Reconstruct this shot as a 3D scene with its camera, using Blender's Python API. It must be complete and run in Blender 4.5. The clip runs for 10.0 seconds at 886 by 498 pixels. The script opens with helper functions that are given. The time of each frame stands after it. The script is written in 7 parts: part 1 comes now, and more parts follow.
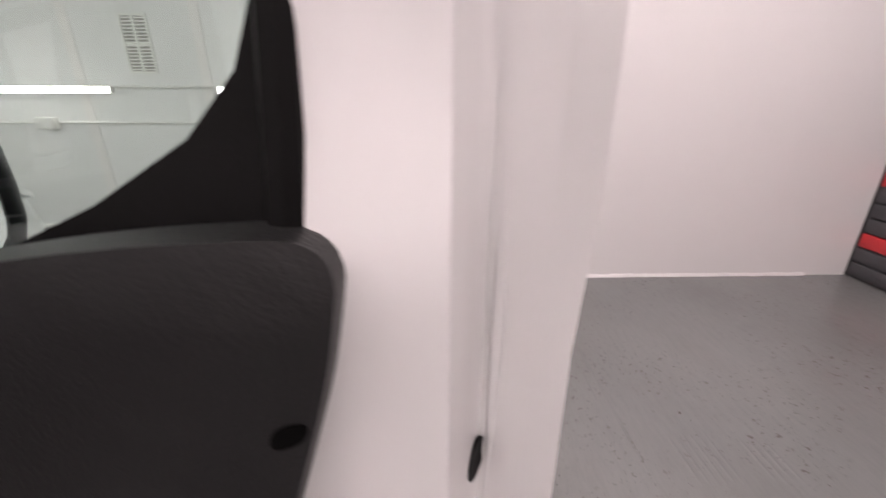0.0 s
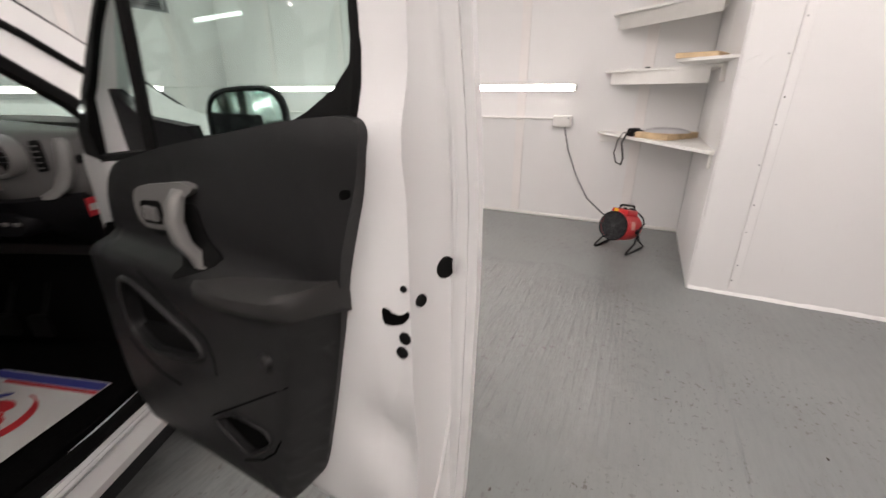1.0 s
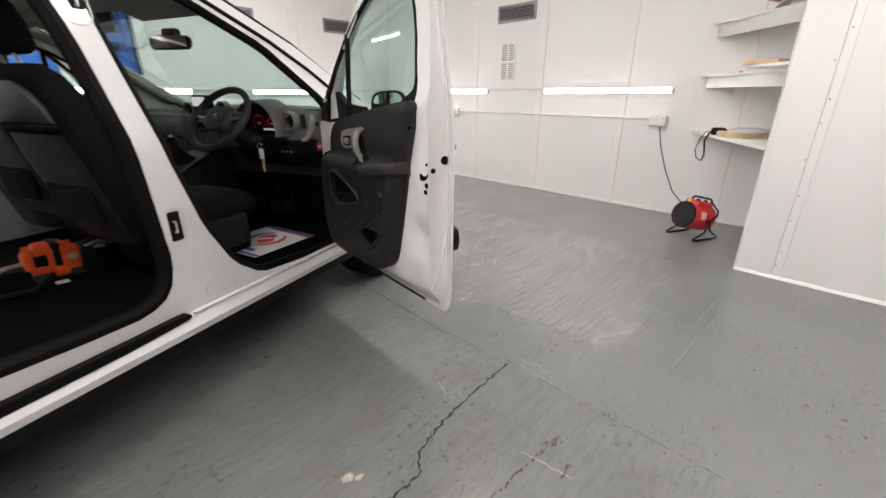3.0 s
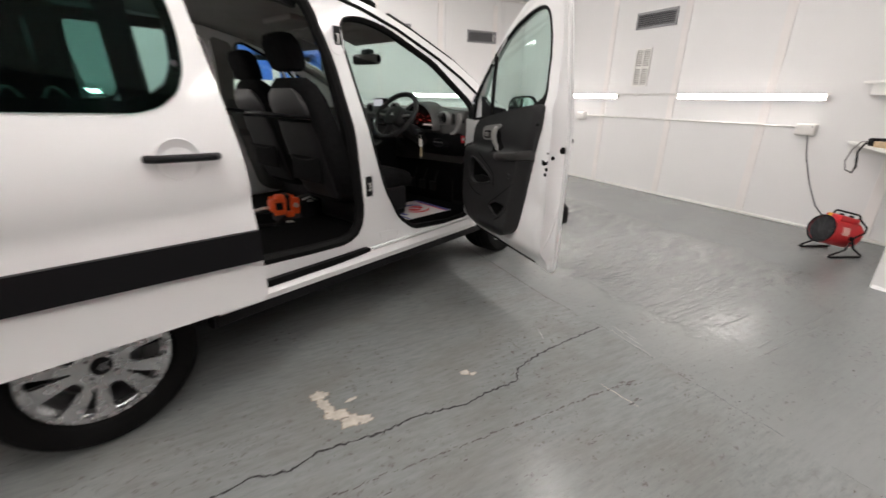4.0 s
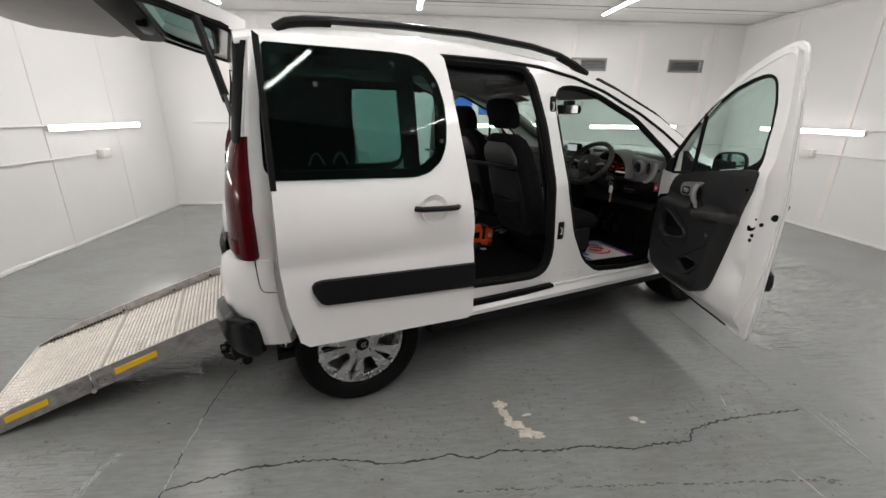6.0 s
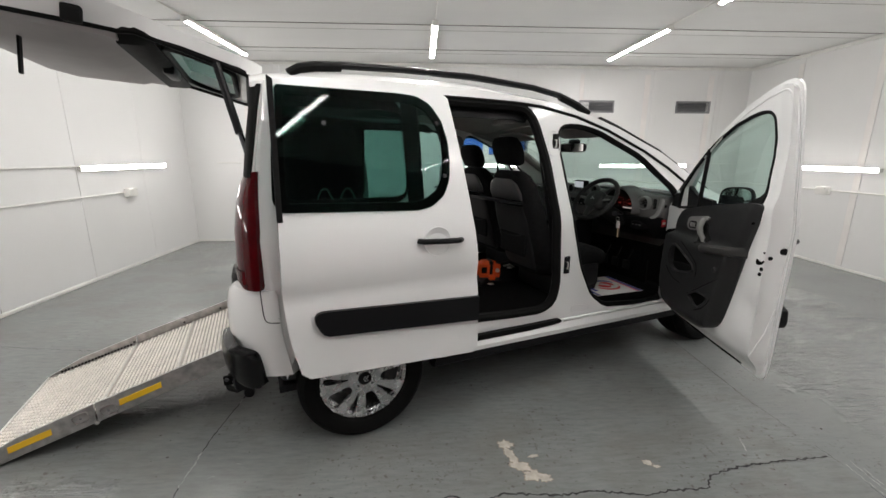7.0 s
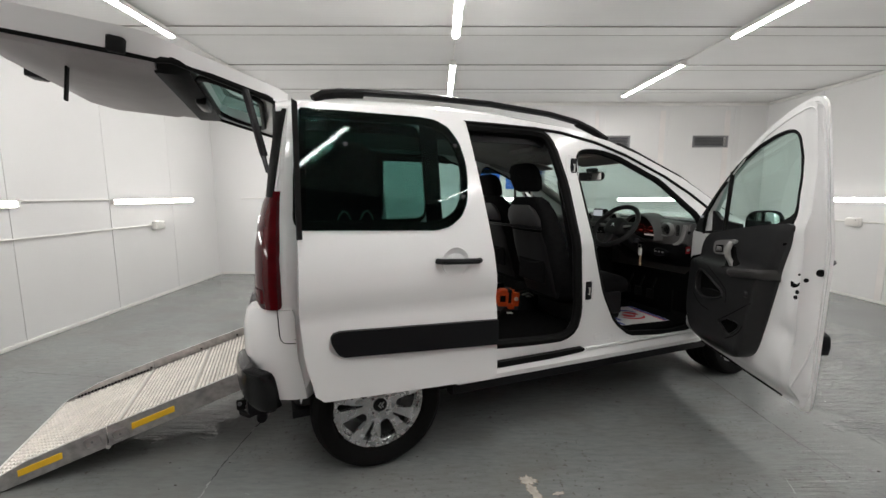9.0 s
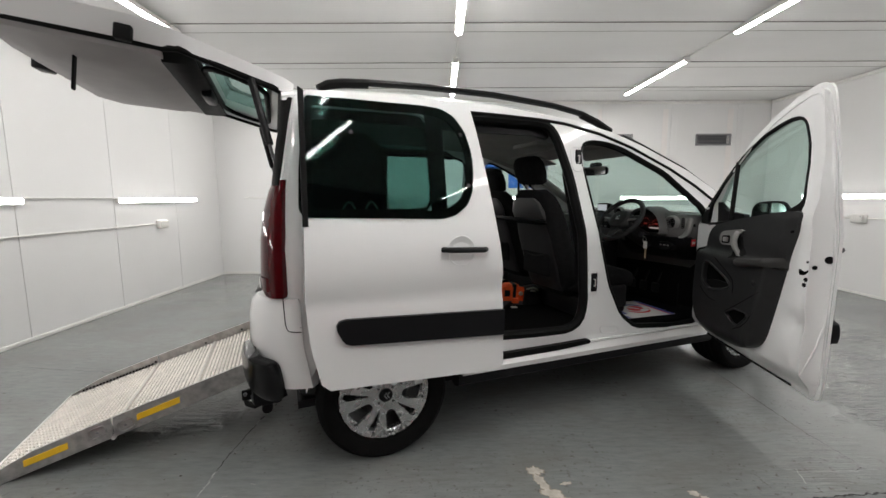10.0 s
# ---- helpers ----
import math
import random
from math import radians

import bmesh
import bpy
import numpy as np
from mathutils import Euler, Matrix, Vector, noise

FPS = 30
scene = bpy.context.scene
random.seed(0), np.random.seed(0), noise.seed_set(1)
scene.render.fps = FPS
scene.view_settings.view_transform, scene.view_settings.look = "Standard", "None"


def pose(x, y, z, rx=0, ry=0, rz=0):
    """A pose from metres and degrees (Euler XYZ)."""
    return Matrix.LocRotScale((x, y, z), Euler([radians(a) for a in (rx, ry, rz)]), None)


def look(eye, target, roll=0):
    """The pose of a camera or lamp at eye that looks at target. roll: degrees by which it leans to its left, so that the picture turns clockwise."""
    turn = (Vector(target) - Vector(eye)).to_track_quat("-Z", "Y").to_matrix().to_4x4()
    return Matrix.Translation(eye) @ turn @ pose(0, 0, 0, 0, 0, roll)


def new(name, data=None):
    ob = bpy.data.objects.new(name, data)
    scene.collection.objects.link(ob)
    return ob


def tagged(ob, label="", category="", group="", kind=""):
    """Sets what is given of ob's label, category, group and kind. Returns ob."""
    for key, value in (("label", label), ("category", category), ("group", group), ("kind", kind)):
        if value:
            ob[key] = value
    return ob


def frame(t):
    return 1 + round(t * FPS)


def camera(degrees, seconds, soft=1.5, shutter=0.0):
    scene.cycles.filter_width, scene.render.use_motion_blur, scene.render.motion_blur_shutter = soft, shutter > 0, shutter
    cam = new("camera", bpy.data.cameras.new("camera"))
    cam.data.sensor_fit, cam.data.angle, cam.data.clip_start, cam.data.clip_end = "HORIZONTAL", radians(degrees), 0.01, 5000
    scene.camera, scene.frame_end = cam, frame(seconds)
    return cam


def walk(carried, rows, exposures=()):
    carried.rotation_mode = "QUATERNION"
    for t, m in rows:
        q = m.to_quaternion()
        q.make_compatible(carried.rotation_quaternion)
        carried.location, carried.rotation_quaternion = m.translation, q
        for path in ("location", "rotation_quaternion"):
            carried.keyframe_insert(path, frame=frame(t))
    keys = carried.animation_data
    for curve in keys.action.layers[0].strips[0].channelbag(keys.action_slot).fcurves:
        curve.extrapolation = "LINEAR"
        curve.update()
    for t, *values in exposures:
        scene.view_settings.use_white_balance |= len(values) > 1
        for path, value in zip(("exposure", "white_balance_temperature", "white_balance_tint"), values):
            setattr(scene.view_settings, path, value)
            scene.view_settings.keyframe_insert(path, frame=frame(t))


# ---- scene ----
cam = camera(94.9, 10.0, soft=1.5, shutter=0.35)
PATH = [
    (0, (1.745, -0.1, 1.257), (3.61, -0.155, 0.536), 0.2),
    (0.2, (1.731, -0.167, 1.244), (3.586, -0.031, 0.509), -0.7),
    (0.5, (1.664, -0.241, 1.237), (3.48, 0.17, 0.507), -0.5),
    (1, (1.488, -0.364, 1.232), (3.169, 0.443, 0.51), -0.1),
    (1.5, (1.315, -0.564, 1.238), (2.842, 0.512, 0.525), -0.2),
    (2, (1.172, -0.798, 1.237), (2.591, 0.422, 0.531), -0.2),
    (3.3, (0.778, -1.376, 1.217), (2.021, 0.023, 0.511), -0.0),
    (3.5, (0.707, -1.468, 1.208), (1.871, -0.001, 0.506), 0.1),
    (4, (0.505, -1.651, 1.236), (1.389, 0.0, 0.534), 0.6),
    (4.1, (0.459, -1.718, 1.203), (1.29, -0.022, 0.547), -0.2),
    (4.5, (0.316, -1.789, 1.326), (0.916, -0.017, 0.619), 0.8),
    (5, (0.236, -1.823, 1.427), (0.618, 0.008, 0.719), 0.7),
    (5.5, (0.234, -1.845, 1.458), (0.48, 0.016, 0.768), 0.6),
    (7, (0.305, -1.889, 1.427), (0.402, 0.057, 0.976), 0.2),
    (7.5, (0.301, -1.892, 1.416), (0.379, 0.071, 1.038), 0.1),
    (8, (0.292, -1.891, 1.4), (0.349, 0.082, 1.073), 0.1),
    (8.5, (0.295, -1.883, 1.383), (0.328, 0.096, 1.092), -0.0),
    (9, (0.298, -1.883, 1.339), (0.314, 0.099, 1.075), -0.1),
    (9.5, (0.29, -1.887, 1.303), (0.301, 0.097, 1.05), -0.2),
    (10, (0.28, -1.887, 1.273), (0.287, 0.097, 1.024), -0.3),
]
walk(cam, [(t, look(eye, target, roll)) for t, eye, target, roll in PATH],
     exposures=[(0.0, 0.08, 6950, 30), (0.6, 0.10, 6850, 22), (1.2, 0.26, 6900, 17), (2.2, 0.34, 6750, 14), (3.8, 0.33, 6700, 14), (5.5, 0.08, 6600, 12), (7.5, -0.04, 6550, 10), (10.0, -0.06, 6500, 10)])

# ---- light: a closed room lit by its own tubes ----
world = bpy.data.worlds.new("world")
world.use_nodes = True
world.node_tree.nodes["Background"].inputs[0].default_value = (0.02, 0.02, 0.022, 1)
world.node_tree.nodes["Background"].inputs[1].default_value = 0.3
scene.world = world
TUBE, WALL_TUBE = 82.0, 34.0


# ---- materials ----
def node_material(name):
    m = bpy.data.materials.new(name)
    m.use_nodes = True
    nt = m.node_tree
    return m, nt, nt.nodes["Principled BSDF"]


def coords(nt, scale=(1, 1, 1)):
    tc = nt.nodes.new("ShaderNodeTexCoord")
    mp = nt.nodes.new("ShaderNodeMapping")
    mp.inputs["Scale"].default_value = scale
    nt.links.new(tc.outputs["Object"], mp.inputs["Vector"])
    return mp.outputs["Vector"]


def noise_of(nt, vec, scale, detail=4, rough=0.55):
    n = nt.nodes.new("ShaderNodeTexNoise")
    n.inputs["Scale"].default_value, n.inputs["Detail"].default_value, n.inputs["Roughness"].default_value = scale, detail, rough
    nt.links.new(vec, n.inputs["Vector"])
    return n.outputs["Fac"]


def ramp_of(nt, fac, stops):
    r = nt.nodes.new("ShaderNodeValToRGB")
    r.color_ramp.elements[0].position, r.color_ramp.elements[0].color = stops[0][0], (*stops[0][1], 1)
    r.color_ramp.elements[1].position, r.color_ramp.elements[1].color = stops[-1][0], (*stops[-1][1], 1)
    for p, c in stops[1:-1]:
        e = r.color_ramp.elements.new(p)
        e.color = (*c, 1)
    nt.links.new(fac, r.inputs[0])
    return r.outputs[0]


def math_of(nt, op, a, b):
    n = nt.nodes.new("ShaderNodeMath")
    n.operation = op
    for i, x in enumerate((a, b)):
        if isinstance(x, (int, float)):
            n.inputs[i].default_value = x
        else:
            nt.links.new(x, n.inputs[i])
    return n.outputs[0]


def bump_of(nt, p, height, strength, distance):
    b = nt.nodes.new("ShaderNodeBump")
    b.inputs["Strength"].default_value, b.inputs["Distance"].default_value = strength, distance
    nt.links.new(height, b.inputs["Height"])
    nt.links.new(b.outputs[0], p.inputs["Normal"])


def plain(name, col, rough=0.5, metal=0.0, vary=0.06, scale=6.0, grain=0.0, grain_scale=180.0, coat=0.0, spec=0.5):
    """A surface with soft blotches of tone, uneven gloss and fine relief."""
    m, nt, p = node_material(name)
    vec = coords(nt)
    n = noise_of(nt, vec, scale, 5)
    lo, hi = [max(0, c * (1 - vary)) for c in col], [min(1, c * (1 + vary)) for c in col]
    nt.links.new(ramp_of(nt, n, [(0.3, lo), (0.7, hi)]), p.inputs["Base Color"])
    r = nt.nodes.new("ShaderNodeMapRange")
    r.inputs["To Min"].default_value, r.inputs["To Max"].default_value = max(0.02, rough - 0.06), min(1, rough + 0.06)
    nt.links.new(noise_of(nt, vec, scale * 3.1, 4), r.inputs["Value"])
    nt.links.new(r.outputs[0], p.inputs["Roughness"])
    p.inputs["Metallic"].default_value = metal
    p.inputs["Coat Weight"].default_value = coat
    p.inputs["Coat Roughness"].default_value = 0.09
    p.inputs["Specular IOR Level"].default_value = spec
    if grain:
        bump_of(nt, p, noise_of(nt, vec, grain_scale, 3), grain, 0.0015)
    return m


def glass(name, col, rough=0.0, ior=1.45):
    m, nt, p = node_material(name)
    p.inputs["Base Color"].default_value = (*col, 1)
    p.inputs["Transmission Weight"].default_value = 1.0
    p.inputs["Roughness"].default_value = rough
    p.inputs["IOR"].default_value = ior
    return m


def glow(name, col, strength):
    m, nt, p = node_material(name)
    p.inputs["Base Color"].default_value = (0.8, 0.8, 0.8, 1) if strength > 1 else (0.02, 0.02, 0.02, 1)
    p.inputs["Emission Color"].default_value = (*col, 1)
    p.inputs["Emission Strength"].default_value = strength
    return m


def panel_paint(name, col, rough):
    """White painted panel: faint scuffs, drips and grime, each panel of a slightly different tone."""
    m, nt, p = node_material(name)
    vec = coords(nt)
    info = nt.nodes.new("ShaderNodeObjectInfo")
    base = ramp_of(nt, noise_of(nt, vec, 1.3, 5), [(0.3, [c * 0.965 for c in col]), (0.75, col)])
    scuff = ramp_of(nt, noise_of(nt, coords(nt, (9, 9, 1.1)), 3.0, 7, 0.7), [(0.66, (1, 1, 1)), (0.80, (0.80, 0.79, 0.76))])
    mix = nt.nodes.new("ShaderNodeMix")
    mix.data_type, mix.blend_type = "RGBA", "MULTIPLY"
    mix.inputs[0].default_value = 0.6
    nt.links.new(base, mix.inputs[6])
    nt.links.new(scuff, mix.inputs[7])
    tone = nt.nodes.new("ShaderNodeMapRange")
    tone.inputs["To Min"].default_value, tone.inputs["To Max"].default_value = 0.975, 1.015
    nt.links.new(info.outputs["Random"], tone.inputs["Value"])
    mul = nt.nodes.new("ShaderNodeMix")
    mul.data_type, mul.blend_type = "RGBA", "MULTIPLY"
    mul.inputs[0].default_value = 1.0
    nt.links.new(mix.outputs[2], mul.inputs[6])
    nt.links.new(tone.outputs[0], mul.inputs[7])
    nt.links.new(mul.outputs[2], p.inputs["Base Color"])
    p.inputs["Roughness"].default_value = rough
    h = math_of(nt, "ADD", noise_of(nt, vec, 3.0, 3), math_of(nt, "MULTIPLY", noise_of(nt, vec, 70, 3), 0.15))
    bump_of(nt, p, h, 0.25, 0.01)
    return m


def ceiling_paint():
    m, nt, p = node_material("ceiling_paint")
    vec = coords(nt)
    base = ramp_of(nt, noise_of(nt, coords(nt, (0.5, 1.6, 1)), 1.6, 6), [(0.2, (0.69, 0.687, 0.678)), (0.8, (0.75, 0.747, 0.738))])
    nt.links.new(base, p.inputs["Base Color"])
    p.inputs["Roughness"].default_value = 0.75
    p.inputs["Specular IOR Level"].default_value = 0.2
    w = nt.nodes.new("ShaderNodeTexWave")
    w.bands_direction = "Y"
    w.inputs["Scale"].default_value = 6.5
    nt.links.new(vec, w.inputs["Vector"])
    h = math_of(nt, "ADD", math_of(nt, "MULTIPLY", w.outputs["Fac"], 0.22), noise_of(nt, vec, 2.2, 4))
    bump_of(nt, p, h, 0.3, 0.008)
    return m


def floor_paint():
    """Grey floor paint over rough concrete: glossy, with ribs, pitting, dust and worn chips."""
    m, nt, p = node_material("floor_paint")
    vec = coords(nt)
    sep = nt.nodes.new("ShaderNodeSeparateXYZ")
    nt.links.new(vec, sep.inputs[0])
    tone = ramp_of(nt, noise_of(nt, vec, 1.1, 3, 0.5), [(0.15, (0.163, 0.174, 0.171)), (0.5, (0.187, 0.198, 0.194)), (0.85, (0.210, 0.219, 0.213))])
    speck = ramp_of(nt, noise_of(nt, vec, 55, 3, 0.6), [(0.68, (0, 0, 0)), (0.78, (1, 1, 1))])
    dirt = ramp_of(nt, noise_of(nt, vec, 34, 3, 0.6), [(0.60, (0, 0, 0)), (0.67, (1, 1, 1))])
    worn = ramp_of(nt, noise_of(nt, vec, 1.7, 3), [(0.45, (0, 0, 0)), (0.62, (1, 1, 1))])
    dust = ramp_of(nt, noise_of(nt, coords(nt, (9, 42, 1)), 1.0, 5, 0.7), [(0.30, (0.80, 0.80, 0.79)), (0.50, (0.97, 0.97, 0.965)), (0.70, (1.10, 1.10, 1.09))])
    patchy = nt.nodes.new("ShaderNodeMix")
    patchy.data_type, patchy.blend_type = "RGBA", "MULTIPLY"
    west = nt.nodes.new("ShaderNodeMapRange")
    west.inputs["From Min"].default_value, west.inputs["From Max"].default_value = 2.275, 2.265
    nt.links.new(sep.outputs[0], west.inputs["Value"])
    nt.links.new(math_of(nt, "ADD", math_of(nt, "MULTIPLY", west.outputs[0], 0.65), 0.35), patchy.inputs[0])
    nt.links.new(tone, patchy.inputs[6])
    nt.links.new(dust, patchy.inputs[7])
    # short dark drag marks, all along x
    drag = ramp_of(nt, noise_of(nt, coords(nt, (26, 120, 1)), 1.0, 3, 0.6), [(0.635, (0, 0, 0)), (0.69, (1, 1, 1))])
    dirt = math_of(nt, "MAXIMUM", math_of(nt, "MULTIPLY", dirt, worn), math_of(nt, "MULTIPLY", drag, math_of(nt, "ADD", math_of(nt, "MULTIPLY", worn, 0.65), 0.15)))
    mix = nt.nodes.new("ShaderNodeMix")
    mix.data_type = "RGBA"
    nt.links.new(math_of(nt, "MULTIPLY", dirt, 0.7), mix.inputs[0])
    nt.links.new(patchy.outputs[2], mix.inputs[6])
    mix.inputs[7].default_value = (0.075, 0.062, 0.052, 1)
    mix2 = nt.nodes.new("ShaderNodeMix")
    mix2.data_type = "RGBA"
    nt.links.new(math_of(nt, "MULTIPLY", math_of(nt, "MULTIPLY", speck, worn), 0.12), mix2.inputs[0])
    nt.links.new(mix.outputs[2], mix2.inputs[6])
    mix2.inputs[7].default_value = (0.30, 0.28, 0.25, 1)
    stain = ramp_of(nt, noise_of(nt, coords(nt, (1.0, 1.6, 1)), 2.1, 4, 0.6), [(0.44, (0, 0, 0)), (0.70, (1, 1, 1))])
    mix3 = nt.nodes.new("ShaderNodeMix")
    mix3.data_type = "RGBA"
    nt.links.new(math_of(nt, "MULTIPLY", math_of(nt, "MULTIPLY", stain, math_of(nt, "ADD", math_of(nt, "MULTIPLY", west.outputs[0], 0.7), 0.25)), 0.55), mix3.inputs[0])
    nt.links.new(mix2.outputs[2], mix3.inputs[6])
    mix3.inputs[7].default_value = (0.150, 0.145, 0.130, 1)
    nt.links.new(mix3.outputs[2], p.inputs["Base Color"])
    rough = ramp_of(nt, noise_of(nt, vec, 2.3, 2), [(0.3, (0.17, 0.17, 0.17)), (0.7, (0.25, 0.25, 0.25))])

    def band(value, a, b):
        r = nt.nodes.new("ShaderNodeMapRange")
        r.interpolation_type = "SMOOTHSTEP"
        r.inputs["From Min"].default_value, r.inputs["From Max"].default_value = a, b
        nt.links.new(value, r.inputs["Value"])
        return r.outputs[0]

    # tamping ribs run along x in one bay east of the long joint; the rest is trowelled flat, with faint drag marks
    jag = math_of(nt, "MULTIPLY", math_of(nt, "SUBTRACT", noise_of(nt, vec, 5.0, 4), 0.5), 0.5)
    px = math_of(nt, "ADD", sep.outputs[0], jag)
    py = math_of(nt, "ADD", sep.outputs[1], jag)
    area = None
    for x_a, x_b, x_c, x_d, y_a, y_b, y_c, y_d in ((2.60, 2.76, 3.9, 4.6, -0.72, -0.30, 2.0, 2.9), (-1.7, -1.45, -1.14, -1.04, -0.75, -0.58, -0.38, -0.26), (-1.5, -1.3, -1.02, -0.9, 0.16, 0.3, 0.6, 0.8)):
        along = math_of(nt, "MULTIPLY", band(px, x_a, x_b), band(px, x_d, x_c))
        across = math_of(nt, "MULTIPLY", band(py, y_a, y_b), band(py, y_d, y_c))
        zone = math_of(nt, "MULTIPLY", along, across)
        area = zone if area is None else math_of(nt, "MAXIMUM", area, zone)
    ribs = noise_of(nt, coords(nt, (3.0, 38, 1)), 1.0, 4, 0.68)
    pits = noise_of(nt, coords(nt, (22, 34, 1)), 1.0, 3, 0.6)
    both = math_of(nt, "ADD", ribs, math_of(nt, "MULTIPLY", pits, 0.34))
    faint = ramp_of(nt, noise_of(nt, coords(nt, (0.7, 1.0, 1)), 1.1, 2), [(0.46, (0.03, 0.03, 0.03)), (0.72, (0.26, 0.26, 0.26))])
    ribs = math_of(nt, "MULTIPLY", both, math_of(nt, "MAXIMUM", area, faint))
    rough = math_of(nt, "SUBTRACT", rough, math_of(nt, "MULTIPLY", band(sep.outputs[0], -0.76, -0.80), 0.06))
    nt.links.new(math_of(nt, "MAXIMUM", math_of(nt, "SUBTRACT", rough, math_of(nt, "MULTIPLY", area, 0.15)), 0.05), p.inputs["Roughness"])
    # Extra brightness of the zones is put into their specular level.
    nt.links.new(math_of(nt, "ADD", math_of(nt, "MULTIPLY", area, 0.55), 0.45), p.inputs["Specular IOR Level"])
    h = math_of(nt, "ADD", math_of(nt, "MULTIPLY", ribs, 1.7), math_of(nt, "MULTIPLY", noise_of(nt, coords(nt, (30, 75, 1)), 1.0, 3, 0.6), 0.06))
    h = math_of(nt, "ADD", h, math_of(nt, "MULTIPLY", noise_of(nt, vec, 4.0, 3), 0.2))
    bump_of(nt, p, h, 0.85, 0.010)
    return m


WALL_PAINT = panel_paint("wall_paint", (0.75, 0.745, 0.739), 0.38)
CEILING_PAINT = ceiling_paint()
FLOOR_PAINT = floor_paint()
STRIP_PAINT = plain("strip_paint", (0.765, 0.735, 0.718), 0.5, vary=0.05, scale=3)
JOINT = plain("dark_joint", (0.32, 0.31, 0.29), 0.8)
FILLED_JOINT = plain("filled_joint", (0.58, 0.57, 0.55), 0.7)
CRACK = plain("floor_crack", (0.02, 0.02, 0.02), 0.9)
SCUFF = plain("brown_scuff", (0.05, 0.045, 0.039), 0.8, vary=0.4, scale=60)
PALE_PAINT = plain("scraped_paint", (0.24, 0.25, 0.242), 0.6, vary=0.4, scale=40)
CHIP_EDGE = plain("chip_edge", (0.24, 0.205, 0.165), 0.85, vary=0.3, scale=60)
CHIP = plain("bare_concrete", (0.42, 0.385, 0.33), 0.85, vary=0.2, scale=30, grain=0.4)
TUBE_LIGHT = glow("ceiling_tube_light", (1.0, 0.98, 0.955), TUBE)
WALL_TUBE_LIGHT = glow("wall_tube_light", (1.0, 0.975, 0.94), WALL_TUBE)
WHITE_PLASTIC = plain("white_plastic", (0.72, 0.71, 0.68), 0.35)
GREY_STEEL = plain("grey_steel", (0.25, 0.25, 0.26), 0.4, 0.3)
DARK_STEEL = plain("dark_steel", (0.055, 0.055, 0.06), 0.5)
BLUE_STEEL = plain("blue_steel", (0.06, 0.20, 0.72), 0.35)
CAR_WHITE = plain("white_car_paint", (0.81, 0.81, 0.805), 0.36, vary=0.0, scale=0.7, coat=1.0)
BLACK_PLASTIC = plain("black_plastic", (0.008, 0.008, 0.009), 0.40, grain=0.2, grain_scale=420, spec=0.14)
BUMPER_BLACK = plain("bumper_black", (0.006, 0.006, 0.0065), 0.20, grain=0.12, grain_scale=420, spec=0.25)
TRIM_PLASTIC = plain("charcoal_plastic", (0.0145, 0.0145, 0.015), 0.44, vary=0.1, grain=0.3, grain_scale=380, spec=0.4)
ARMREST = plain("armrest_vinyl", (0.034, 0.033, 0.032), 0.55, vary=0.1, grain=0.3, grain_scale=420, spec=0.35)
# Near-black for recess shade on the doors, the hinge sheet and the latch.
SHADE_AND_LATCH_BLACK = plain("recess_shade_and_latch_black", (0.0035, 0.0035, 0.0035), 0.85, spec=0.04)
GREY_PLASTIC = plain("grey_plastic", (0.23, 0.225, 0.22), 0.38, metal=0.3)
RUBBER = plain("black_rubber", (0.006, 0.006, 0.006), 0.6, vary=0.15, grain=0.2, spec=0.1)
TYRE = plain("tyre_rubber", (0.006, 0.006, 0.006), 0.75, vary=0.2, grain=0.3, spec=0.08)
FABRIC = plain("black_seat_cloth", (0.011, 0.011, 0.0115), 0.95, vary=0.2, scale=40, grain=0.6, grain_scale=700, spec=0.08)
SEAT_BACK = plain("seat_back_plastic", (0.017, 0.017, 0.018), 0.6, vary=0.1, grain=0.3, grain_scale=380, spec=0.25)
FABRIC_GREY = plain("grey_seat_cloth", (0.026, 0.026, 0.025), 0.95, vary=0.2, scale=60, grain=0.6, grain_scale=700, spec=0.08)
CARPET = plain("black_carpet", (0.004, 0.004, 0.004), 1.0, spec=0.05, vary=0.5, scale=160, grain=1.0, grain_scale=500)
HEADLINER = plain("grey_headliner", (0.25, 0.243, 0.23), 0.95, grain=0.3)
LINER = plain("grey_lining", (0.016, 0.016, 0.016), 0.85, grain=0.3, spec=0.2)
ALLOY = plain("silver_alloy", (0.56, 0.56, 0.57), 0.27, metal=0.9, vary=0.04)
STEEL = plain("brushed_aluminium", (0.70, 0.68, 0.65), 0.36, metal=0.75, vary=0.1, scale=12)
RAIL_METAL = plain("dull_aluminium", (0.46, 0.45, 0.44), 0.34, metal=0.8, vary=0.25, scale=25, grain=0.3, grain_scale=60)
DECK_PLATE = plain("ramp_plate_aluminium", (0.40, 0.37, 0.33), 0.5, metal=0.6, vary=0.15, scale=14)
DECK = plain("ramp_deck_aluminium", (0.86, 0.82, 0.77), 0.36, metal=0.55, vary=0.12, scale=14)
YELLOW = plain("yellow_reflective", (0.85, 0.52, 0.02), 0.4)
CLEAR_GLASS = glass("green_tinted_glass", (0.70, 0.885, 0.83))
DARK_GLASS = glass("privacy_glass", (0.27, 0.46, 0.42), ior=1.27)
MIRROR = plain("mirror_silver", (0.9, 0.9, 0.9), 0.02, metal=1.0, vary=0.0)
RED_LENS = plain("red_lens", (0.060, 0.0012, 0.0030), 0.09, spec=0.3, coat=0.1, vary=0.2, scale=20)
RED_PAINT = plain("red_paint", (0.62, 0.025, 0.03), 0.35)
ORANGE = plain("orange_webbing", (0.72, 0.085, 0.012), 0.6, vary=0.15, scale=40, grain=0.3)
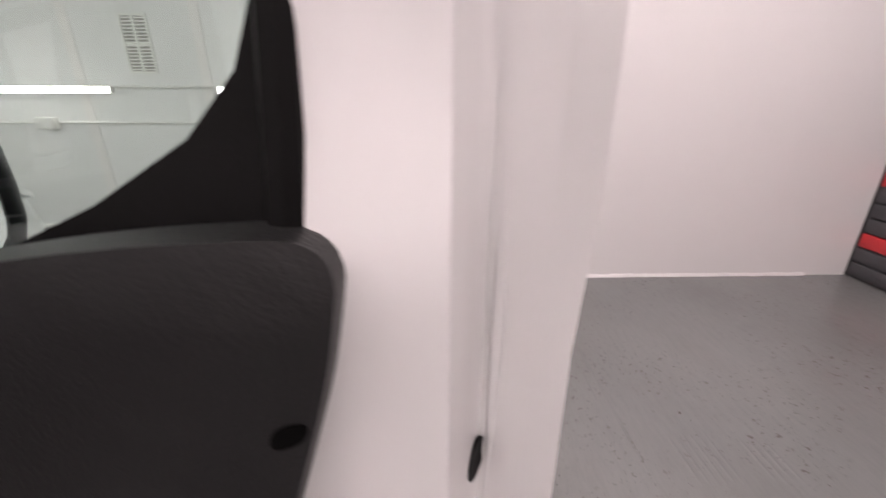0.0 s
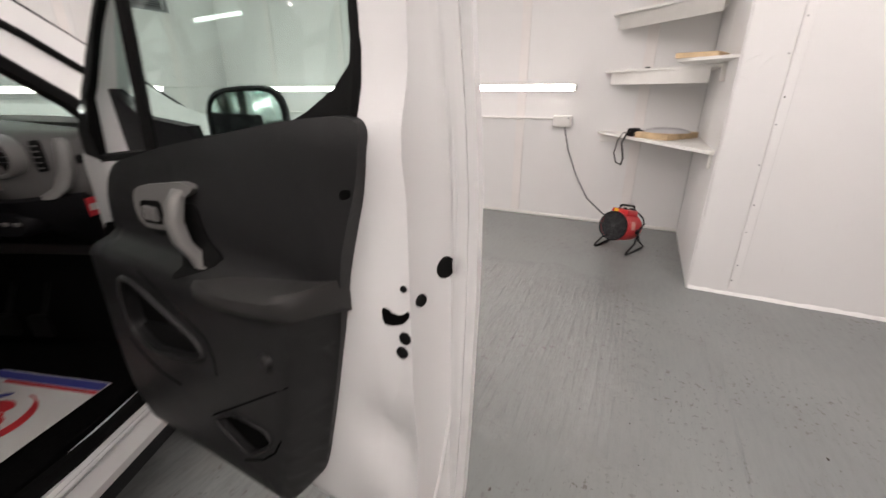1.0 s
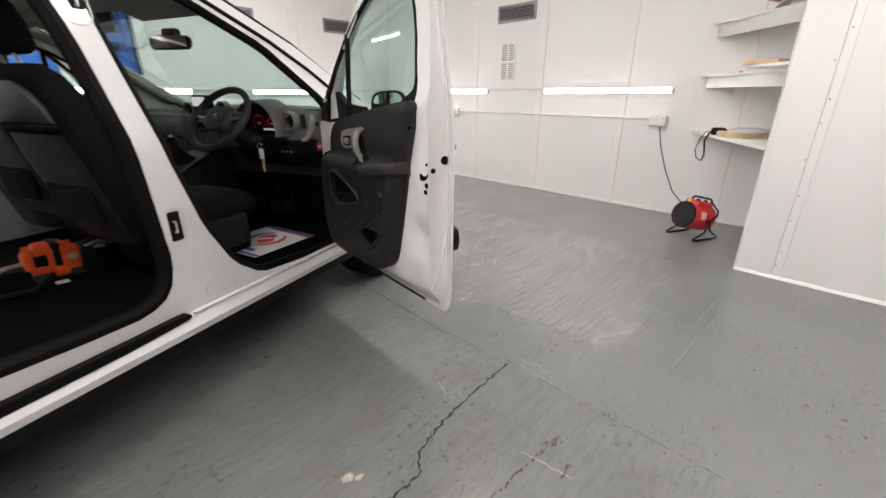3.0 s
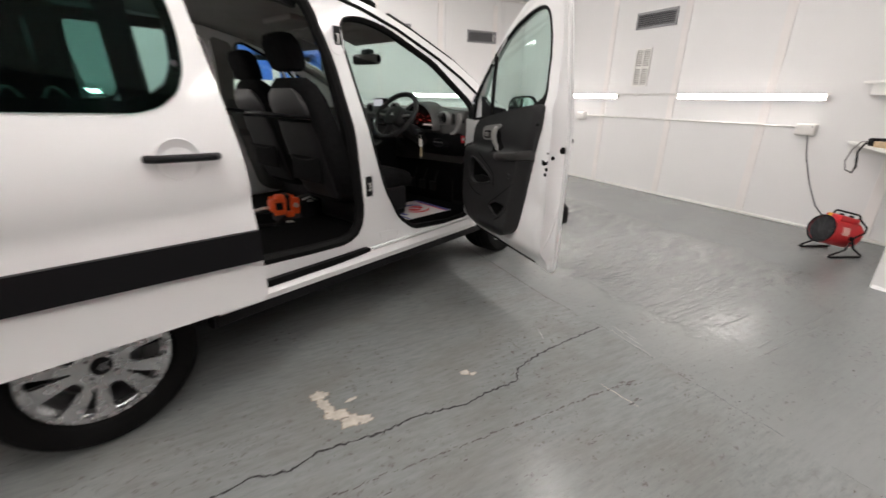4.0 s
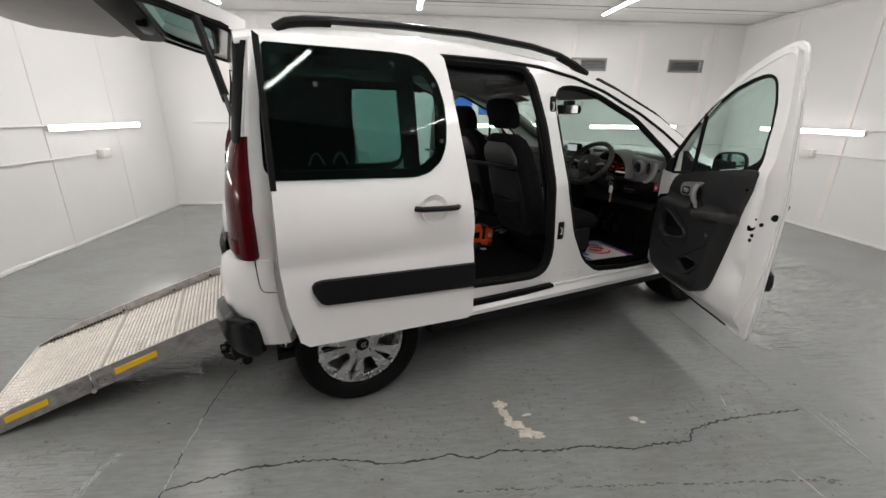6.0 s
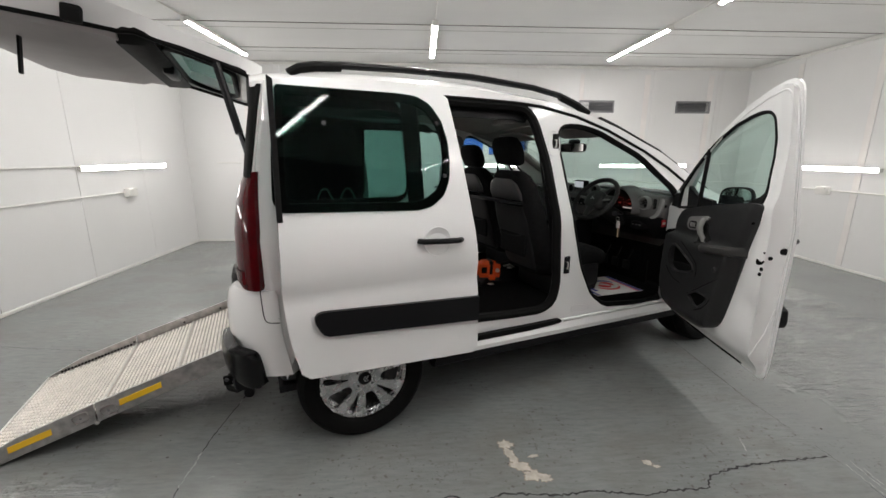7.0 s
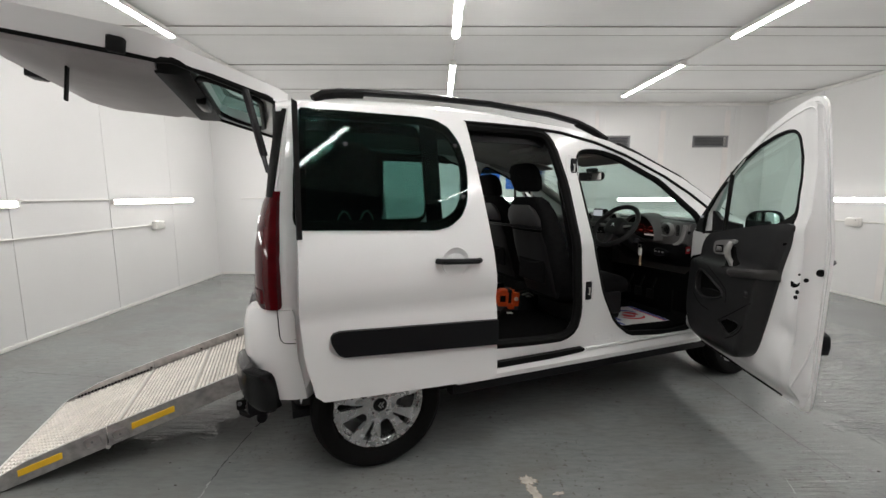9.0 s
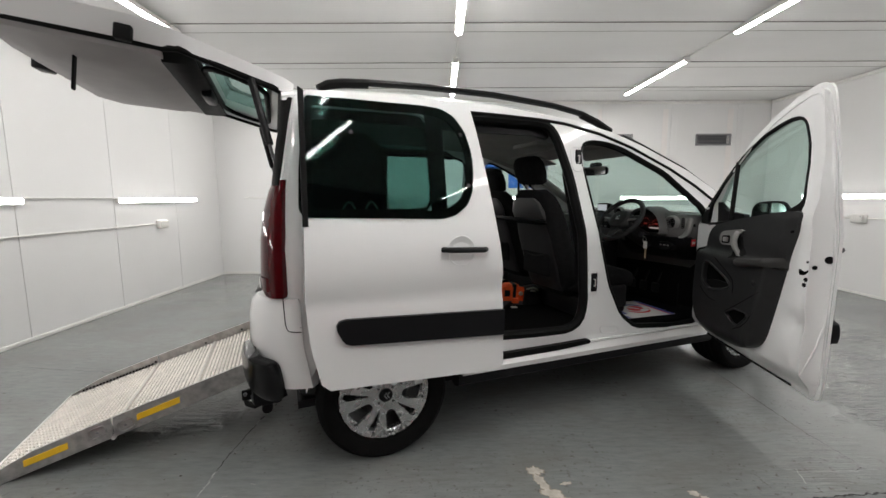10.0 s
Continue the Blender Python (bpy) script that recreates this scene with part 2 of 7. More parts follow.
RED_DIAL = glow("red_dial_light", (1.0, 0.05, 0.03), 0.16)
PALE_DIAL = glow("pale_dial_light", (0.9, 0.75, 0.7), 0.35)
DASH_RING = plain("satin_vent_ring", (0.20, 0.197, 0.193), 0.40, metal=0.3)
WHEEL_GRIP = plain("steering_wheel_grip", (0.015, 0.015, 0.015), 0.5, vary=0.1, grain=0.3, grain_scale=400, spec=0.35)
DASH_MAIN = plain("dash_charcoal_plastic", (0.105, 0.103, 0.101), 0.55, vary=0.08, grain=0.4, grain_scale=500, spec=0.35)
DASH_GREY = plain("dash_grey_plastic", (0.185, 0.182, 0.178), 0.5, grain=0.4, grain_scale=500)
SCREEN = glow("screen_light", (0.75, 0.8, 0.85), 0.5)
MAT_WHITE = plain("white_paper", (0.70, 0.69, 0.67), 0.6, vary=0.04, grain=0.2)
MAT_RED = plain("red_print", (0.62, 0.04, 0.05), 0.6)
MAT_BLUE = plain("blue_print", (0.05, 0.06, 0.28), 0.6)
SHELF_WHITE = plain("shelf_paint", (0.76, 0.75, 0.72), 0.45, vary=0.05)
WOOD = plain("pale_wood", (0.55, 0.40, 0.24), 0.6, vary=0.2, scale=14)


# ---- mesh helpers ----
def finish(bm, name, mat, smooth=35):
    bmesh.ops.recalc_face_normals(bm, faces=bm.faces)
    me = bpy.data.meshes.new(name)
    bm.to_mesh(me)
    bm.free()
    me.materials.append(mat)
    if smooth:
        me.polygons.foreach_set("use_smooth", [True] * len(me.polygons))
        me.set_sharp_from_angle(angle=radians(smooth))
    return me


def part(name, bm, mat, parent=None, label="", smooth=35, at=None):
    ob = new(name, finish(bm, name, mat, smooth))
    if parent:
        ob.parent = parent
    if at is not None:
        ob.matrix_basis = at
    return tagged(ob, label)


def empty(name, at=None):
    ob = new(name)
    ob.empty_display_size = 0.2
    if at is not None:
        ob.matrix_basis = at
    return ob


def box(bm, lo, hi, bevel=0.0, seg=2):
    g = bmesh.ops.create_cube(bm, size=1.0)
    vs = g["verts"]
    for v in vs:
        v.co = Vector([l + (h - l) * (c + 0.5) for l, h, c in zip(lo, hi, v.co)])
    if bevel:
        es = list({e for v in vs for e in v.link_edges})
        bmesh.ops.bevel(bm, geom=es, offset=bevel, segments=seg, affect="EDGES", profile=0.5)
    return bm


def boxed(lo, hi, bevel=0.0, seg=2):
    return box(bmesh.new(), lo, hi, bevel, seg)


def rings(bm, secs, closed=True, caps=True, loop=False):
    """Skin a list of sections, each a list of points of equal number."""
    vs = [[bm.verts.new(p) for p in s] for s in secs]
    n = len(secs[0])
    pairs = list(zip(vs[:-1], vs[1:])) + ([(vs[-1], vs[0])] if loop else [])
    for a, b in pairs:
        for i in range(n if closed else n - 1):
            j = (i + 1) % n
            bm.faces.new((a[i], a[j], b[j], b[i]))
    if caps and closed and not loop:
        bm.faces.new(vs[0])
        bm.faces.new(vs[-1])
    return bm


def tube(bm, pts, r, sides=8, loop=False, flat=1.0):
    """A round bar along points."""
    pts = [Vector(p) for p in pts]
    secs, up = [], None
    n = len(pts)
    for i, p in enumerate(pts):
        a = pts[(i - 1) % n] if (loop or i) else p
        b = pts[(i + 1) % n] if (loop or i < n - 1) else p
        t = (b - a).normalized()
        if up is None:
            up = Vector((0, 0, 1)) if abs(t.z) < 0.9 else Vector((1, 0, 0))
        x = t.cross(up).normalized()
        up = x.cross(t).normalized()
        secs.append([p + x * math.cos(k * 2 * math.pi / sides) * r + up * math.sin(k * 2 * math.pi / sides) * r * flat for k in range(sides)])
    return rings(bm, secs, loop=loop)


def arc(a, b, bulge, n=8):
    """Points from a to b on a soft curve that passes bulge off the chord's middle."""
    a, b, g = Vector(a), Vector(b), Vector(bulge)
    return [a.lerp(b, i / n) + g * (4 * (i / n) * (1 - i / n)) for i in range(n + 1)]


def smooth_loop(pts, times=2, cut=0.03):
    """Corner cutting of a closed outline."""
    for k in range(times):
        out = []
        for i, p in enumerate(pts):
            q = pts[(i + 1) % len(pts)]
            f = min(0.25, cut / (k + 1) / max(1e-6, math.dist(p, q)))
            out += [tuple((1 - f) * a + f * b for a, b in zip(p, q)), tuple(f * a + (1 - f) * b for a, b in zip(p, q))]
        pts = out
    return pts


def sheet(outer, holes, surf, thick, cuts=(), cuts_u=()):
    """A bent plate: outlines in (u, w), laid on the surface v = surf(u, w), thick inwards (+v)."""
    bm = bmesh.new()
    edges = []
    for loop in [outer, *holes]:
        vs = [bm.verts.new((p[0], 0, p[1])) for p in loop]
        edges += [bm.edges.new((vs[i], vs[(i + 1) % len(vs)])) for i in range(len(vs))]
    bmesh.ops.triangle_fill(bm, use_beauty=True, use_dissolve=False, edges=edges)
    for z in cuts:
        bmesh.ops.bisect_plane(bm, geom=bm.verts[:] + bm.edges[:] + bm.faces[:], plane_co=(0, 0, z), plane_no=(0, 0, 1))
    for x in cuts_u:
        bmesh.ops.bisect_plane(bm, geom=bm.verts[:] + bm.edges[:] + bm.faces[:], plane_co=(x, 0, 0), plane_no=(1, 0, 0))
    for f in bm.faces:
        f.normal_update()
        if f.normal.y > 0:
            f.normal_flip()
    base = list(bm.faces)
    rim = [e for e in bm.edges if len(e.link_faces) == 1]
    twin = {v: bm.verts.new((v.co.x, 1, v.co.z)) for v in bm.verts[:]}
    for f in base:
        bm.faces.new([twin[v] for v in reversed(f.verts)])
    for e in rim:
        a, b = e.verts
        bm.faces.new((a, b, twin[b], twin[a]))
    for v in bm.verts:
        back = thick(v.co.x, v.co.z) if callable(thick) else thick
        v.co.y = surf(v.co.x, v.co.z) + (back if v.co.y > 0.5 else 0)
    return bm


def lathe(bm, prof, axis_v=True, sides=32, centre=(0, 0, 0)):
    """Turn (radius, depth) pairs round the v axis."""
    c = Vector(centre)
    secs = []
    for k in range(sides):
        a = 2 * math.pi * k / sides
        secs.append([c + Vector((r * math.cos(a), d, r * math.sin(a))) for r, d in prof])
    return rings(bm, secs, closed=False, caps=False, loop=True)


# ---- the room ----
X0, X1, Y0, Y1, HIGH = -3.45, 5.70, -3.16, 4.99, 2.83
STUB_X, STUB_Y = 4.41, -0.77
PITCH = 1.09


def structure(name, bm, mat, label, smooth=0):
    return tagged(part(name, bm, mat, smooth=smooth), label, kind="structure")


floor = structure("floor", boxed((X0 - 0.2, Y0 - 0.2, -0.2), (X1 + 0.2, Y1 + 0.2, 0)), FLOOR_PAINT, "grey painted concrete floor, glossy, ribbed and cracked")
ceiling_bm = bmesh.new()
box(ceiling_bm, (X0 - 0.2, Y0 - 0.2, HIGH + 0.012), (X1 + 0.2, Y1 + 0.2, HIGH + 0.2))
edges_y = [Y0 - 0.1] + [y for y in (-2.39, -1.30, -0.21, 0.88, 1.97, 3.05, 4.14)] + [Y1 + 0.1]
for a, b in zip(edges_y[:-1], edges_y[1:]):
    box(ceiling_bm, (X0 - 0.1, a + 0.004, HIGH), (X1 + 0.1, b - 0.004, HIGH + 0.012))
    if b < Y1:
        box(ceiling_bm, (X0 - 0.1, b + 0.006, HIGH - 0.006), (X1 + 0.1, b + 0.19, HIGH - 0.0005))
structure("ceiling", ceiling_bm, CEILING_PAINT, "white panelled ceiling with cover strips and seams")


def panelled_wall(name, axis, at, out, start, stop, joints, label, top=HIGH, hole=None, gap=None):
    """A backing wall with thin painted panels on it. axis: the one the wall stands across; out: +1 or -1, the way its face looks."""
    def block(a0, a1, z0, z1, d0, d1, bevel=0.0):
        lo, hi = sorted((at + out * d0, at + out * d1))
        return boxed((lo, a0, z0), (hi, a1, z1), bevel, 1) if axis == "x" else boxed((a0, lo, z0), (a1, hi, z1), bevel, 1)
    bm = bmesh.new()
    spans = [(start, stop, 0, top)] if hole is None else [(start, hole[0], 0, top), (hole[1], stop, 0, top), (hole[0], hole[1], 0, hole[2]), (hole[0], hole[1], hole[3], top)]
    if name == "wall_stub_north":
        spans = [(start + 0.16, stop, 0, top)]
    for a0, a1, z0, z1 in spans:
        lo, hi = sorted((at - out * 0.15, at - out * 0.008))
        box(bm, (lo, a0, z0) if axis == "x" else (a0, lo, z0), (hi, a1, z1) if axis == "x" else (a1, hi, z1))
    wall = structure(name, bm, gap or JOINT, label)
    marks = [start] + [j for j in joints if start + 0.03 < j < stop - 0.03] + [stop]
    for a, b in zip(marks[:-1], marks[1:]):
        pieces = [(a, b, 0.0, top)]
        if hole and a < hole[1] and b > hole[0]:
            pieces = [(a, b, 0.0, hole[2]), (a, b, hole[3], top), (a, max(a, hole[0]), hole[2], hole[3]), (min(b, hole[1]), b, hole[2], hole[3])]
        for p0, p1, z0, z1 in pieces:
            if p1 - p0 > 0.02 and z1 - z0 > 0.02:
                part("panel", block(p0 + (0.001 if gap else 0.0025), p1 - (0.001 if gap else 0.0025), z0, z1, -0.008, 0.0, 0.002), WALL_PAINT, wall, smooth=0)
    return wall


NORTH_SEAMS = [1.83 + 1.07 * k for k in range(-5, 5)]
HATCH = (0.72, 2.05, 1.43, 2.20)
wall_north = panelled_wall("wall_north", "y", Y1, -1, X0 - 0.15, X1 + 0.15, NORTH_SEAMS, "white painted panel wall with vertical seams", hole=HATCH, gap=FILLED_JOINT)
for x in NORTH_SEAMS:
    if not HATCH[0] - 0.1 < x < HATCH[1] + 0.1 and X0 < x < X1:
        part("cover_strip", boxed((x - 0.046, Y1 - 0.0042, 0.10), (x + 0.046, Y1 + 0.001, HIGH - 0.13), 0.003, 1), STRIP_PAINT, wall_north, "painted cover strip over a seam", smooth=0)
panelled_wall("wall_west", "x", X0, 1, Y0, Y1, [2.79 - PITCH * 5 + PITCH * k for k in range(9)], "white painted panel wall with vertical seams")
wall_east = panelled_wall("wall_east", "x", X1, -1, STUB_Y, Y1, [-0.345 + PITCH * k for k in range(9)], "white painted panel wall with filled vertical seams", gap=FILLED_JOINT)
wall_stub_east = panelled_wall("wall_stub_east", "x", STUB_X, -1, Y0, STUB_Y - 0.009, [-1.0], "white wall of a boxed-out corner, dented", gap=FILLED_JOINT)
panelled_wall("wall_stub_north", "y", STUB_Y, 1, STUB_X, X1, [STUB_X + 0.6], "white return of the boxed-out corner")

for k, y in enumerate(edges_y[1:-1]):
    for d in (0.003, 0.193):
        structure("trim_seam", boxed((X0, y + d - 0.0035, HIGH - 0.008), (X1, y + d + 0.0035, HIGH - 0.0002)), JOINT, "dark seam line across the ceiling")

# skirting fillets
# cover strips beside the seams of the east wall; on the boxed-out corner a strip with screws, creases and a ragged foot
for k in range(5):
    y = -0.345 + PITCH * k
    part("cover_strip", boxed((X1 - 0.0035, y + 0.002, 0.04), (X1 + 0.001, y + 0.088, HIGH - 0.13), 0.003, 1), STRIP_PAINT, wall_east, smooth=0)
part("cover_strip", boxed((STUB_X - 0.004, -1.052, 0.03), (STUB_X + 0.001, -1.002, HIGH - 0.1), 0.0035, 1), WALL_PAINT, wall_stub_east, "painted cover strip with screws", smooth=0)
screw_rng = random.Random(23)
for k in range(13):
    z = 0.06 + 0.19 * k + screw_rng.uniform(-0.05, 0.05)
    y = screw_rng.choice((-0.985, -1.012, -1.016)) + screw_rng.uniform(-0.004, 0.004)
    part("screw", lathe(bmesh.new(), [(0, -0.003), (0.0035, -0.0028), (0.0048, 0.0)], sides=10), GREY_STEEL if k % 3 else SCUFF, wall_stub_east, at=pose(STUB_X - (0.0035 if y < -1.0 else 0.0), y, z, 0, 0, -90))
for z, y0, y1, rise in ((1.36, -0.785, -0.86, 0.05), (1.30, -0.79, -0.83, -0.02), (1.34, -0.87, -0.93, 0.07), (1.62, -0.78, -0.80, -0.10), (0.55, -0.782, -0.80, 0.12)):
    part("crease", tube(bmesh.new(), arc((STUB_X + 0.0015, y0, z), (STUB_X + 0.0015, y1, z + rise), (0, 0, 0.012), 6), 0.0032, 6), WALL_PAINT, wall_stub_east, smooth=80)
foot = bmesh.new()
foot_secs = []
for k in range(60):
    y = STUB_Y - 0.012 - k * 0.035
    h, d = 0.018 + screw_rng.uniform(0.0, 0.010), 0.010 + screw_rng.uniform(0.0, 0.006)
    foot_secs.append([(STUB_X + 0.001, y, 0.001), (STUB_X - d, y, 0.001), (STUB_X - d * 0.6, y, h * 0.6), (STUB_X + 0.001, y, h)])
part("ragged_foot", rings(foot, foot_secs), WALL_PAINT, wall_stub_east, "uneven painted filler along the floor", smooth=50)


def skirting(name, lo, hi):
    structure(name, boxed(lo, hi, 0.004, 1), SHELF_WHITE, "low white skirting fillet")


skirting("baseboard_1", (X0, Y0, 0), (X0 + 0.014, Y1, 0.035))
skirting("baseboard_2", (X0 + 0.014, Y1 - 0.014, 0), (X1, Y1, 0.035))
skirting("baseboard_3", (X1 - 0.014, STUB_Y, 0), (X1, Y1 - 0.014, 0.03))

# corner strips of the wall panels and the ceiling edge
for i, (lo, hi) in enumerate([((X0, Y0, HIGH - 0.05), (X0 + 0.03, Y1, HIGH - 0.007)), ((X0, Y1 - 0.03, HIGH - 0.05), (X1, Y1, HIGH - 0.007)),
                              ((X1 - 0.03, STUB_Y, HIGH - 0.05), (X1, Y1 - 0.03, HIGH - 0.007))]):
    structure("trim_%d" % (i + 1), boxed(lo, hi, 0.004, 1), SHELF_WHITE, "white edge strip under the ceiling")
for x in (-2.0, 1.3, 2.92, 4.06, 5.15):
    structure("trim_batten", boxed((x, Y1 - 0.010, 0.035), (x + 0.10, Y1 - 0.0005, HIGH - 0.05), 0.003, 1), WALL_PAINT, "white flat cover batten on the panel wall")

# the grey shutter behind the camera, with red bands
def shutter():
    ob = structure("wall_south", boxed((X0 - 0.15, Y0 - 0.15, 0), (X1 + 0.15, Y0 - 0.02, HIGH)), DARK_STEEL, "dark grey slatted shutter with red bands")
    n = 26
    for k in range(n):
        z = 0.02 + k * 0.108
        mat = RED_PAINT if k in (2, 6) else DARK_STEEL
        part("slat", boxed((X0 + 0.02, Y0 - 0.02, z), (STUB_X - 0.02, Y0 + 0.012, z + 0.1), 0.012, 2), mat, ob)
    return ob


shutter()

# floor joints, the long crack and the bare chips
def strip(pts, width, z, seed=1, jitter=0.0, step=0.022):
    rnd = random.Random(seed)
    bm = bmesh.new()
    fine = []
    for a, b in zip(pts[:-1], pts[1:]):
        n = max(1, int((Vector(b) - Vector(a)).length / step))
        for i in range(n):
            p = Vector(a).lerp(Vector(b), i / n)
            fine.append((p.x + rnd.uniform(-jitter, jitter), p.y + rnd.uniform(-jitter, jitter)))
    fine.append(pts[-1])
    prev = None
    for i, p in enumerate(fine):
        q = Vector(fine[min(i + 1, len(fine) - 1)]) - Vector(fine[max(i - 1, 0)])
        nrm = Vector((-q.y, q.x)).normalized() * width * rnd.uniform(0.3, 1.1)
        cur = (bm.verts.new((p[0] + nrm.x, p[1] + nrm.y, z)), bm.verts.new((p[0] - nrm.x, p[1] - nrm.y, z)))
        if prev:
            bm.faces.new((prev[0], cur[0], cur[1], prev[1]))
        prev = cur
    return bm


part("crack", strip([(-0.75, -0.53), (-0.48, -0.449), (-0.22, -0.421), (-0.03, -0.429), (0.10, -0.461), (0.26, -0.465), (0.41, -0.435), (0.54, -0.467), (0.65, -0.431),
                     (0.89, -0.45), (1.04, -0.432), (1.27, -0.471), (1.37, -0.447), (1.55, -0.443), (1.60, -0.38), (1.66, -0.355), (1.83, -0.317), (2.0, -0.303), (2.264, -0.279)], 0.0058, 0.0020, 2, 0.0062, 0.0125), CRACK, floor, "thin dark crack", smooth=0)

# low tamping ridges in the worn area east of the long joint, broken and uneven
ridge_rng = random.Random(41)
ridges = bmesh.new()
for row in range(64):
    y = -0.86 + row * 0.044 + ridge_rng.uniform(-0.006, 0.006)
    x = 2.69 + (ridge_rng.uniform(0.0, 0.35) if y < -0.45 else ridge_rng.uniform(-0.03, 0.05))
    stop = (3.5 if y < -0.45 else 4.05) + ridge_rng.uniform(-0.3, 0.25)
    if y < -0.35 and ridge_rng.random() < 0.45:
        continue
    while x < stop:
        n = ridge_rng.randint(5, 16)
        high, wide = ridge_rng.uniform(0.0018, 0.0052), ridge_rng.uniform(0.006, 0.011)
        rail = []
        yy = y
        for k in range(n + 1):
            f = max(0.0, math.sin(math.pi * k / n)) ** 0.5
            yy += ridge_rng.uniform(-0.0022, 0.0022)
            h = high * f * ridge_rng.uniform(0.6, 1.2)
            rail.append([ridges.verts.new((x, yy + q * wide * (0.25 + 0.75 * f), z * h - 0.0002)) for q, z in ((-1, 0), (-0.55, 0.55), (0, 1), (0.55, 0.55), (1, 0))])
            x += 0.028
        for a, b in zip(rail, rail[1:]):
            for k in range(4):
                ridges.faces.new((a[k], b[k], b[k + 1], a[k + 1]))
        x += ridge_rng.choice((0.01, 0.03, 0.06, 0.12, 0.2))
for x0, y0, x1, y1, count in ((2.72, -1.17, 2.98, -1.02, 6), (2.72, -1.38, 2.93, -1.29, 4)):
    for row in range(count):
        y, rail = y0 + (y1 - y0) * row / (count - 1), []
        for k in range(11):
            f = math.sin(math.pi * k / 10) ** 0.5 * ridge_rng.uniform(0.6, 1.2)
            rail.append([ridges.verts.new((x0 + (x1 - x0) * k / 10, y + ridge_rng.uniform(-0.002, 0.002) + q * 0.009, z * 0.0022 * f - 0.0002)) for q, z in ((-1, 0), (-0.5, 0.6), (0, 1), (0.5, 0.6), (1, 0))])
        for a, b in zip(rail, rail[1:]):
            for k in range(4):
                ridges.faces.new((a[k], b[k], b[k + 1], a[k + 1]))
part("floor_ridge", ridges, FLOOR_PAINT, floor, "low ridges in the painted concrete", smooth=180)

joint_rng = random.Random(17)
line = [(2.27, 4.9), (2.27, 0.93), (2.245, 0.16), (2.285, -0.30), (2.272, -0.76), (2.278, -0.96), (2.272, -1.34), (2.268, -3.1)]
for (xa, ya), (xb, yb) in zip(line[:-1], line[1:]):
    y = ya
    while y > yb + 0.03:
        run = joint_rng.uniform(0.04, 0.22)
        stop = max(yb, y - run)
        at = lambda q: xa + (xb - xa) * (ya - q) / (ya - yb)
        part("joint", strip([(at(y), y), (at(stop), stop)], joint_rng.uniform(0.0016, 0.0036) * (1.35 if y > 0.1 else 0.8), 0.0012, int(1000 * (y + 4)), 0.0032, 0.012), CRACK if joint_rng.random() < 0.7 else SCUFF, floor, smooth=0)
        y = stop - (joint_rng.uniform(0.0, 0.012) if y > 0.1 else joint_rng.uniform(0.0, 0.05) if joint_rng.random() < 0.6 else joint_rng.uniform(0.05, 0.16))
for line, seed in (([(-0.75, -0.53), (-0.776, -0.335), (-0.791, 0.009), (-0.776, 0.338), (-0.756, 0.494), (-0.75, 2.5), (-0.76, 4.9)], 4), ([(-0.75, -0.53), (-0.78, -1.2), (-0.76, -3.1)], 5)):
    west_rng = random.Random(seed)
    for (xa, ya), (xb, yb) in zip(line[:-1], line[1:]):
        long, q = math.hypot(xb - xa, yb - ya), 0.0
        while q < long:
            r = min(long, q + west_rng.uniform(0.03, 0.16))
            ends = [(xa + (xb - xa) * f / long, ya + (yb - ya) * f / long) for f in (q, r)]
            pale = west_rng.random() < 0.18
            part("joint", strip(ends, west_rng.uniform(0.0022, 0.0058), 0.0012, int(1000 * (ends[0][1] + 4)), 0.0045, 0.012), PALE_PAINT if pale else CRACK, floor, smooth=0)
            q = r + west_rng.choice((0.0, 0.0, 0.004, 0.015))
part("joint", strip([(-2.9, 1.1), (-2.56, 1.053), (-2.1, 0.996)], 0.003, 0.0012, 6, 0.008), CRACK, floor, smooth=0)
part("joint", strip([(2.3, 2.55), (4.0, 2.6), (5.6, 2.66)], 0.0025, 0.0012, 7, 0.006), CRACK, floor, smooth=0)


def chip(cx, cy, rx, ry, seed, turn=0.0, z=0.0014):
    """A ragged flake of missing paint: a brown edge round bare concrete."""
    for grow, mat, up, name in ((1.16, CHIP_EDGE, 0.0, "chip_edge"), (1.0, CHIP, 0.0004, "bare_chip")):
        rnd = random.Random(seed)
        bm = bmesh.new()
        vs = []
        phase = [rnd.uniform(0, 6.28) for _ in range(4)]
        for k in range(44):
            a = 2 * math.pi * k / 44
            r = grow * (0.82 + 0.16 * math.sin(2 * a + phase[0]) + 0.12 * math.sin(5 * a + phase[1]) + 0.08 * math.sin(11 * a + phase[2]) + rnd.uniform(-0.09, 0.09))
            x, y = rx * r * math.cos(a), ry * r * math.sin(a)
            vs.append(bm.verts.new((cx + x * math.cos(turn) - y * math.sin(turn), cy + x * math.sin(turn) + y * math.cos(turn), z + up)))
        bm.faces.new(vs)
        part(name, bm, mat, floor, "worn bare concrete chip" if up else "", smooth=0)


for i, (x, y, a, b, r) in enumerate([(0.71, -0.125, 0.045, 0.030, -0.6), (0.722, -0.20, 0.055, 0.030, -1.3), (0.755, -0.275, 0.055, 0.032, -0.7), (0.80, -0.335, 0.050, 0.036, -0.4), (0.85, -0.35, 0.040, 0.022, 0.1),
                                     (0.832, -0.212, 0.026, 0.012, 0.3), (1.365, -0.28, 0.030, 0.016, -0.3), (1.395, -0.305, 0.022, 0.010, 0.2)]):
    chip(x, y, a, b, 20 + i, r, 0.0010 + 0.00003 * i)
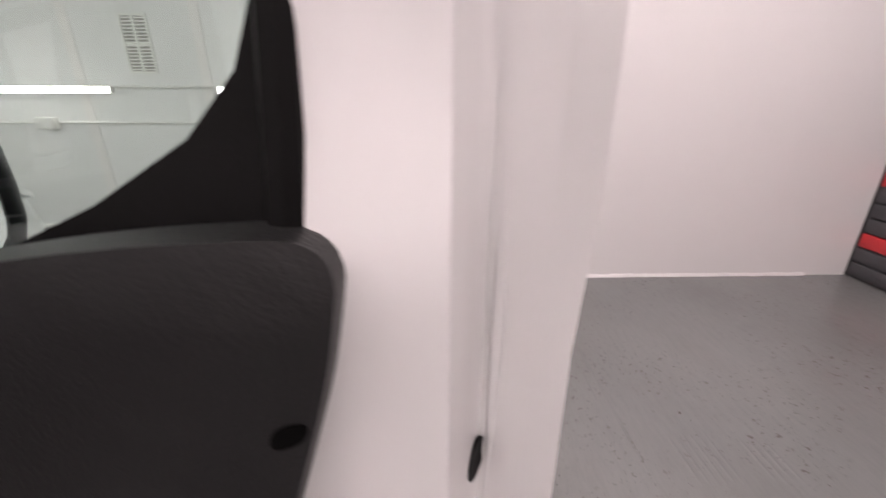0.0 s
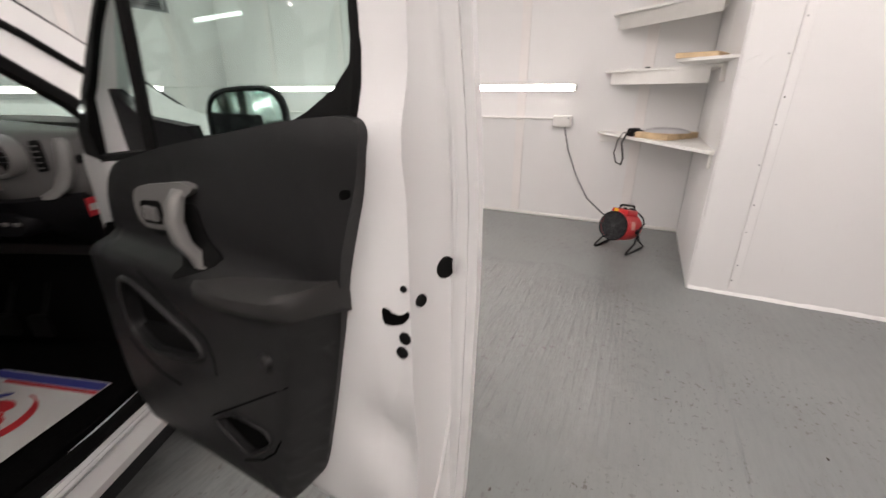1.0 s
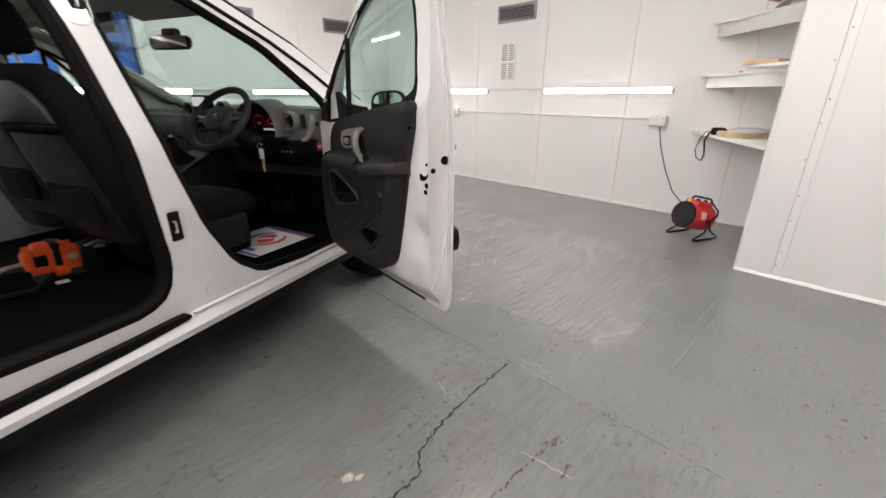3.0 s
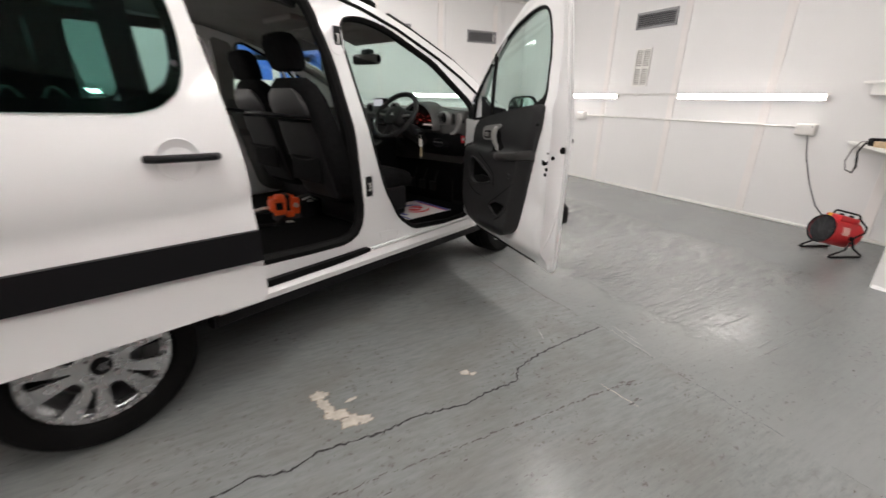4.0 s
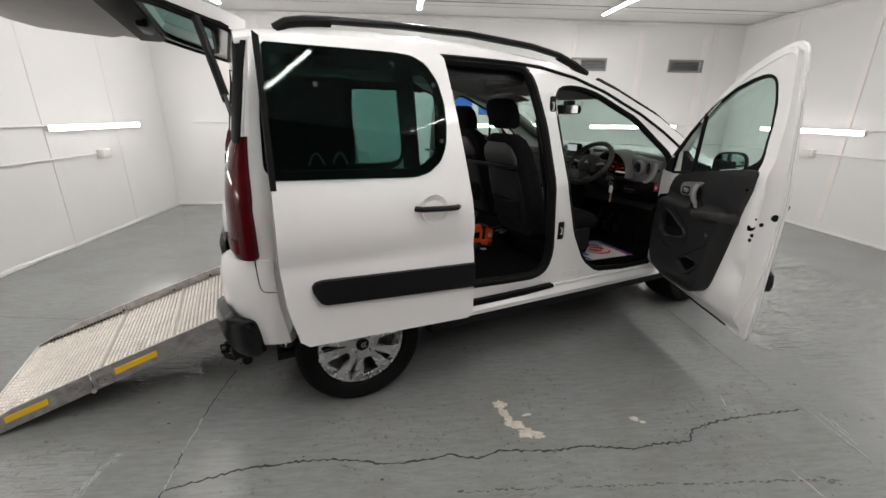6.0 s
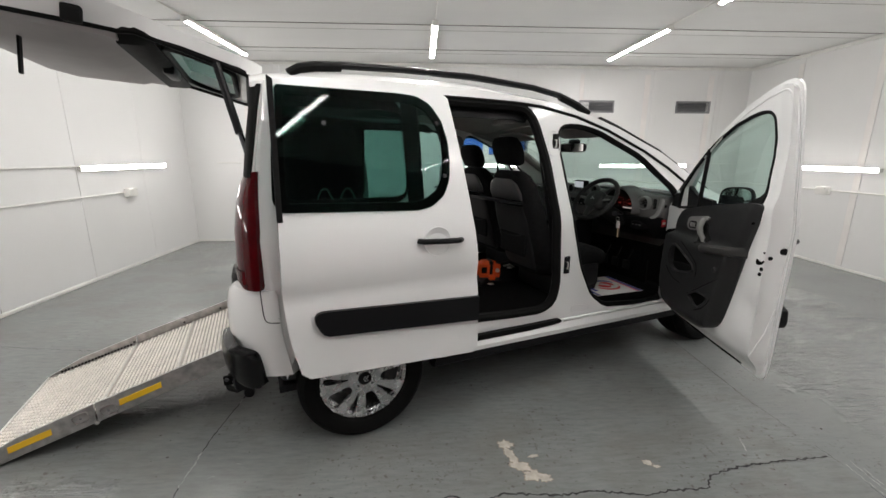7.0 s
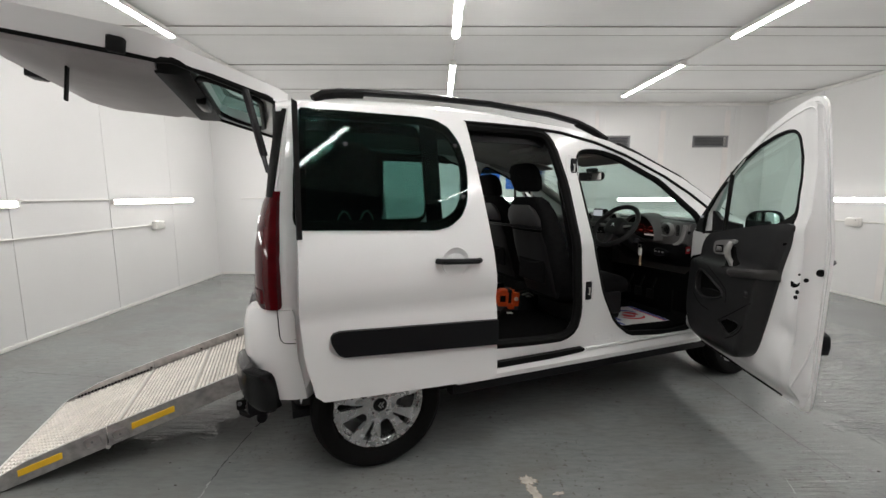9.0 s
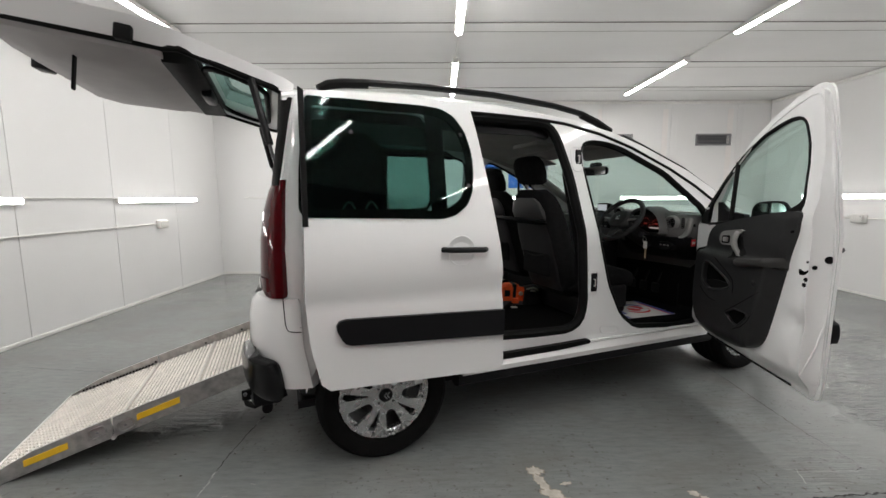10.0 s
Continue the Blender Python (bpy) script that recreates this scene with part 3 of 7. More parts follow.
# brown scuffs in a broken line beside the crack, and a pale scrape
rnd = random.Random(5)
for x_a, x_b, y_a, fall, thick, gap in ((0.43, 1.93, -0.622, 0.040, 0.0056, 0.008), (1.05, 1.70, -0.577, 0.004, 0.0026, 0.05), (0.5, 1.2, -0.70, 0.03, 0.0022, 0.09)):
    x = x_a
    while x < x_b:
        n = rnd.uniform(0.006, 0.034)
        y = y_a - (x - x_a) * fall + rnd.gauss(0, 0.0035)
        part("scuff", strip([(x, y), (x + n, y - n * fall)], thick * rnd.uniform(0.35, 1.0), 0.0013, int(x * 1000), 0.0045, 0.008), SCUFF, floor, smooth=0)
        x += n + rnd.uniform(0.0, 2 * gap)
# dark flecks in loose groups
for x, y, spread_x, spread_y, count, size in ((1.985, -0.695, 0.032, 0.014, 16, 0.006), (1.915, -0.792, 0.022, 0.012, 9, 0.006), (1.452, 0.614, 0.02, 0.02, 5, 0.008), (2.281, -0.757, 0.006, 0.03, 8, 0.004), (1.60, -0.86, 0.03, 0.01, 7, 0.004), (1.30, -0.87, 0.04, 0.012, 8, 0.004),
                                             (1.17, -0.30, 0.20, 0.10, 26, 0.0032), (0.35, -0.30, 0.25, 0.10, 22, 0.003), (1.72, -0.57, 0.14, 0.05, 18, 0.0032), (-0.04, -0.467, 0.01, 0.006, 3, 0.007), (0.9, -0.85, 0.5, 0.16, 44, 0.003), (1.5, -0.25, 0.3, 0.2, 30, 0.003)):
    for _ in range(count):
        px, py, n = rnd.gauss(x, spread_x), rnd.gauss(y, spread_y), size * rnd.uniform(0.6, 2.6)
        part("scuff", strip([(px - n, py), (px + n, py + rnd.uniform(-0.3, 0.3) * n)], size * rnd.uniform(0.25, 0.6), 0.0013, rnd.randint(0, 9999), 0.0015, 0.006), SCUFF, floor, smooth=0)
for line in ([(2.346, -0.312), (2.33, -0.43), (2.32, -0.518)], [(2.36, -0.36), (2.345, -0.46)], [(2.30, -0.33), (2.293, -0.45), (2.288, -0.62)], [(1.934, -0.13), (1.90, -0.225)], [(-1.084, -0.387), (-1.075, -0.45), (-1.061, -0.529)], [(-0.672, -0.283), (-0.65, -0.275)], [(-0.587, -0.2), (-0.56, -0.205)]):
    part("pale_scrape", strip(line, 0.0022, 0.0012, int(100 * (line[0][0] + 3)), 0.004, 0.01), PALE_PAINT, floor, "pale scrape in the paint", smooth=0)
part("pale_scrape", strip([(1.881, -0.631), (1.907, -0.821)], 0.0018, 0.0012, 9, 0.003), CHIP, floor, smooth=0)


# ---- tube lamps ----
def tube_lamp(cx, cy, z, along, on="ceiling", group="tube lamps"):
    """1.53 m batten; along: 'x' or 'y'. On a wall, z is its middle and on gives the way to the wall as (dx, dy)."""
    root = empty("tube_lamp")
    L = 0.765
    if on == "ceiling":
        bm = boxed((-L, -0.030, HIGH - 0.046 - z), (L, 0.030, HIGH - 0.0065 - z), 0.004, 1)
        box(bm, (-L, -0.044, HIGH - 0.051 - z), (L, 0.044, HIGH - 0.0465 - z))
        part("housing", bm, WHITE_PLASTIC, root)
        sec = [[(x, 0.027 * math.cos(a), -0.0615 + 0.012 * math.sin(a)) for a in [math.pi * k / 10 + math.pi for k in range(11)]] for x in (-L + 0.02, L - 0.02)]
        bm = rings(bmesh.new(), [[(p[0], p[1], p[2] + HIGH - z + 0.01) for p in s] for s in sec])
        part("diffuser", bm, TUBE_LIGHT, root, "glowing white diffuser")
        turn = 0 if along == "x" else 90
    else:
        part("housing", box(boxed((-L, 0.051, -0.022), (L, 0.072, 0.022), 0.005, 1), (-L, 0.0455, -0.034), (L, 0.0505, 0.034)), WHITE_PLASTIC, root)
        sec = [[(x, 0.044 + 0.012 * math.sin(a), 0.024 * math.cos(a)) for a in [math.pi * k / 10 + math.pi for k in range(11)]] for x in (-L + 0.02, L - 0.02)]
        part("diffuser", rings(bmesh.new(), sec), WALL_TUBE_LIGHT, root, "glowing white diffuser")
        turn = {(0, 1): 0, (1, 0): -90, (-1, 0): 90}[on]
    for s in (-1, 1):
        lo, hi = sorted((s * (L - 0.022), s * (L + 0.004)))
        if on == "ceiling":
            part("end_cap", boxed((lo, -0.031, HIGH - z - 0.067), (hi, 0.031, HIGH - z - 0.0515), 0.006, 1), WHITE_PLASTIC, root)
        else:
            part("end_cap", boxed((lo, 0.026, -0.028), (hi, 0.0445, 0.028), 0.006, 1), WHITE_PLASTIC, root)
    root.matrix_basis = pose(cx, cy, z, 0, 0, turn)
    tagged(root, "lit white fluorescent batten on the " + ("ceiling" if on == "ceiling" else "wall"), "tube lamp", group)
    return root


for x in (-2.15, 0.45, 3.03):
    for y in (3.62, 1.34, -0.56):
        tube_lamp(x, y, 2.80, "y")
for x in (-2.0, 0.80, 3.25):
    tube_lamp(x, -2.16, 2.80, "y")
for y in (3.565, 1.0, -1.6):
    tube_lamp(X0 + 0.072, y, 1.265, "y", (-1, 0))
for y in (1.035, 3.465):
    tube_lamp(X1 - 0.072, y, 1.265, "y", (1, 0))
for x in (-1.4, 1.76, 4.02):
    tube_lamp(x, Y1 - 0.082, 1.26, "x", (0, 1))


# ---- conduits, boxes, vents ----
def conduit(pts, r=0.010):
    tagged(part("conduit", tube(bmesh.new(), pts, r, 8), WHITE_PLASTIC), "thin white electrical conduit clipped to the wall", "conduit", "conduits")


conduit([(X0 + 0.013, -1.0, 1.29), (X0 + 0.013, 2.78, 1.29)])
conduit([(X0 + 0.013, -2.0, 0.955), (X0 + 0.013, 3.42, 0.955)])
conduit([(X1 - 0.013, 1.82, 1.29), (X1 - 0.013, 2.68, 1.29)])
conduit([(X1 - 0.013, 0.46, 0.985), (X1 - 0.013, 3.26, 0.985)])
conduit([(X1 - 0.013, 3.44, 0.985), (X1 - 0.013, 4.9, 0.985)])
conduit([(-3.0, Y1 - 0.022, 1.29), (X1 - 0.1, Y1 - 0.022, 1.29)], 0.008)
conduit([(1.9, Y1 - 0.022, 0.985), (X1 - 0.05, Y1 - 0.022, 0.985)])
for x in (3.03, 0.45, -2.15):
    conduit([(x, 2.12, HIGH - 0.016), (x, 2.85, HIGH - 0.016)], 0.008)


def socket_box(at):
    root = empty("socket_box", at)
    part("housing", boxed((-0.085, -0.058, -0.055), (0.085, 0, 0.055), 0.012, 2), WHITE_PLASTIC, root)
    part("cover", boxed((-0.078, -0.072, -0.048), (0.078, -0.0585, 0.048), 0.006, 2), WHITE_PLASTIC, root)
    part("screw", lathe(bmesh.new(), [(0.0, -0.0755), (0.006, -0.0745), (0.007, -0.0725)], sides=10, centre=(0.06, 0, 0.03)), GREY_STEEL, root)
    return tagged(root, "white plastic switched socket box on the wall", "socket box", "socket boxes")


socket_box(pose(X1, 0.37, 0.965, 0, 0, -90))
socket_box(pose(X1, 3.35, 0.98, 0, 0, -90))
socket_box(pose(X0, 3.52, 0.95, 0, 0, 90))


def louvre_vent(at, w, h):
    root = empty("wall_vent", at)
    t = 0.028
    fr = bmesh.new()
    for lo, hi in [((-w / 2, -0.02, -h / 2), (w / 2, -0.0005, -h / 2 + t)), ((-w / 2, -0.02, h / 2 - t), (w / 2, -0.0005, h / 2)),
                   ((-w / 2, -0.02, -h / 2 + t), (-w / 2 + t, -0.0005, h / 2 - t)), ((w / 2 - t, -0.02, -h / 2 + t), (w / 2, -0.0005, h / 2 - t))]:
        box(fr, lo, hi)
    part("frame", fr, GREY_STEEL, root)
    part("backing", boxed((-w / 2 + t, -0.004, -h / 2 + t), (w / 2 - t, -0.0005, h / 2 - t)), DARK_STEEL, root)
    n = 6
    for k in range(n):
        z = -h / 2 + t + (k + 0.5) * (h - 2 * t) / n
        bm = boxed((-w / 2 + t, -0.007, -0.0015), (w / 2 - t, 0.007, 0.0015))
        part("slat", bm, GREY_STEEL, root, at=pose(0, -0.012, z, 40, 0, 0), smooth=0)
    return tagged(root, "grey metal louvred vent high on the wall", "vent", "wall vents")


louvre_vent(pose(4.775, Y1, 2.205, 0, 0, 0), 0.58, 0.19)
louvre_vent(pose(3.15, Y1, 2.205, 0, 0, 0), 0.58, 0.19)
louvre_vent(pose(X1, 2.295, 2.195, 0, 0, -90), 0.58, 0.20)
louvre_vent(pose(X1, 0.55, 2.50, 0, 0, -90), 0.58, 0.20)


def grille(at):
    root = empty("wall_grille", at)
    bm = bmesh.new()
    for lo, hi in [((-0.12, -0.012, -0.235), (0.12, -0.0005, -0.215)), ((-0.12, -0.012, 0.215), (0.12, -0.0005, 0.235)), ((-0.12, -0.012, -0.215), (-0.10, -0.0005, 0.215)), ((0.10, -0.012, -0.215), (0.12, -0.0005, 0.215)),
                   ((-0.012, -0.012, -0.215), (0.012, -0.0005, 0.215)), ((-0.1, -0.012, -0.015), (-0.012, -0.0005, 0.015)), ((0.012, -0.012, -0.015), (0.1, -0.0005, 0.015))]:
        box(bm, lo, hi)
    part("frame", bm, SHELF_WHITE, root)
    part("backing", boxed((-0.1, -0.003, -0.215), (0.1, -0.0005, 0.215)), JOINT, root)
    for k in range(16):
        z = -0.2 + k * 0.0267
        for x0, x1 in ((-0.1, -0.012), (0.012, 0.1)):
            part("slat", boxed((x0, -0.009, z - 0.005), (x1, -0.004, z + 0.005)), SHELF_WHITE, root, smooth=0)
    return tagged(root, "dusty white plastic ventilation grille on the wall", "grille")


grille(pose(X1, 2.40, 1.63, 0, 0, -90))

# the hatch with blue racking behind it
def hatch():
    a, b, z0, z1 = HATCH
    bm = bmesh.new()
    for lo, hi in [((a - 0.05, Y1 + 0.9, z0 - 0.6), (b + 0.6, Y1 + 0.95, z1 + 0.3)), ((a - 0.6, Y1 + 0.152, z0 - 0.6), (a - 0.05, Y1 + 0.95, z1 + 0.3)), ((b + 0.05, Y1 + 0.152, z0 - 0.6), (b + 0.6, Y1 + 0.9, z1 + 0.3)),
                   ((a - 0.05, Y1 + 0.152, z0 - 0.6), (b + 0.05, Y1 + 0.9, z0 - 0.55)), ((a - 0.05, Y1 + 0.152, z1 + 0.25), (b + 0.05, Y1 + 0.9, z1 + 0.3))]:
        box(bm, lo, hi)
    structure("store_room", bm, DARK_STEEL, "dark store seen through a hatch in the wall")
    fr = bmesh.new()
    for lo, hi in [((a - 0.04, Y1 - 0.02, z0 - 0.04), (b + 0.04, Y1 - 0.0005, z0)), ((a - 0.04, Y1 - 0.02, z1), (b + 0.04, Y1 - 0.0005, z1 + 0.04)), ((a - 0.04, Y1 - 0.02, z0), (a, Y1 - 0.0005, z1)), ((b, Y1 - 0.02, z0), (b + 0.04, Y1 - 0.0005, z1))]:
        box(fr, lo, hi)
    structure("window_1", fr, SHELF_WHITE, "white frame of the hatch")
    rack = empty("blue_rack", pose(1.25, Y1 + 0.25, z0 - 0.55))
    for x in (-0.28, 0.76):
        for y in (0.0, 0.4):
            part("post", boxed((x - 0.035, y - 0.03, 0), (x + 0.035, y + 0.03, 1.5), 0.004, 1), BLUE_STEEL, rack)
    for z in (0.56, 0.92):
        for y in (0.0, 0.4):
            part("beam", boxed((-0.245, y - 0.02, z), (0.725, y + 0.02, z + (0.26 if z < 0.8 else 0.09)), 0.004, 1), BLUE_STEEL, rack)
    tagged(rack, "blue painted steel pallet rack in the dark store", "rack")


hatch()


# ---- the van: u forward, v to its far side, w up; the near rear hub at u = v = 0 ----
VAN_TURN = 22.0
FAR = 1.77
AXLE = 2.70
van = tagged(empty("van", pose(0, 0, 0, 0, 0, VAN_TURN)), "white wheelchair-accessible van with open doors, raised tailgate and lowered ramp", "van")


def lean(w):
    """The body side: upright to the belt, leaning in above it, tucked in low down."""
    return 0.192 * max(0.0, w - 1.06) + 0.07 * max(0.0, w - 1.30) ** 2 + 0.25 * max(0.0, 0.42 - w)


def near_side(u, w):
    return lean(w) + 0.10 * max(0.0, u - 3.0) ** 1.3 + 0.9 * max(0.0, -0.36 - u) ** 1.5


def far_side(u, w):
    return FAR - near_side(u, w)


def circle_part(cu, cw, r, a0, a1, n):
    return [(cu + r * math.cos(radians(a0 + (a1 - a0) * i / n)), cw + r * math.sin(radians(a0 + (a1 - a0) * i / n))) for i in range(n + 1)]


SIDE = ([(-0.44, 0.84), (-0.44, 1.0), (-0.425, 1.36), (-0.37, 1.60), (-0.335, 1.735), (-0.2, 1.76), (0.2, 1.772), (0.7, 1.768), (1.2, 1.727), (1.5, 1.663), (1.73, 1.590), (1.92, 1.515), (2.107, 1.442), (2.33, 1.325), (2.544, 1.20),
         (2.75, 1.13), (3.1, 1.05), (3.4, 0.96), (3.52, 0.80), (3.54, 0.60), (3.5, 0.36), (3.15, 0.33)]
        + circle_part(AXLE, 0.315, 0.37, 0, 180, 14) + [(2.25, 0.335), (1.5, 0.352), (0.9, 0.372), (0.42, 0.39)]
        + circle_part(0, 0.315, 0.37, 12, 168, 14) + [(-0.372, 0.46), (-0.375, 0.83)])
FRONT_HOLE = smooth_loop([(1.30, 1.612), (1.42, 1.61), (1.554, 1.58), (1.901, 1.435), (2.235, 1.20), (2.275, 1.12), (2.237, 0.893), (2.25, 0.48), (2.19, 0.415), (2.003, 0.405),
                          (1.62, 0.445), (1.491, 0.543), (1.388, 0.736), (1.305, 1.02), (1.245, 1.322), (1.215, 1.50), (1.235, 1.585)], 1)
REAR_HOLE = smooth_loop([(0.33, 1.705), (0.95, 1.70), (1.03, 1.685), (1.08, 1.62), (1.147, 1.386), (1.20, 1.057), (1.225, 0.64), (1.195, 0.535), (1.11, 0.492), (0.9, 0.498), (0.5, 0.525), (0.38, 0.62), (0.33, 0.90)], 1)
# the far flank, where both openings sit a little further forward
FAR_FRONT_HOLE = smooth_loop([(1.45, 1.605), (1.50, 1.600), (1.60, 1.560), (1.901, 1.435), (2.235, 1.20), (2.275, 1.12), (2.237, 0.893), (2.25, 0.48), (2.19, 0.415), (2.003, 0.405),
                              (1.66, 0.445), (1.545, 0.543), (1.46, 0.736), (1.405, 1.02), (1.385, 1.322), (1.39, 1.50), (1.41, 1.585)], 1)
FAR_REAR_HOLE = smooth_loop([(0.44, 1.665), (0.95, 1.655), (1.13, 1.635), (1.20, 1.60), (1.25, 1.386), (1.28, 1.057), (1.29, 0.64), (1.265, 0.535), (1.18, 0.492), (0.9, 0.498), (0.61, 0.525), (0.49, 0.62), (0.44, 0.90)], 1)
QUARTER_HOLE = smooth_loop([(-0.36, 1.19), (0.23, 1.19), (0.285, 1.24), (0.285, 1.63), (0.25, 1.69), (-0.33, 1.69)], 2)
NEAR_LIGHT = smooth_loop([(-0.30, 1.22), (0.26, 1.22), (0.29, 1.26), (0.29, 1.60), (0.26, 1.64), (-0.30, 1.64)], 2)
FAR_LIGHT = smooth_loop([(0.115, 1.345), (0.28, 1.345), (0.30, 1.36), (0.30, 1.60), (0.28, 1.615), (0.115, 1.615)], 3, 0.03)
CUTS = [0.42, 0.5, 0.8, 1.06, 1.15, 1.25, 1.4, 1.55, 1.68]


def body_side(surf, thick, name, front_hole, rear_hole):
    body = part(name, sheet(SIDE, [front_hole, rear_hole, QUARTER_HOLE], surf, thick, CUTS, (-0.40, 3.0, 3.2, 3.35)), CAR_WHITE, van, "white painted body side with door openings")
    inner = (lambda u, w: surf(u, w) + thick * 1.02)
    for hole, r in ((front_hole, 0.023), (rear_hole, 0.028)):
        mid = Vector((sum(p[0] for p in hole) / len(hole), 0, sum(p[1] for p in hole) / len(hole)))
        pts = []
        for u, w in hole:
            d = (mid - Vector((u, 0, w))).normalized() * 0.006
            pts.append((u + d.x, surf(u, w) + thick * 0.42, w + d.z))
        part("door_seal", tube(bmesh.new(), pts, r if thick > 0 else 0.010, 8, loop=True), RUBBER, body, "black rubber door seal")
    return body


right = body_side(near_side, 0.05, "body_side", FRONT_HOLE, REAR_HOLE)
left = body_side(far_side, -0.05, "body_side", FAR_FRONT_HOLE, FAR_REAR_HOLE)
for surf, thick in ((near_side, 0.05), (far_side, -0.05)):
    s = 1 if thick > 0 else -1
    part("quarter_glass", sheet([(u * 0.98 - 0.001, 1.46 + (w - 1.46) * 0.98) for u, w in QUARTER_HOLE], [], lambda u, w: surf(u, w) + s * 0.012, s * 0.004, CUTS[4:8]), DARK_GLASS, van, "dark green privacy quarter glass")
    # inner linings of the pillars and the quarter, set behind the skin
    off = lambda u, w: surf(u, w) + s * 0.056
    front = 0.34 if s > 0 else 0.46
    light = NEAR_LIGHT if s > 0 else FAR_LIGHT
    lining = smooth_loop([(-0.33, 0.50), (front, 0.62), (front, 0.9), (front - 0.015, 1.70), (-0.345, 1.71), (-0.39, 1.4), (-0.41, 1.0)], 1)
    part("quarter_lining", sheet(lining, [light], off, s * 0.03, CUTS[3:8]), LINER, van, "grey plastic quarter lining")
    pillar = smooth_loop([(1.10, 1.66), (1.155, 1.39), (1.215, 1.06), (1.268, 0.60), (1.36, 0.62), (1.37, 0.75), (1.30, 1.03), (1.24, 1.33), (1.205, 1.60)], 1) if s > 0 else smooth_loop([(1.225, 1.62), (1.262, 1.39), (1.292, 1.06), (1.302, 0.60), (1.44, 0.62), (1.44, 0.75), (1.395, 1.03), (1.375, 1.33), (1.38, 1.58)], 1)
    part("pillar_lining", sheet(pillar, [], off, s * 0.03, CUTS[3:8]), HEADLINER, van, "pale grey pillar lining")


# roof, windscreen, bonnet, front, floor
def arch(u, v, edge, crown, power=2.4):
    x = (v - FAR / 2) / (FAR / 2 - lean(edge))
    return edge + crown * (1 - abs(x) ** power)


ROOF = [(-0.40, 1.725, 0.055), (-0.335, 1.737, 0.06), (-0.1, 1.762, 0.06), (0.2, 1.770, 0.06), (0.7, 1.766, 0.06), (1.2, 1.725, 0.06), (1.5, 1.661, 0.065), (1.60, 1.633, 0.065)]


def skin(rows, thick, n=20, inset=0.0, power=None):
    """A crowned sheet across the van from rows of (u, edge height, crown)."""
    secs = []
    for u, e, c in rows:
        a, b = lean(e) + inset, FAR - lean(e) - inset
        top = [(u, a + (b - a) * k / n, arch(u, a + (b - a) * k / n, e, c, power(u) if power else 2.4)) for k in range(n + 1)]
        secs.append(top + [(x, y, z - thick) for x, y, z in reversed(top)])
    return rings(bmesh.new(), secs)


roof = part("roof", skin(ROOF, 0.02, 60, power=lambda u: 9.0 if u < 0.4 else max(2.4, 9.0 - 5.5 * (u - 0.4))), CAR_WHITE, van, "white painted roof", smooth=50)
part("headliner", skin([(u, e - 0.045, c) for u, e, c in ROOF[1:]], 0.012, inset=0.055), HEADLINER, van, "grey cloth headliner", smooth=50)
part("headliner_console", boxed((1.35, 0.72, 1.655), (1.62, 1.05, 1.69), 0.012), HEADLINER, van)
part("windscreen_header", skin([(1.57, 1.598, 0.055), (1.66, 1.572, 0.055), (1.73, 1.545, 0.055)], 0.012, inset=0.085), HEADLINER, van, "grey header panel above the windscreen", smooth=50)
SCREEN_ROWS = [(1.60, 1.630, 0.062), (1.73, 1.587, 0.06), (2.107, 1.439, 0.05), (2.544, 1.205, 0.03), (2.70, 1.12, 0.02)]
part("windscreen", skin(SCREEN_ROWS, 0.005, inset=0.09), CLEAR_GLASS, van, "clear green-tinted windscreen", smooth=50)
for s in (0, 1):
    pts = [(u, (lean(e) + 0.05) if not s else FAR - lean(e) - 0.05, e + c * 0.25 - 0.012) for u, e, c in SCREEN_ROWS]
    part("windscreen_pillar", tube(bmesh.new(), pts, 0.034, 10), HEADLINER if s else LINER, van, "grey windscreen pillar lining")
part("bonnet", skin([(2.62, 1.13, 0.03), (2.9, 1.09, 0.05), (3.2, 1.02, 0.05), (3.42, 0.93, 0.03)], 0.02), CAR_WHITE, van, "white painted bonnet", smooth=50)
front_secs = [[(3.40 + 0.10 * (1 - abs(2 * k / 16 - 1) ** 3) + d, 0.06 + (FAR - 0.12) * k / 16, z) for k in range(17)] for z, d in ((0.93, 0.0), (0.80, 0.10), (0.60, 0.13), (0.42, 0.11), (0.33, 0.04))]
bm = rings(bmesh.new(), [s + [(x - 0.05, y, z) for x, y, z in reversed(s)] for s in front_secs])
part("front_bumper", bm, CAR_WHITE, van, "white front bumper")
part("floor_pan", boxed((-0.40, 0.06, 0.30), (3.3, FAR - 0.06, 0.335)), BLACK_PLASTIC, van)
part("carpet", boxed((0.30, 0.055, 0.336), (2.35, FAR - 0.055, 0.44), 0.012), CARPET, van, "black cabin carpet")
part("load_floor", boxed((-0.40, 0.30, 0.336), (0.295, FAR - 0.30, 0.40), 0.005), CARPET, van, "black rear load floor")
part("bulkhead", boxed((2.36, 0.06, 0.336), (2.42, FAR - 0.06, 1.02), 0.01), CARPET, van)
for s in (0, 1):
    y0, y1 = (0.055, 0.295) if not s else (FAR - 0.295, FAR - 0.055)
    part("wheel_box", boxed((-0.395, y0, 0.336), (0.33, y1, 0.72), 0.05, 3), TRIM_PLASTIC, van, "charcoal wheel box trim")

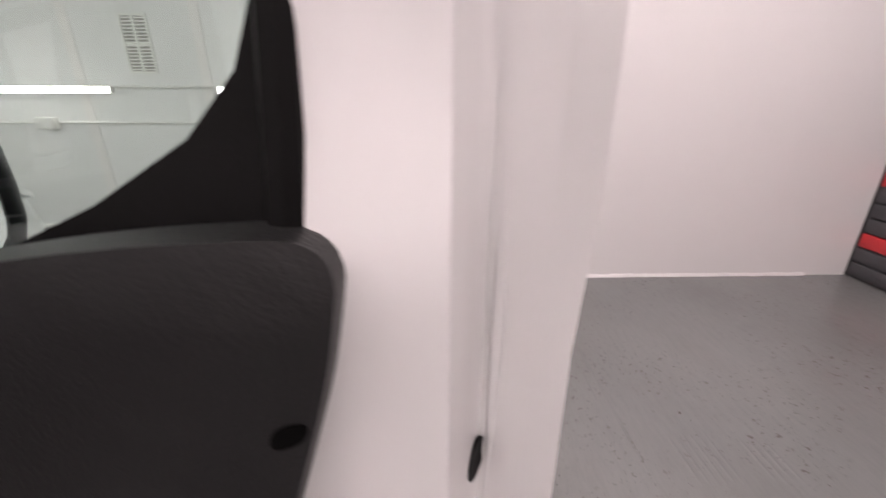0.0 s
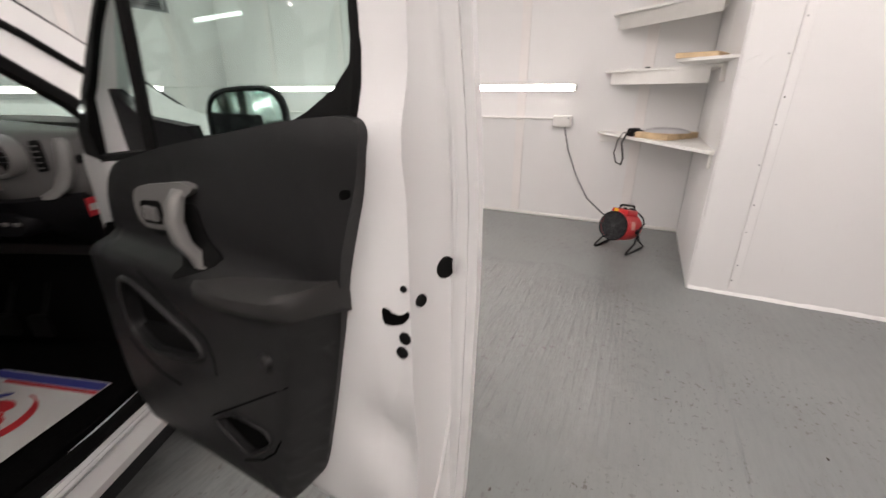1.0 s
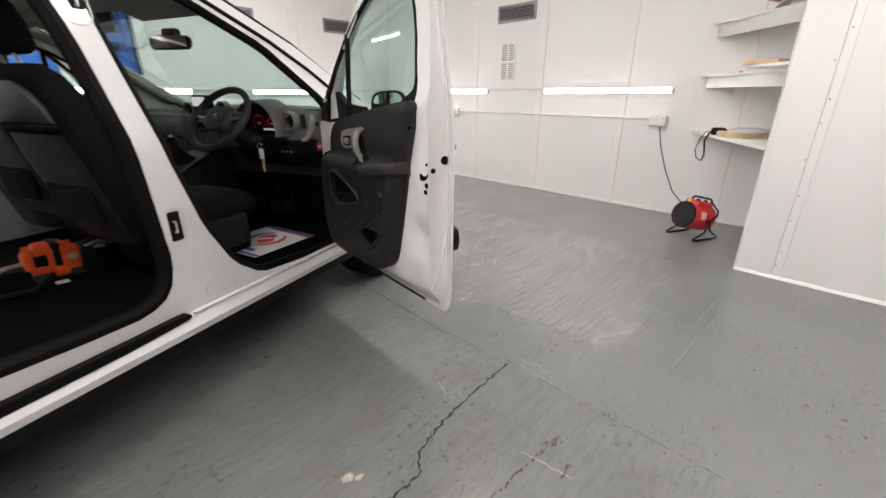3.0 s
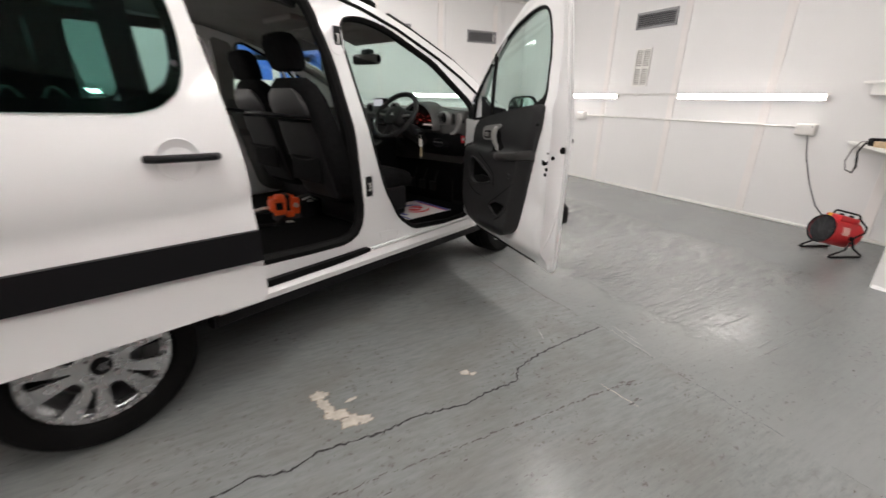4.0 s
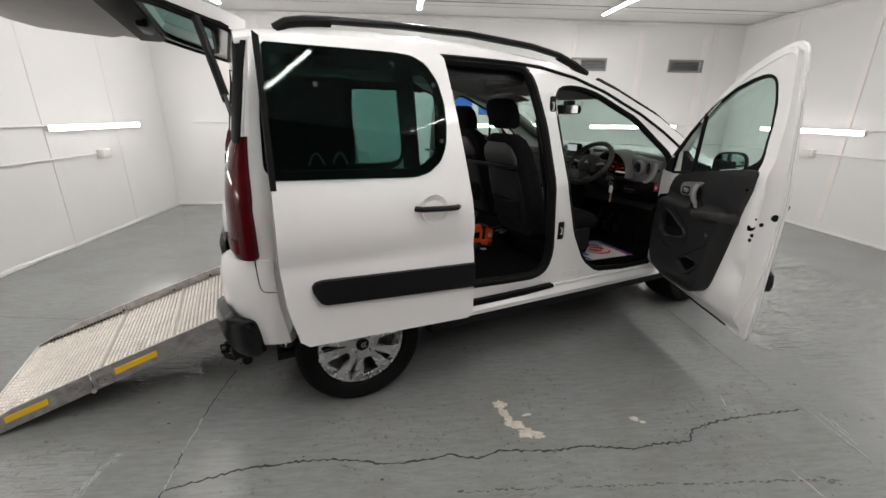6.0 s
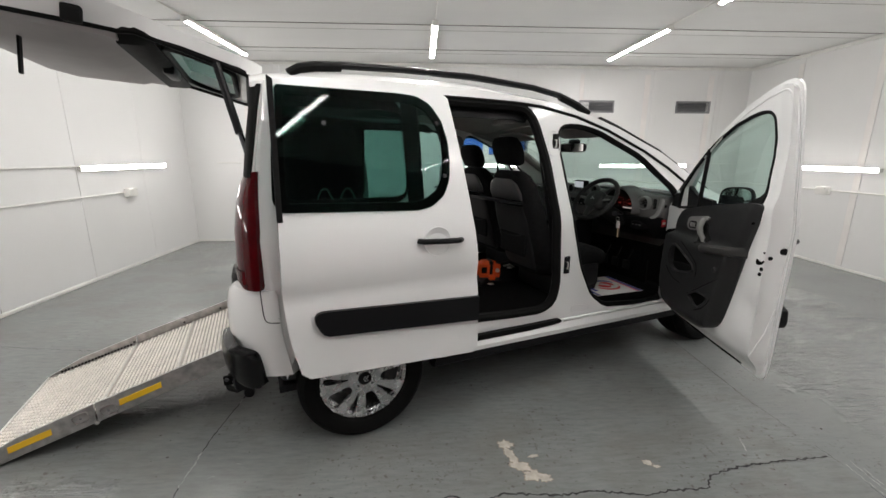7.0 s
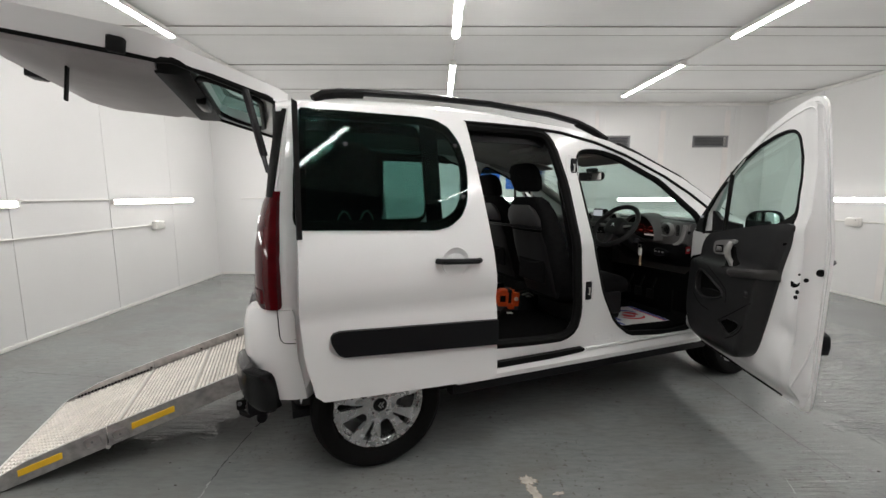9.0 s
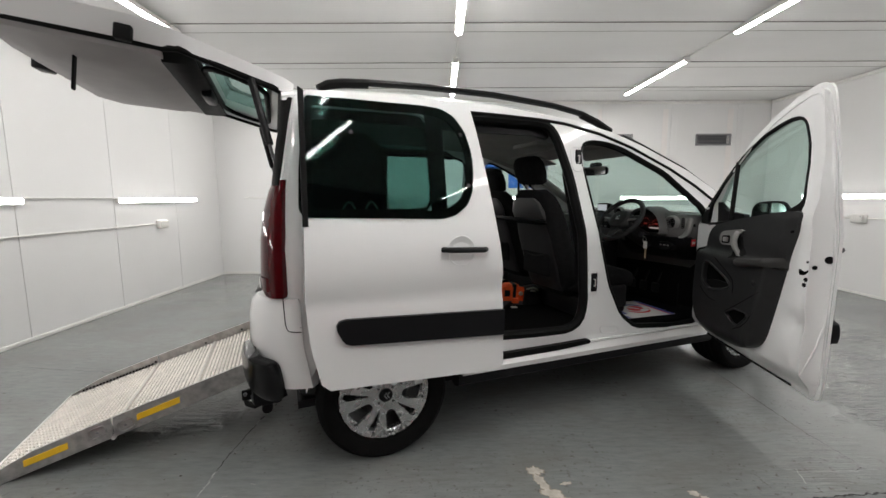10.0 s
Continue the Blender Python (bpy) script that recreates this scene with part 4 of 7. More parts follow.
# sills: white curved step with a black lower edge and the slot of the sliding rail
for s in (1, -1):
    base = 0 if s > 0 else FAR
    sec = [(-0.044, 0.350), (-0.050, 0.378), (-0.030, 0.414), (0.03, 0.432), (0.055, 0.430), (0.055, 0.352)]
    bm = rings(bmesh.new(), [[(u, base + s * v, w - 0.013 * (u - 1.3)) for v, w in sec] for u in (0.40, 0.8, 1.3, 1.8, 2.24)])
    part("sill", bm, CAR_WHITE, van, "white painted sill")
    sec = [(-0.036, 0.30), (-0.042, 0.347), (0.05, 0.349), (0.05, 0.28), (0.0, 0.28)]
    bm = rings(bmesh.new(), [[(u, base + s * v, w - 0.013 * (u - 1.3)) for v, w in sec] for u in (0.38, 0.8, 1.3, 1.8, 2.30)])
    part("sill_skirt", bm, BLACK_PLASTIC, van, "black plastic lower sill skirt")
    slot = [(0.36, 0.446), (1.02, 0.440), (1.17, 0.441), (1.222, 0.440), (1.234, 0.430), (1.226, 0.418), (1.17, 0.414), (1.0, 0.408), (0.36, 0.414)]
    part("rail_slot", sheet(slot, [], (lambda u, w: base + s * -0.040), s * 0.03), RUBBER, van, "black sliding door rail slot")
    part("upper_rail", sheet([(0.34, 1.69), (0.98, 1.685), (1.06, 1.64), (1.04, 1.61), (0.96, 1.625), (0.34, 1.625)], [], lambda u, w: (near_side if s > 0 else far_side)(u, w) + s * 0.055, s * 0.03), BLACK_PLASTIC, van, "black upper sliding door rail")


for s, sf in ((1, near_side), (-1, far_side)):
    foot = smooth_loop([(1.33, 0.500), (1.475, 0.482), (1.485, 0.440), (1.345, 0.448)], 2, 0.02)
    part("pillar_emboss", tube(bmesh.new(), [(u, sf(u, w) - s * 0.0005, w) for u, w in foot], 0.0018, 6, loop=True), CAR_WHITE, van, "pressed outline in the pillar foot", smooth=80)
    part("sill_ridge", tube(bmesh.new(), [(u, sf(u, 0.43) - s * 0.030, 0.428 - 0.013 * (u - 1.3)) for u in (1.25, 1.5, 1.8, 2.1, 2.24)], 0.006, 8), CAR_WHITE, van, "pressed ridge along the sill", smooth=80)
    for u, w in ((1.184, 1.493), (1.263, 0.772)):
        well = smooth_loop([(u - 0.034, w - 0.07), (u + 0.046, w - 0.07), (u + 0.046, w + 0.07), (u - 0.034, w + 0.07)], 2, 0.02)
        part("striker_recess", tube(bmesh.new(), [(a, sf(a, b) - s * 0.0005, b) for a, b in well], 0.0028, 6, loop=True), CAR_WHITE, van, "pressed rim round the striker", smooth=80)


# black weatherstrip along the roof edge, blackout of the rear door posts
for s, sf in ((1, near_side), (-1, far_side)):
    line = [(0.45, 1.718), (0.70, 1.716), (0.95, 1.71), (1.13, 1.697), (1.38, 1.652), (1.62, 1.580), (1.93, 1.455), (2.15, 1.345), (2.36, 1.22)]
    part("roof_seal", tube(bmesh.new(), [(u, sf(u, w) - s * 0.002, w) for u, w in line], 0.009, 8), RUBBER, van, "black roof edge seal")
    part("post_blackout", sheet([(0.262, 1.20), (0.335 if s > 0 else 0.435, 1.20), (0.335 if s > 0 else 0.435, 1.69), (0.262, 1.69)], [], lambda u, w: sf(u, w) - s * 0.004, s * 0.003, CUTS[5:8]), RUBBER, van, "black post panel")
    gap = [(-0.438, 0.84), (-0.452, 0.78), (-0.452, 0.735), (-0.435, 0.715), (-0.37, 0.705)]
    part("panel_gap", tube(bmesh.new(), [(u, sf(u, w) - s * 0.0035, w) for u, w in gap], 0.0022, 5), RUBBER, van)

# roof rails
for s in (0, 1):
    yy = (lambda e: lean(e) + 0.055) if not s else (lambda e: FAR - lean(e) - 0.055)
    pts = [(u, yy(e), e + h) for u, e, h in ((-0.235, 1.752, 0.034), (-0.19, 1.757, 0.056), (-0.12, 1.760, 0.066), (0.0, 1.763, 0.071), (0.3, 1.768, 0.074), (0.7, 1.764, 0.073), (1.1, 1.741, 0.068), (1.3, 1.712, 0.064), (1.42, 1.69, 0.046), (1.52, 1.665, 0.022))]
    rail = part("roof_rail", tube(bmesh.new(), pts, 0.019, 10, flat=0.9), BLACK_PLASTIC, van, "black roof rail")
    for (a, b) in ((0, 4), (7, 10)):
        part("rail_foot", tube(bmesh.new(), [(x, y, z - 0.006) for x, y, z in pts[a:b]], 0.0225, 10), RUBBER, rail)


# ---- wheels ----
def wheel(u, v, s):
    """s: +1 where the outer face looks to -v."""
    root = part("wheel", lathe(bmesh.new(), [(0.215, 0.012), (0.228, 0.000), (0.235, -0.016), (0.262, -0.032), (0.295, -0.030), (0.315, -0.012), (0.322, 0.012), (0.323, 0.10), (0.322, 0.16), (0.31, 0.205), (0.23, 0.21)], sides=56), TYRE, van, "black tyre on a silver alloy wheel")
    for k in range(3):
        part("tread_groove", lathe(bmesh.new(), [(0.3232, 0.03 + k * 0.045), (0.3240, 0.036 + k * 0.045), (0.3232, 0.042 + k * 0.045)], sides=40), RUBBER, root)
    part("rim", lathe(bmesh.new(), [(0.226, 0.006), (0.222, -0.004), (0.2155, -0.003), (0.2155, 0.012)], sides=56), ALLOY, root, "silver wheel rim")
    part("rim_barrel", lathe(bmesh.new(), [(0.214, 0.014), (0.205, 0.03), (0.2, 0.10), (0.2, 0.19)], sides=40), DARK_STEEL, root)
    part("inner_ledge", lathe(bmesh.new(), [(0.2150, 0.006), (0.209, 0.013), (0.200, 0.019), (0.197, 0.05)], sides=56), ALLOY, root, "recessed silver ledge", smooth=30)
    # ten-spoke cover: five broad openings and five slits
    holes = []
    for k in range(5):
        for turn, inner, outer, hi, ho in ((72 * k - 5, 0.082, 0.206, 0.018, 0.041), (72 * k + 31, 0.084, 0.204, 0.0040, 0.0185)):
            a = radians(turn)
            ring = smooth_loop([(inner, -hi), (inner + 0.03, -hi * 1.5), (outer - 0.02, -ho), (outer, -ho * 0.85), (outer, ho * 0.85), (outer - 0.02, ho), (inner + 0.03, hi * 1.5), (inner, hi)], 2, 0.012)
            holes.append([(r * math.cos(a) - q * math.sin(a), r * math.sin(a) + q * math.cos(a)) for r, q in ring])
    dish = lambda x, z: -0.012 + 0.55 * max(0.0, math.hypot(x, z) - 0.10) ** 1.8 + 0.004 * max(0.0, 0.09 - math.hypot(x, z)) / 0.09
    cover = sheet([(0.2145 * math.cos(2 * math.pi * k / 60), 0.2145 * math.sin(2 * math.pi * k / 60)) for k in range(60)], holes, dish, 0.016, [-0.17, -0.13, -0.09, -0.05, 0.0, 0.05, 0.09, 0.13, 0.17], [-0.17, -0.13, -0.09, -0.05, 0.0, 0.05, 0.09, 0.13, 0.17])
    part("wheel_cover", cover, ALLOY, root, "silver wheel cover with open slots", smooth=40)
    part("hub_cap", lathe(bmesh.new(), [(0.0, -0.020), (0.030, -0.0195), (0.034, -0.016), (0.036, 0.0)], sides=24), BLACK_PLASTIC, root, "black hub cap")
    part("hub", lathe(bmesh.new(), [(0.034, -0.012), (0.058, -0.0105), (0.072, -0.008), (0.074, 0.0)], sides=28), ALLOY, root)
    for k in range(4):
        a = math.pi / 4 + k * math.pi / 2
        part("wheel_bolt", lathe(bmesh.new(), [(0, -0.016), (0.006, -0.016), (0.007, -0.006)], sides=8, centre=(0.05 * math.cos(a), 0.002, 0.05 * math.sin(a))), DARK_STEEL, root)
    for dz in (0.006, -0.008):
        bm = bmesh.new()
        tube(bm, [(0.009 - dz, -0.0215, -0.014), (-dz - 0.004, -0.0215, 0.0), (0.009 - dz, -0.0215, 0.014)], 0.0028, 5)
        part("badge", bm, ALLOY, root)
    part("brake_disc", lathe(bmesh.new(), [(0.0, 0.055), (0.13, 0.055), (0.135, 0.06), (0.135, 0.075)], sides=32), DARK_STEEL, root)
    root.matrix_basis = pose(u, v, 0.3235, 0, 0, 0 if s > 0 else 180)


wheel(0, 0.0, 1)
wheel(AXLE, 0.0, 1)
wheel(0, FAR, -1)
wheel(AXLE, FAR, -1)
for u in (0, AXLE):
    for s in (0, 1):
        y = 0.03 if not s else FAR - 0.03 - 0.25
        secs = [[(u + r * math.cos(a), y + d, 0.315 + r * math.sin(a)) for r, d in ((0.37, 0.0), (0.37, 0.25), (0.365, 0.25), (0.365, 0.0))] for a in [radians(10 + 160 * k / 16) for k in range(17)]]
        part("arch_liner", rings(bmesh.new(), secs), RUBBER, van, "black wheel arch liner")
        part("arch_back", boxed((u - 0.34, y + 0.245, 0.3) if not s else (u - 0.34, y - 0.01, 0.3), (u + 0.34, y + 0.26, 0.62) if not s else (u + 0.34, y + 0.005, 0.62)), RUBBER, van)


# ---- sliding doors, slid back ----
SLIDE = smooth_loop([(-0.30, 0.46), (0.573, 0.415), (0.568, 0.75), (0.560, 0.93), (0.53, 1.2), (0.50, 1.40), (0.468, 1.60), (0.445, 1.715), (0.1, 1.738), (-0.335, 1.722), (-0.348, 1.2), (-0.358, 0.85), (-0.343, 0.65)], 1)
SLIDE_WIN = smooth_loop([(-0.338, 1.197), (0.255, 1.178), (0.325, 1.194), (0.388, 1.24), (0.421, 1.31), (0.431, 1.40), (0.428, 1.49), (0.403, 1.585), (0.353, 1.655), (0.29, 1.688), (0.2, 1.696), (-0.315, 1.70)], 1, 0.012)


def slide_surf(u, w):
    wave = 0.012 * math.exp(-((w - 0.83) / 0.05) ** 2) - 0.010 * math.exp(-((w - 0.95) / 0.10) ** 2)
    return lean(w) - 0.150 + wave


for s in (1, -1):
    sf = slide_surf if s > 0 else (lambda u, w: FAR - slide_surf(u, w))
    cut_list = [0.5, 0.6, 0.72, 0.77, 0.8, 0.83, 0.86, 0.9, 0.95, 1.0, 1.06, 1.15, 1.22, 1.28, 1.34, 1.40, 1.46, 1.52, 1.58, 1.63, 1.68]
    skin_bm = sheet(SLIDE, [SLIDE_WIN], sf, s * 0.05, cut_list)
    door = part("sliding_door", skin_bm, CAR_WHITE, van, "white sliding door, slid open", smooth=40)
    win = [(0.04 + (u - 0.04) * 1.004, 1.44 + (w - 1.44) * 1.004) for u, w in SLIDE_WIN]
    part("window_glass", sheet(win, [], lambda u, w: sf(u, w) - s * 0.0045, s * 0.004, cut_list[11:]), DARK_GLASS, door, "dark green privacy glass")
    rim = sheet(SLIDE_WIN, [[(0.04 + (u - 0.04) * 0.93, 1.44 + (w - 1.44) * 0.86) for u, w in SLIDE_WIN]], lambda u, w: sf(u, w) + s * 0.001, s * 0.02, cut_list[11:])
    part("window_border", rim, RUBBER, door, "black window border")
    part("door_trim", sheet([(u * 0.93 + 0.008, 0.76 + (w - 0.78) * 0.93) for u, w in smooth_loop([(-0.28, 0.52), (0.55, 0.48), (0.54, 0.95), (0.50, 1.17), (-0.33, 1.17), (-0.34, 0.8)], 2)], [], lambda u, w: sf(u, w) + s * 0.052, s * 0.02, [0.6, 0.8, 1.0]), TRIM_PLASTIC, door, "charcoal inner door trim")
    part("gasket", sheet([(-0.352, 1.16), (-0.330, 1.16), (-0.318, 1.72), (-0.340, 1.735)], [], lambda u, w: sf(u, w) - s * 0.008, s * 0.03, cut_list[11:]), RUBBER, door, "black rear gasket")
    rub = [(-0.200, 0.7665), (-0.226, 0.760), (-0.238, 0.744), (-0.236, 0.718), (-0.218, 0.680), (-0.204, 0.662), (-0.182, 0.652), (0.5655, 0.601), (0.5655, 0.728)]
    rub_bm = sheet(rub, [], lambda u, w: sf(u, w) - s * 0.020, s * 0.022, [0.63, 0.66, 0.70, 0.74])
    part("rub_strip", rub_bm, BLACK_PLASTIC, door, "wide black rub strip")
    cup = lathe(bmesh.new(), [(0.0, 0.012), (0.035, 0.009), (0.058, 0.002), (0.069, -0.0015), (0.071, 0.001)], sides=32)
    part("handle_cup", cup, CAR_WHITE, door, "white dished handle cup", at=pose(0.338, slide_surf(0, 1.03) - 0.0035 if s > 0 else FAR - slide_surf(0, 1.03) + 0.0035, 1.030, 0, 0, 0 if s > 0 else 180))
    y = slide_surf(0, 1.035) * 1.0
    y = y if s > 0 else FAR - y
    pts = [(0.242, y - s * 0.008, 1.040), (0.262, y - s * 0.032, 1.040), (0.35, y - s * 0.040, 1.037), (0.44, y - s * 0.034, 1.033), (0.459, y - s * 0.010, 1.031)]
    part("door_handle", tube(bmesh.new(), pts, 0.0155, 10, flat=0.85), BLACK_PLASTIC, door, "black pull handle")
    for bu, bw in ((-0.135, 1.555), (0.38, 1.57), (0.40, 1.33)):
        yy = slide_surf(bu, bw) + 0.004 if s > 0 else FAR - slide_surf(bu, bw) - 0.004
        part("hinge_stud", lathe(bmesh.new(), [(0, -0.012), (0.008, -0.011), (0.010, 0)], sides=12), DARK_STEEL, door, at=pose(bu, yy - (0.003 if s > 0 else -0.003), bw, 0, 0, 0 if s > 0 else 180))
    part("roller_arm", boxed((0.30, 0, 0.40), (0.60, 0.05, 0.44), 0.008), DARK_STEEL, door, at=pose(0, -0.085 if s > 0 else FAR + 0.035, 0))


# ---- rear end: lamps, bumper, posts, tailgate, ramp ----
def rear_corner(rows, base, s, extra=0.0):
    """Plan sections that wrap the rear corner, from rows of (w, u_side, u_back, v_reach)."""
    secs = []
    for w, us, ub, reach in rows:
        o = lean(w)
        pts = []
        for k in range(9):
            a = math.pi / 2 * k / 8
            pts.append((us - (us - ub) * math.sin(a) ** 0.9, o - extra + (reach) * (1 - math.cos(a)) ** 0.9))
        inner = [(x + 0.04, y + 0.045) for x, y in reversed(pts)]
        secs.append([(x, base + s * y, w) for x, y in pts + inner])
    return rings(bmesh.new(), secs)


for s in (1, -1):
    base = 0 if s > 0 else FAR
    lamp = part("tail_lamp", rear_corner([(0.845, -0.442, -0.515, 0.14), (0.86, -0.436, -0.525, 0.16), (0.95, -0.436, -0.528, 0.16), (1.1, -0.432, -0.520, 0.15), (1.22, -0.426, -0.502, 0.14), (1.31, -0.418, -0.475, 0.12), (1.355, -0.412, -0.45, 0.06)], base, s, 0.006), RED_LENS, van, "tall dark red tail lamp")
    part("lamp_bulb_cover", rear_corner([(0.87, -0.49, -0.530, 0.15), (0.93, -0.49, -0.534, 0.15)], base, s, -0.03), RED_LENS, lamp)
    part("rear_post", rear_corner([(1.35, -0.420, -0.445, 0.12), (1.5, -0.392, -0.42, 0.12), (1.62, -0.37, -0.40, 0.12), (1.735, -0.34, -0.40, 0.12)], base, s), CAR_WHITE, van, "white rear roof post")
    part("post_gasket", rear_corner([(1.33, -0.436, -0.462, 0.10), (1.5, -0.405, -0.437, 0.10), (1.62, -0.383, -0.415, 0.10), (1.72, -0.36, -0.405, 0.10)], base, s, 0.004), RUBBER, van, "black tailgate seal on the post")
    part("rear_bumper", rear_corner([(0.42, -0.335, -0.545, 0.20), (0.50, -0.345, -0.575, 0.24), (0.62, -0.365, -0.595, 0.26), (0.74, -0.37, -0.59, 0.26), (0.81, -0.37, -0.575, 0.25), (0.838, -0.38, -0.55, 0.22)], base, s, 0.004), CAR_WHITE, van, "white rear bumper corner")
    black = part("bumper_corner", rear_corner([(0.385, -0.482, -0.60, 0.27), (0.395, -0.484, -0.615, 0.285), (0.415, -0.487, -0.625, 0.30), (0.45, -0.491, -0.634, 0.31), (0.49, -0.497, -0.638, 0.31), (0.525, -0.505, -0.638, 0.30), (0.548, -0.516, -0.634, 0.30), (0.562, -0.532, -0.628, 0.29), (0.585, -0.575, -0.622, 0.28), (0.597, -0.585, -0.61, 0.27)], base, s, 0.012), BUMPER_BLACK, van, "black bumper end cap", smooth=80)
    gap = bmesh.new()
    line = [(-0.440, 0.842), (-0.438, 0.78), (-0.436, 0.73), (-0.431, 0.705), (-0.422, 0.693), (-0.405, 0.688), (-0.385, 0.686), (-0.371, 0.685)]
    seam = []
    for x, w in line:
        a = math.asin(min(1.0, max(0.0, (-0.3675 - x) / 0.2245)) ** (1 / 0.9))
        seam.append((x, base + s * (lean(w) - 0.0032 + 0.26 * (1 - math.cos(a)) ** 0.9), w))
    tube(gap, seam, 0.0022, 5)
    part("panel_gap", gap, RUBBER, van, "dark seam over the bumper")
    at = pose(0, base if s > 0 else FAR - 0.5, 0)
    bracket = part("tow_bracket", boxed((-0.60, 0.17, 0.285), (-0.46, 0.30, 0.384), 0.025), BLACK_PLASTIC, black, at=at)
    part("hook_arm", tube(bmesh.new(), [(-0.55, 0.20, 0.30), (-0.59, 0.22, 0.276), (-0.625, 0.25, 0.280), (-0.635, 0.29, 0.295), (-0.62, 0.33, 0.31)], 0.014, 8), RUBBER, bracket)
    part("bracket_plate", boxed((-0.648, 0.24, 0.30), (-0.585, 0.255, 0.352), 0.006), RUBBER, bracket)
    for bu, bw in ((-0.632, 0.335), (-0.60, 0.318)):
        part("bolt", lathe(bmesh.new(), [(0, -0.010), (0.009, -0.010), (0.010, 0)], sides=6, centre=(bu, 0.238, bw)), DARK_STEEL, bracket)
    part("wiring_plug", lathe(bmesh.new(), [(0, -0.03), (0.022, -0.03), (0.026, -0.02), (0.026, 0.01), (0, 0.012)], sides=14, centre=(-0.535, 0.20, 0.272)), BLACK_PLASTIC, bracket)
    inner_post = [[(u, base + s * v, w) for u, v in ((-0.40, 0.05), (-0.46, 0.15), (-0.44, 0.22), (-0.38, 0.22), (-0.36, 0.05))] for w in (0.44, 0.9, 1.3)] + [[(u + 0.05, base + s * (v + 0.08), 1.72) for u, v in ((-0.40, 0.05), (-0.44, 0.15), (-0.42, 0.22), (-0.38, 0.22), (-0.36, 0.05))]]
    part("inner_post", rings(bmesh.new(), inner_post), CAR_WHITE, van, "white inner tailgate post")
part("roof_header", boxed((-0.40, 0.25, 1.70), (-0.34, FAR - 0.25, 1.765), 0.01), CAR_WHITE, van)
part("rear_step", boxed((-0.56, 0.30, 0.36), (-0.40, FAR - 0.30, 0.41), 0.01), BLACK_PLASTIC, van, "black rear load sill")

# tailgate: built hanging down from its hinge, then swung up
GATE_AT = pose(-0.345, FAR / 2, 1.765, 0, 97, 0)
HALF = 0.725


def gate_depth(h):
    """How far the gate stands out to the rear, h down from the hinge."""
    return 0.05 + 0.10 * min(1, h / 0.55) - 0.02 * max(0, h - 0.6)


def gate_inner(h):
    """Thickness of the gate: thin round the window, deep along the flanks of the lower half."""
    t = min(1.0, max(0.0, (h - 0.44) / 0.10))
    return 0.06 + 0.020 * t * t * (3 - 2 * t)


gate_rows = [(0.0, 0.60), (0.04, 0.64), (0.12, 0.66), (0.26, 0.68), (0.40, 0.70), (0.46, 0.706), (0.50, 0.712), (0.545, 0.72), (0.62, 0.725), (0.8, 0.725), (1.0, 0.72), (1.12, 0.70), (1.17, 0.66)]
secs = []
for h, half in gate_rows:
    out = [(-gate_depth(h) - 0.03 * (1 - abs(2 * k / 14 - 1) ** 4), half * (2 * k / 14 - 1), -h) for k in range(15)]
    secs.append(out)
gate_bm = bmesh.new()
outer_rows = [[gate_bm.verts.new(p) for p in s] for s in secs]
inner_rows = [[gate_bm.verts.new((p[0] + gate_inner(-p[2]), p[1] * (0.985 - 0.055 * (gate_inner(-p[2]) - 0.06) / 0.020), p[2])) for p in s] for s in secs]
HOLE_I, HOLE_J = range(2, 4), range(2, 12)
for i in range(len(secs) - 1):
    for j in range(14):
        if i in HOLE_I and j in HOLE_J:
            continue
        gate_bm.faces.new((outer_rows[i][j], outer_rows[i][j + 1], outer_rows[i + 1][j + 1], outer_rows[i + 1][j]))
        gate_bm.faces.new((inner_rows[i][j], inner_rows[i + 1][j], inner_rows[i + 1][j + 1], inner_rows[i][j + 1]))
for e in [e for e in gate_bm.edges if len(e.link_faces) == 1 and e.verts[0] in {v for r in outer_rows for v in r}]:
    a, b = e.verts
    where = {v: (i, j) for i, r in enumerate(outer_rows) for j, v in enumerate(r)}
    ia, ib = where[a], where[b]
    gate_bm.faces.new((a, b, inner_rows[ib[0]][ib[1]], inner_rows[ia[0]][ia[1]]))
gate = part("tailgate", gate_bm, CAR_WHITE, van, "white tailgate, raised open", at=GATE_AT, smooth=45)
bm = bmesh.new()
gsec = [[(-gate_depth(h) - 0.028 * (1 - abs(y / HALF) ** 4), y, -h) for y in [-0.60 + 1.2 * k / 12 for k in range(13)]] for h in (0.10, 0.2, 0.3, 0.42)]
rings(bm, [s + [(p[0] + 0.004, p[1], p[2]) for p in reversed(s)] for s in gsec])
part("rear_glass", bm, DARK_GLASS, gate, "dark green rear window")
frame_bm = bmesh.new()
loop = smooth_loop([(-0.52, -0.12), (0.52, -0.12), (0.53, -0.40), (-0.53, -0.40)], 2, 0.08)
tube(frame_bm, [(-gate_depth(-h) + 0.050, y, h) for y, h in loop], 0.014, 8, loop=True)
part("window_seal", frame_bm, RUBBER, gate, "black window seal")
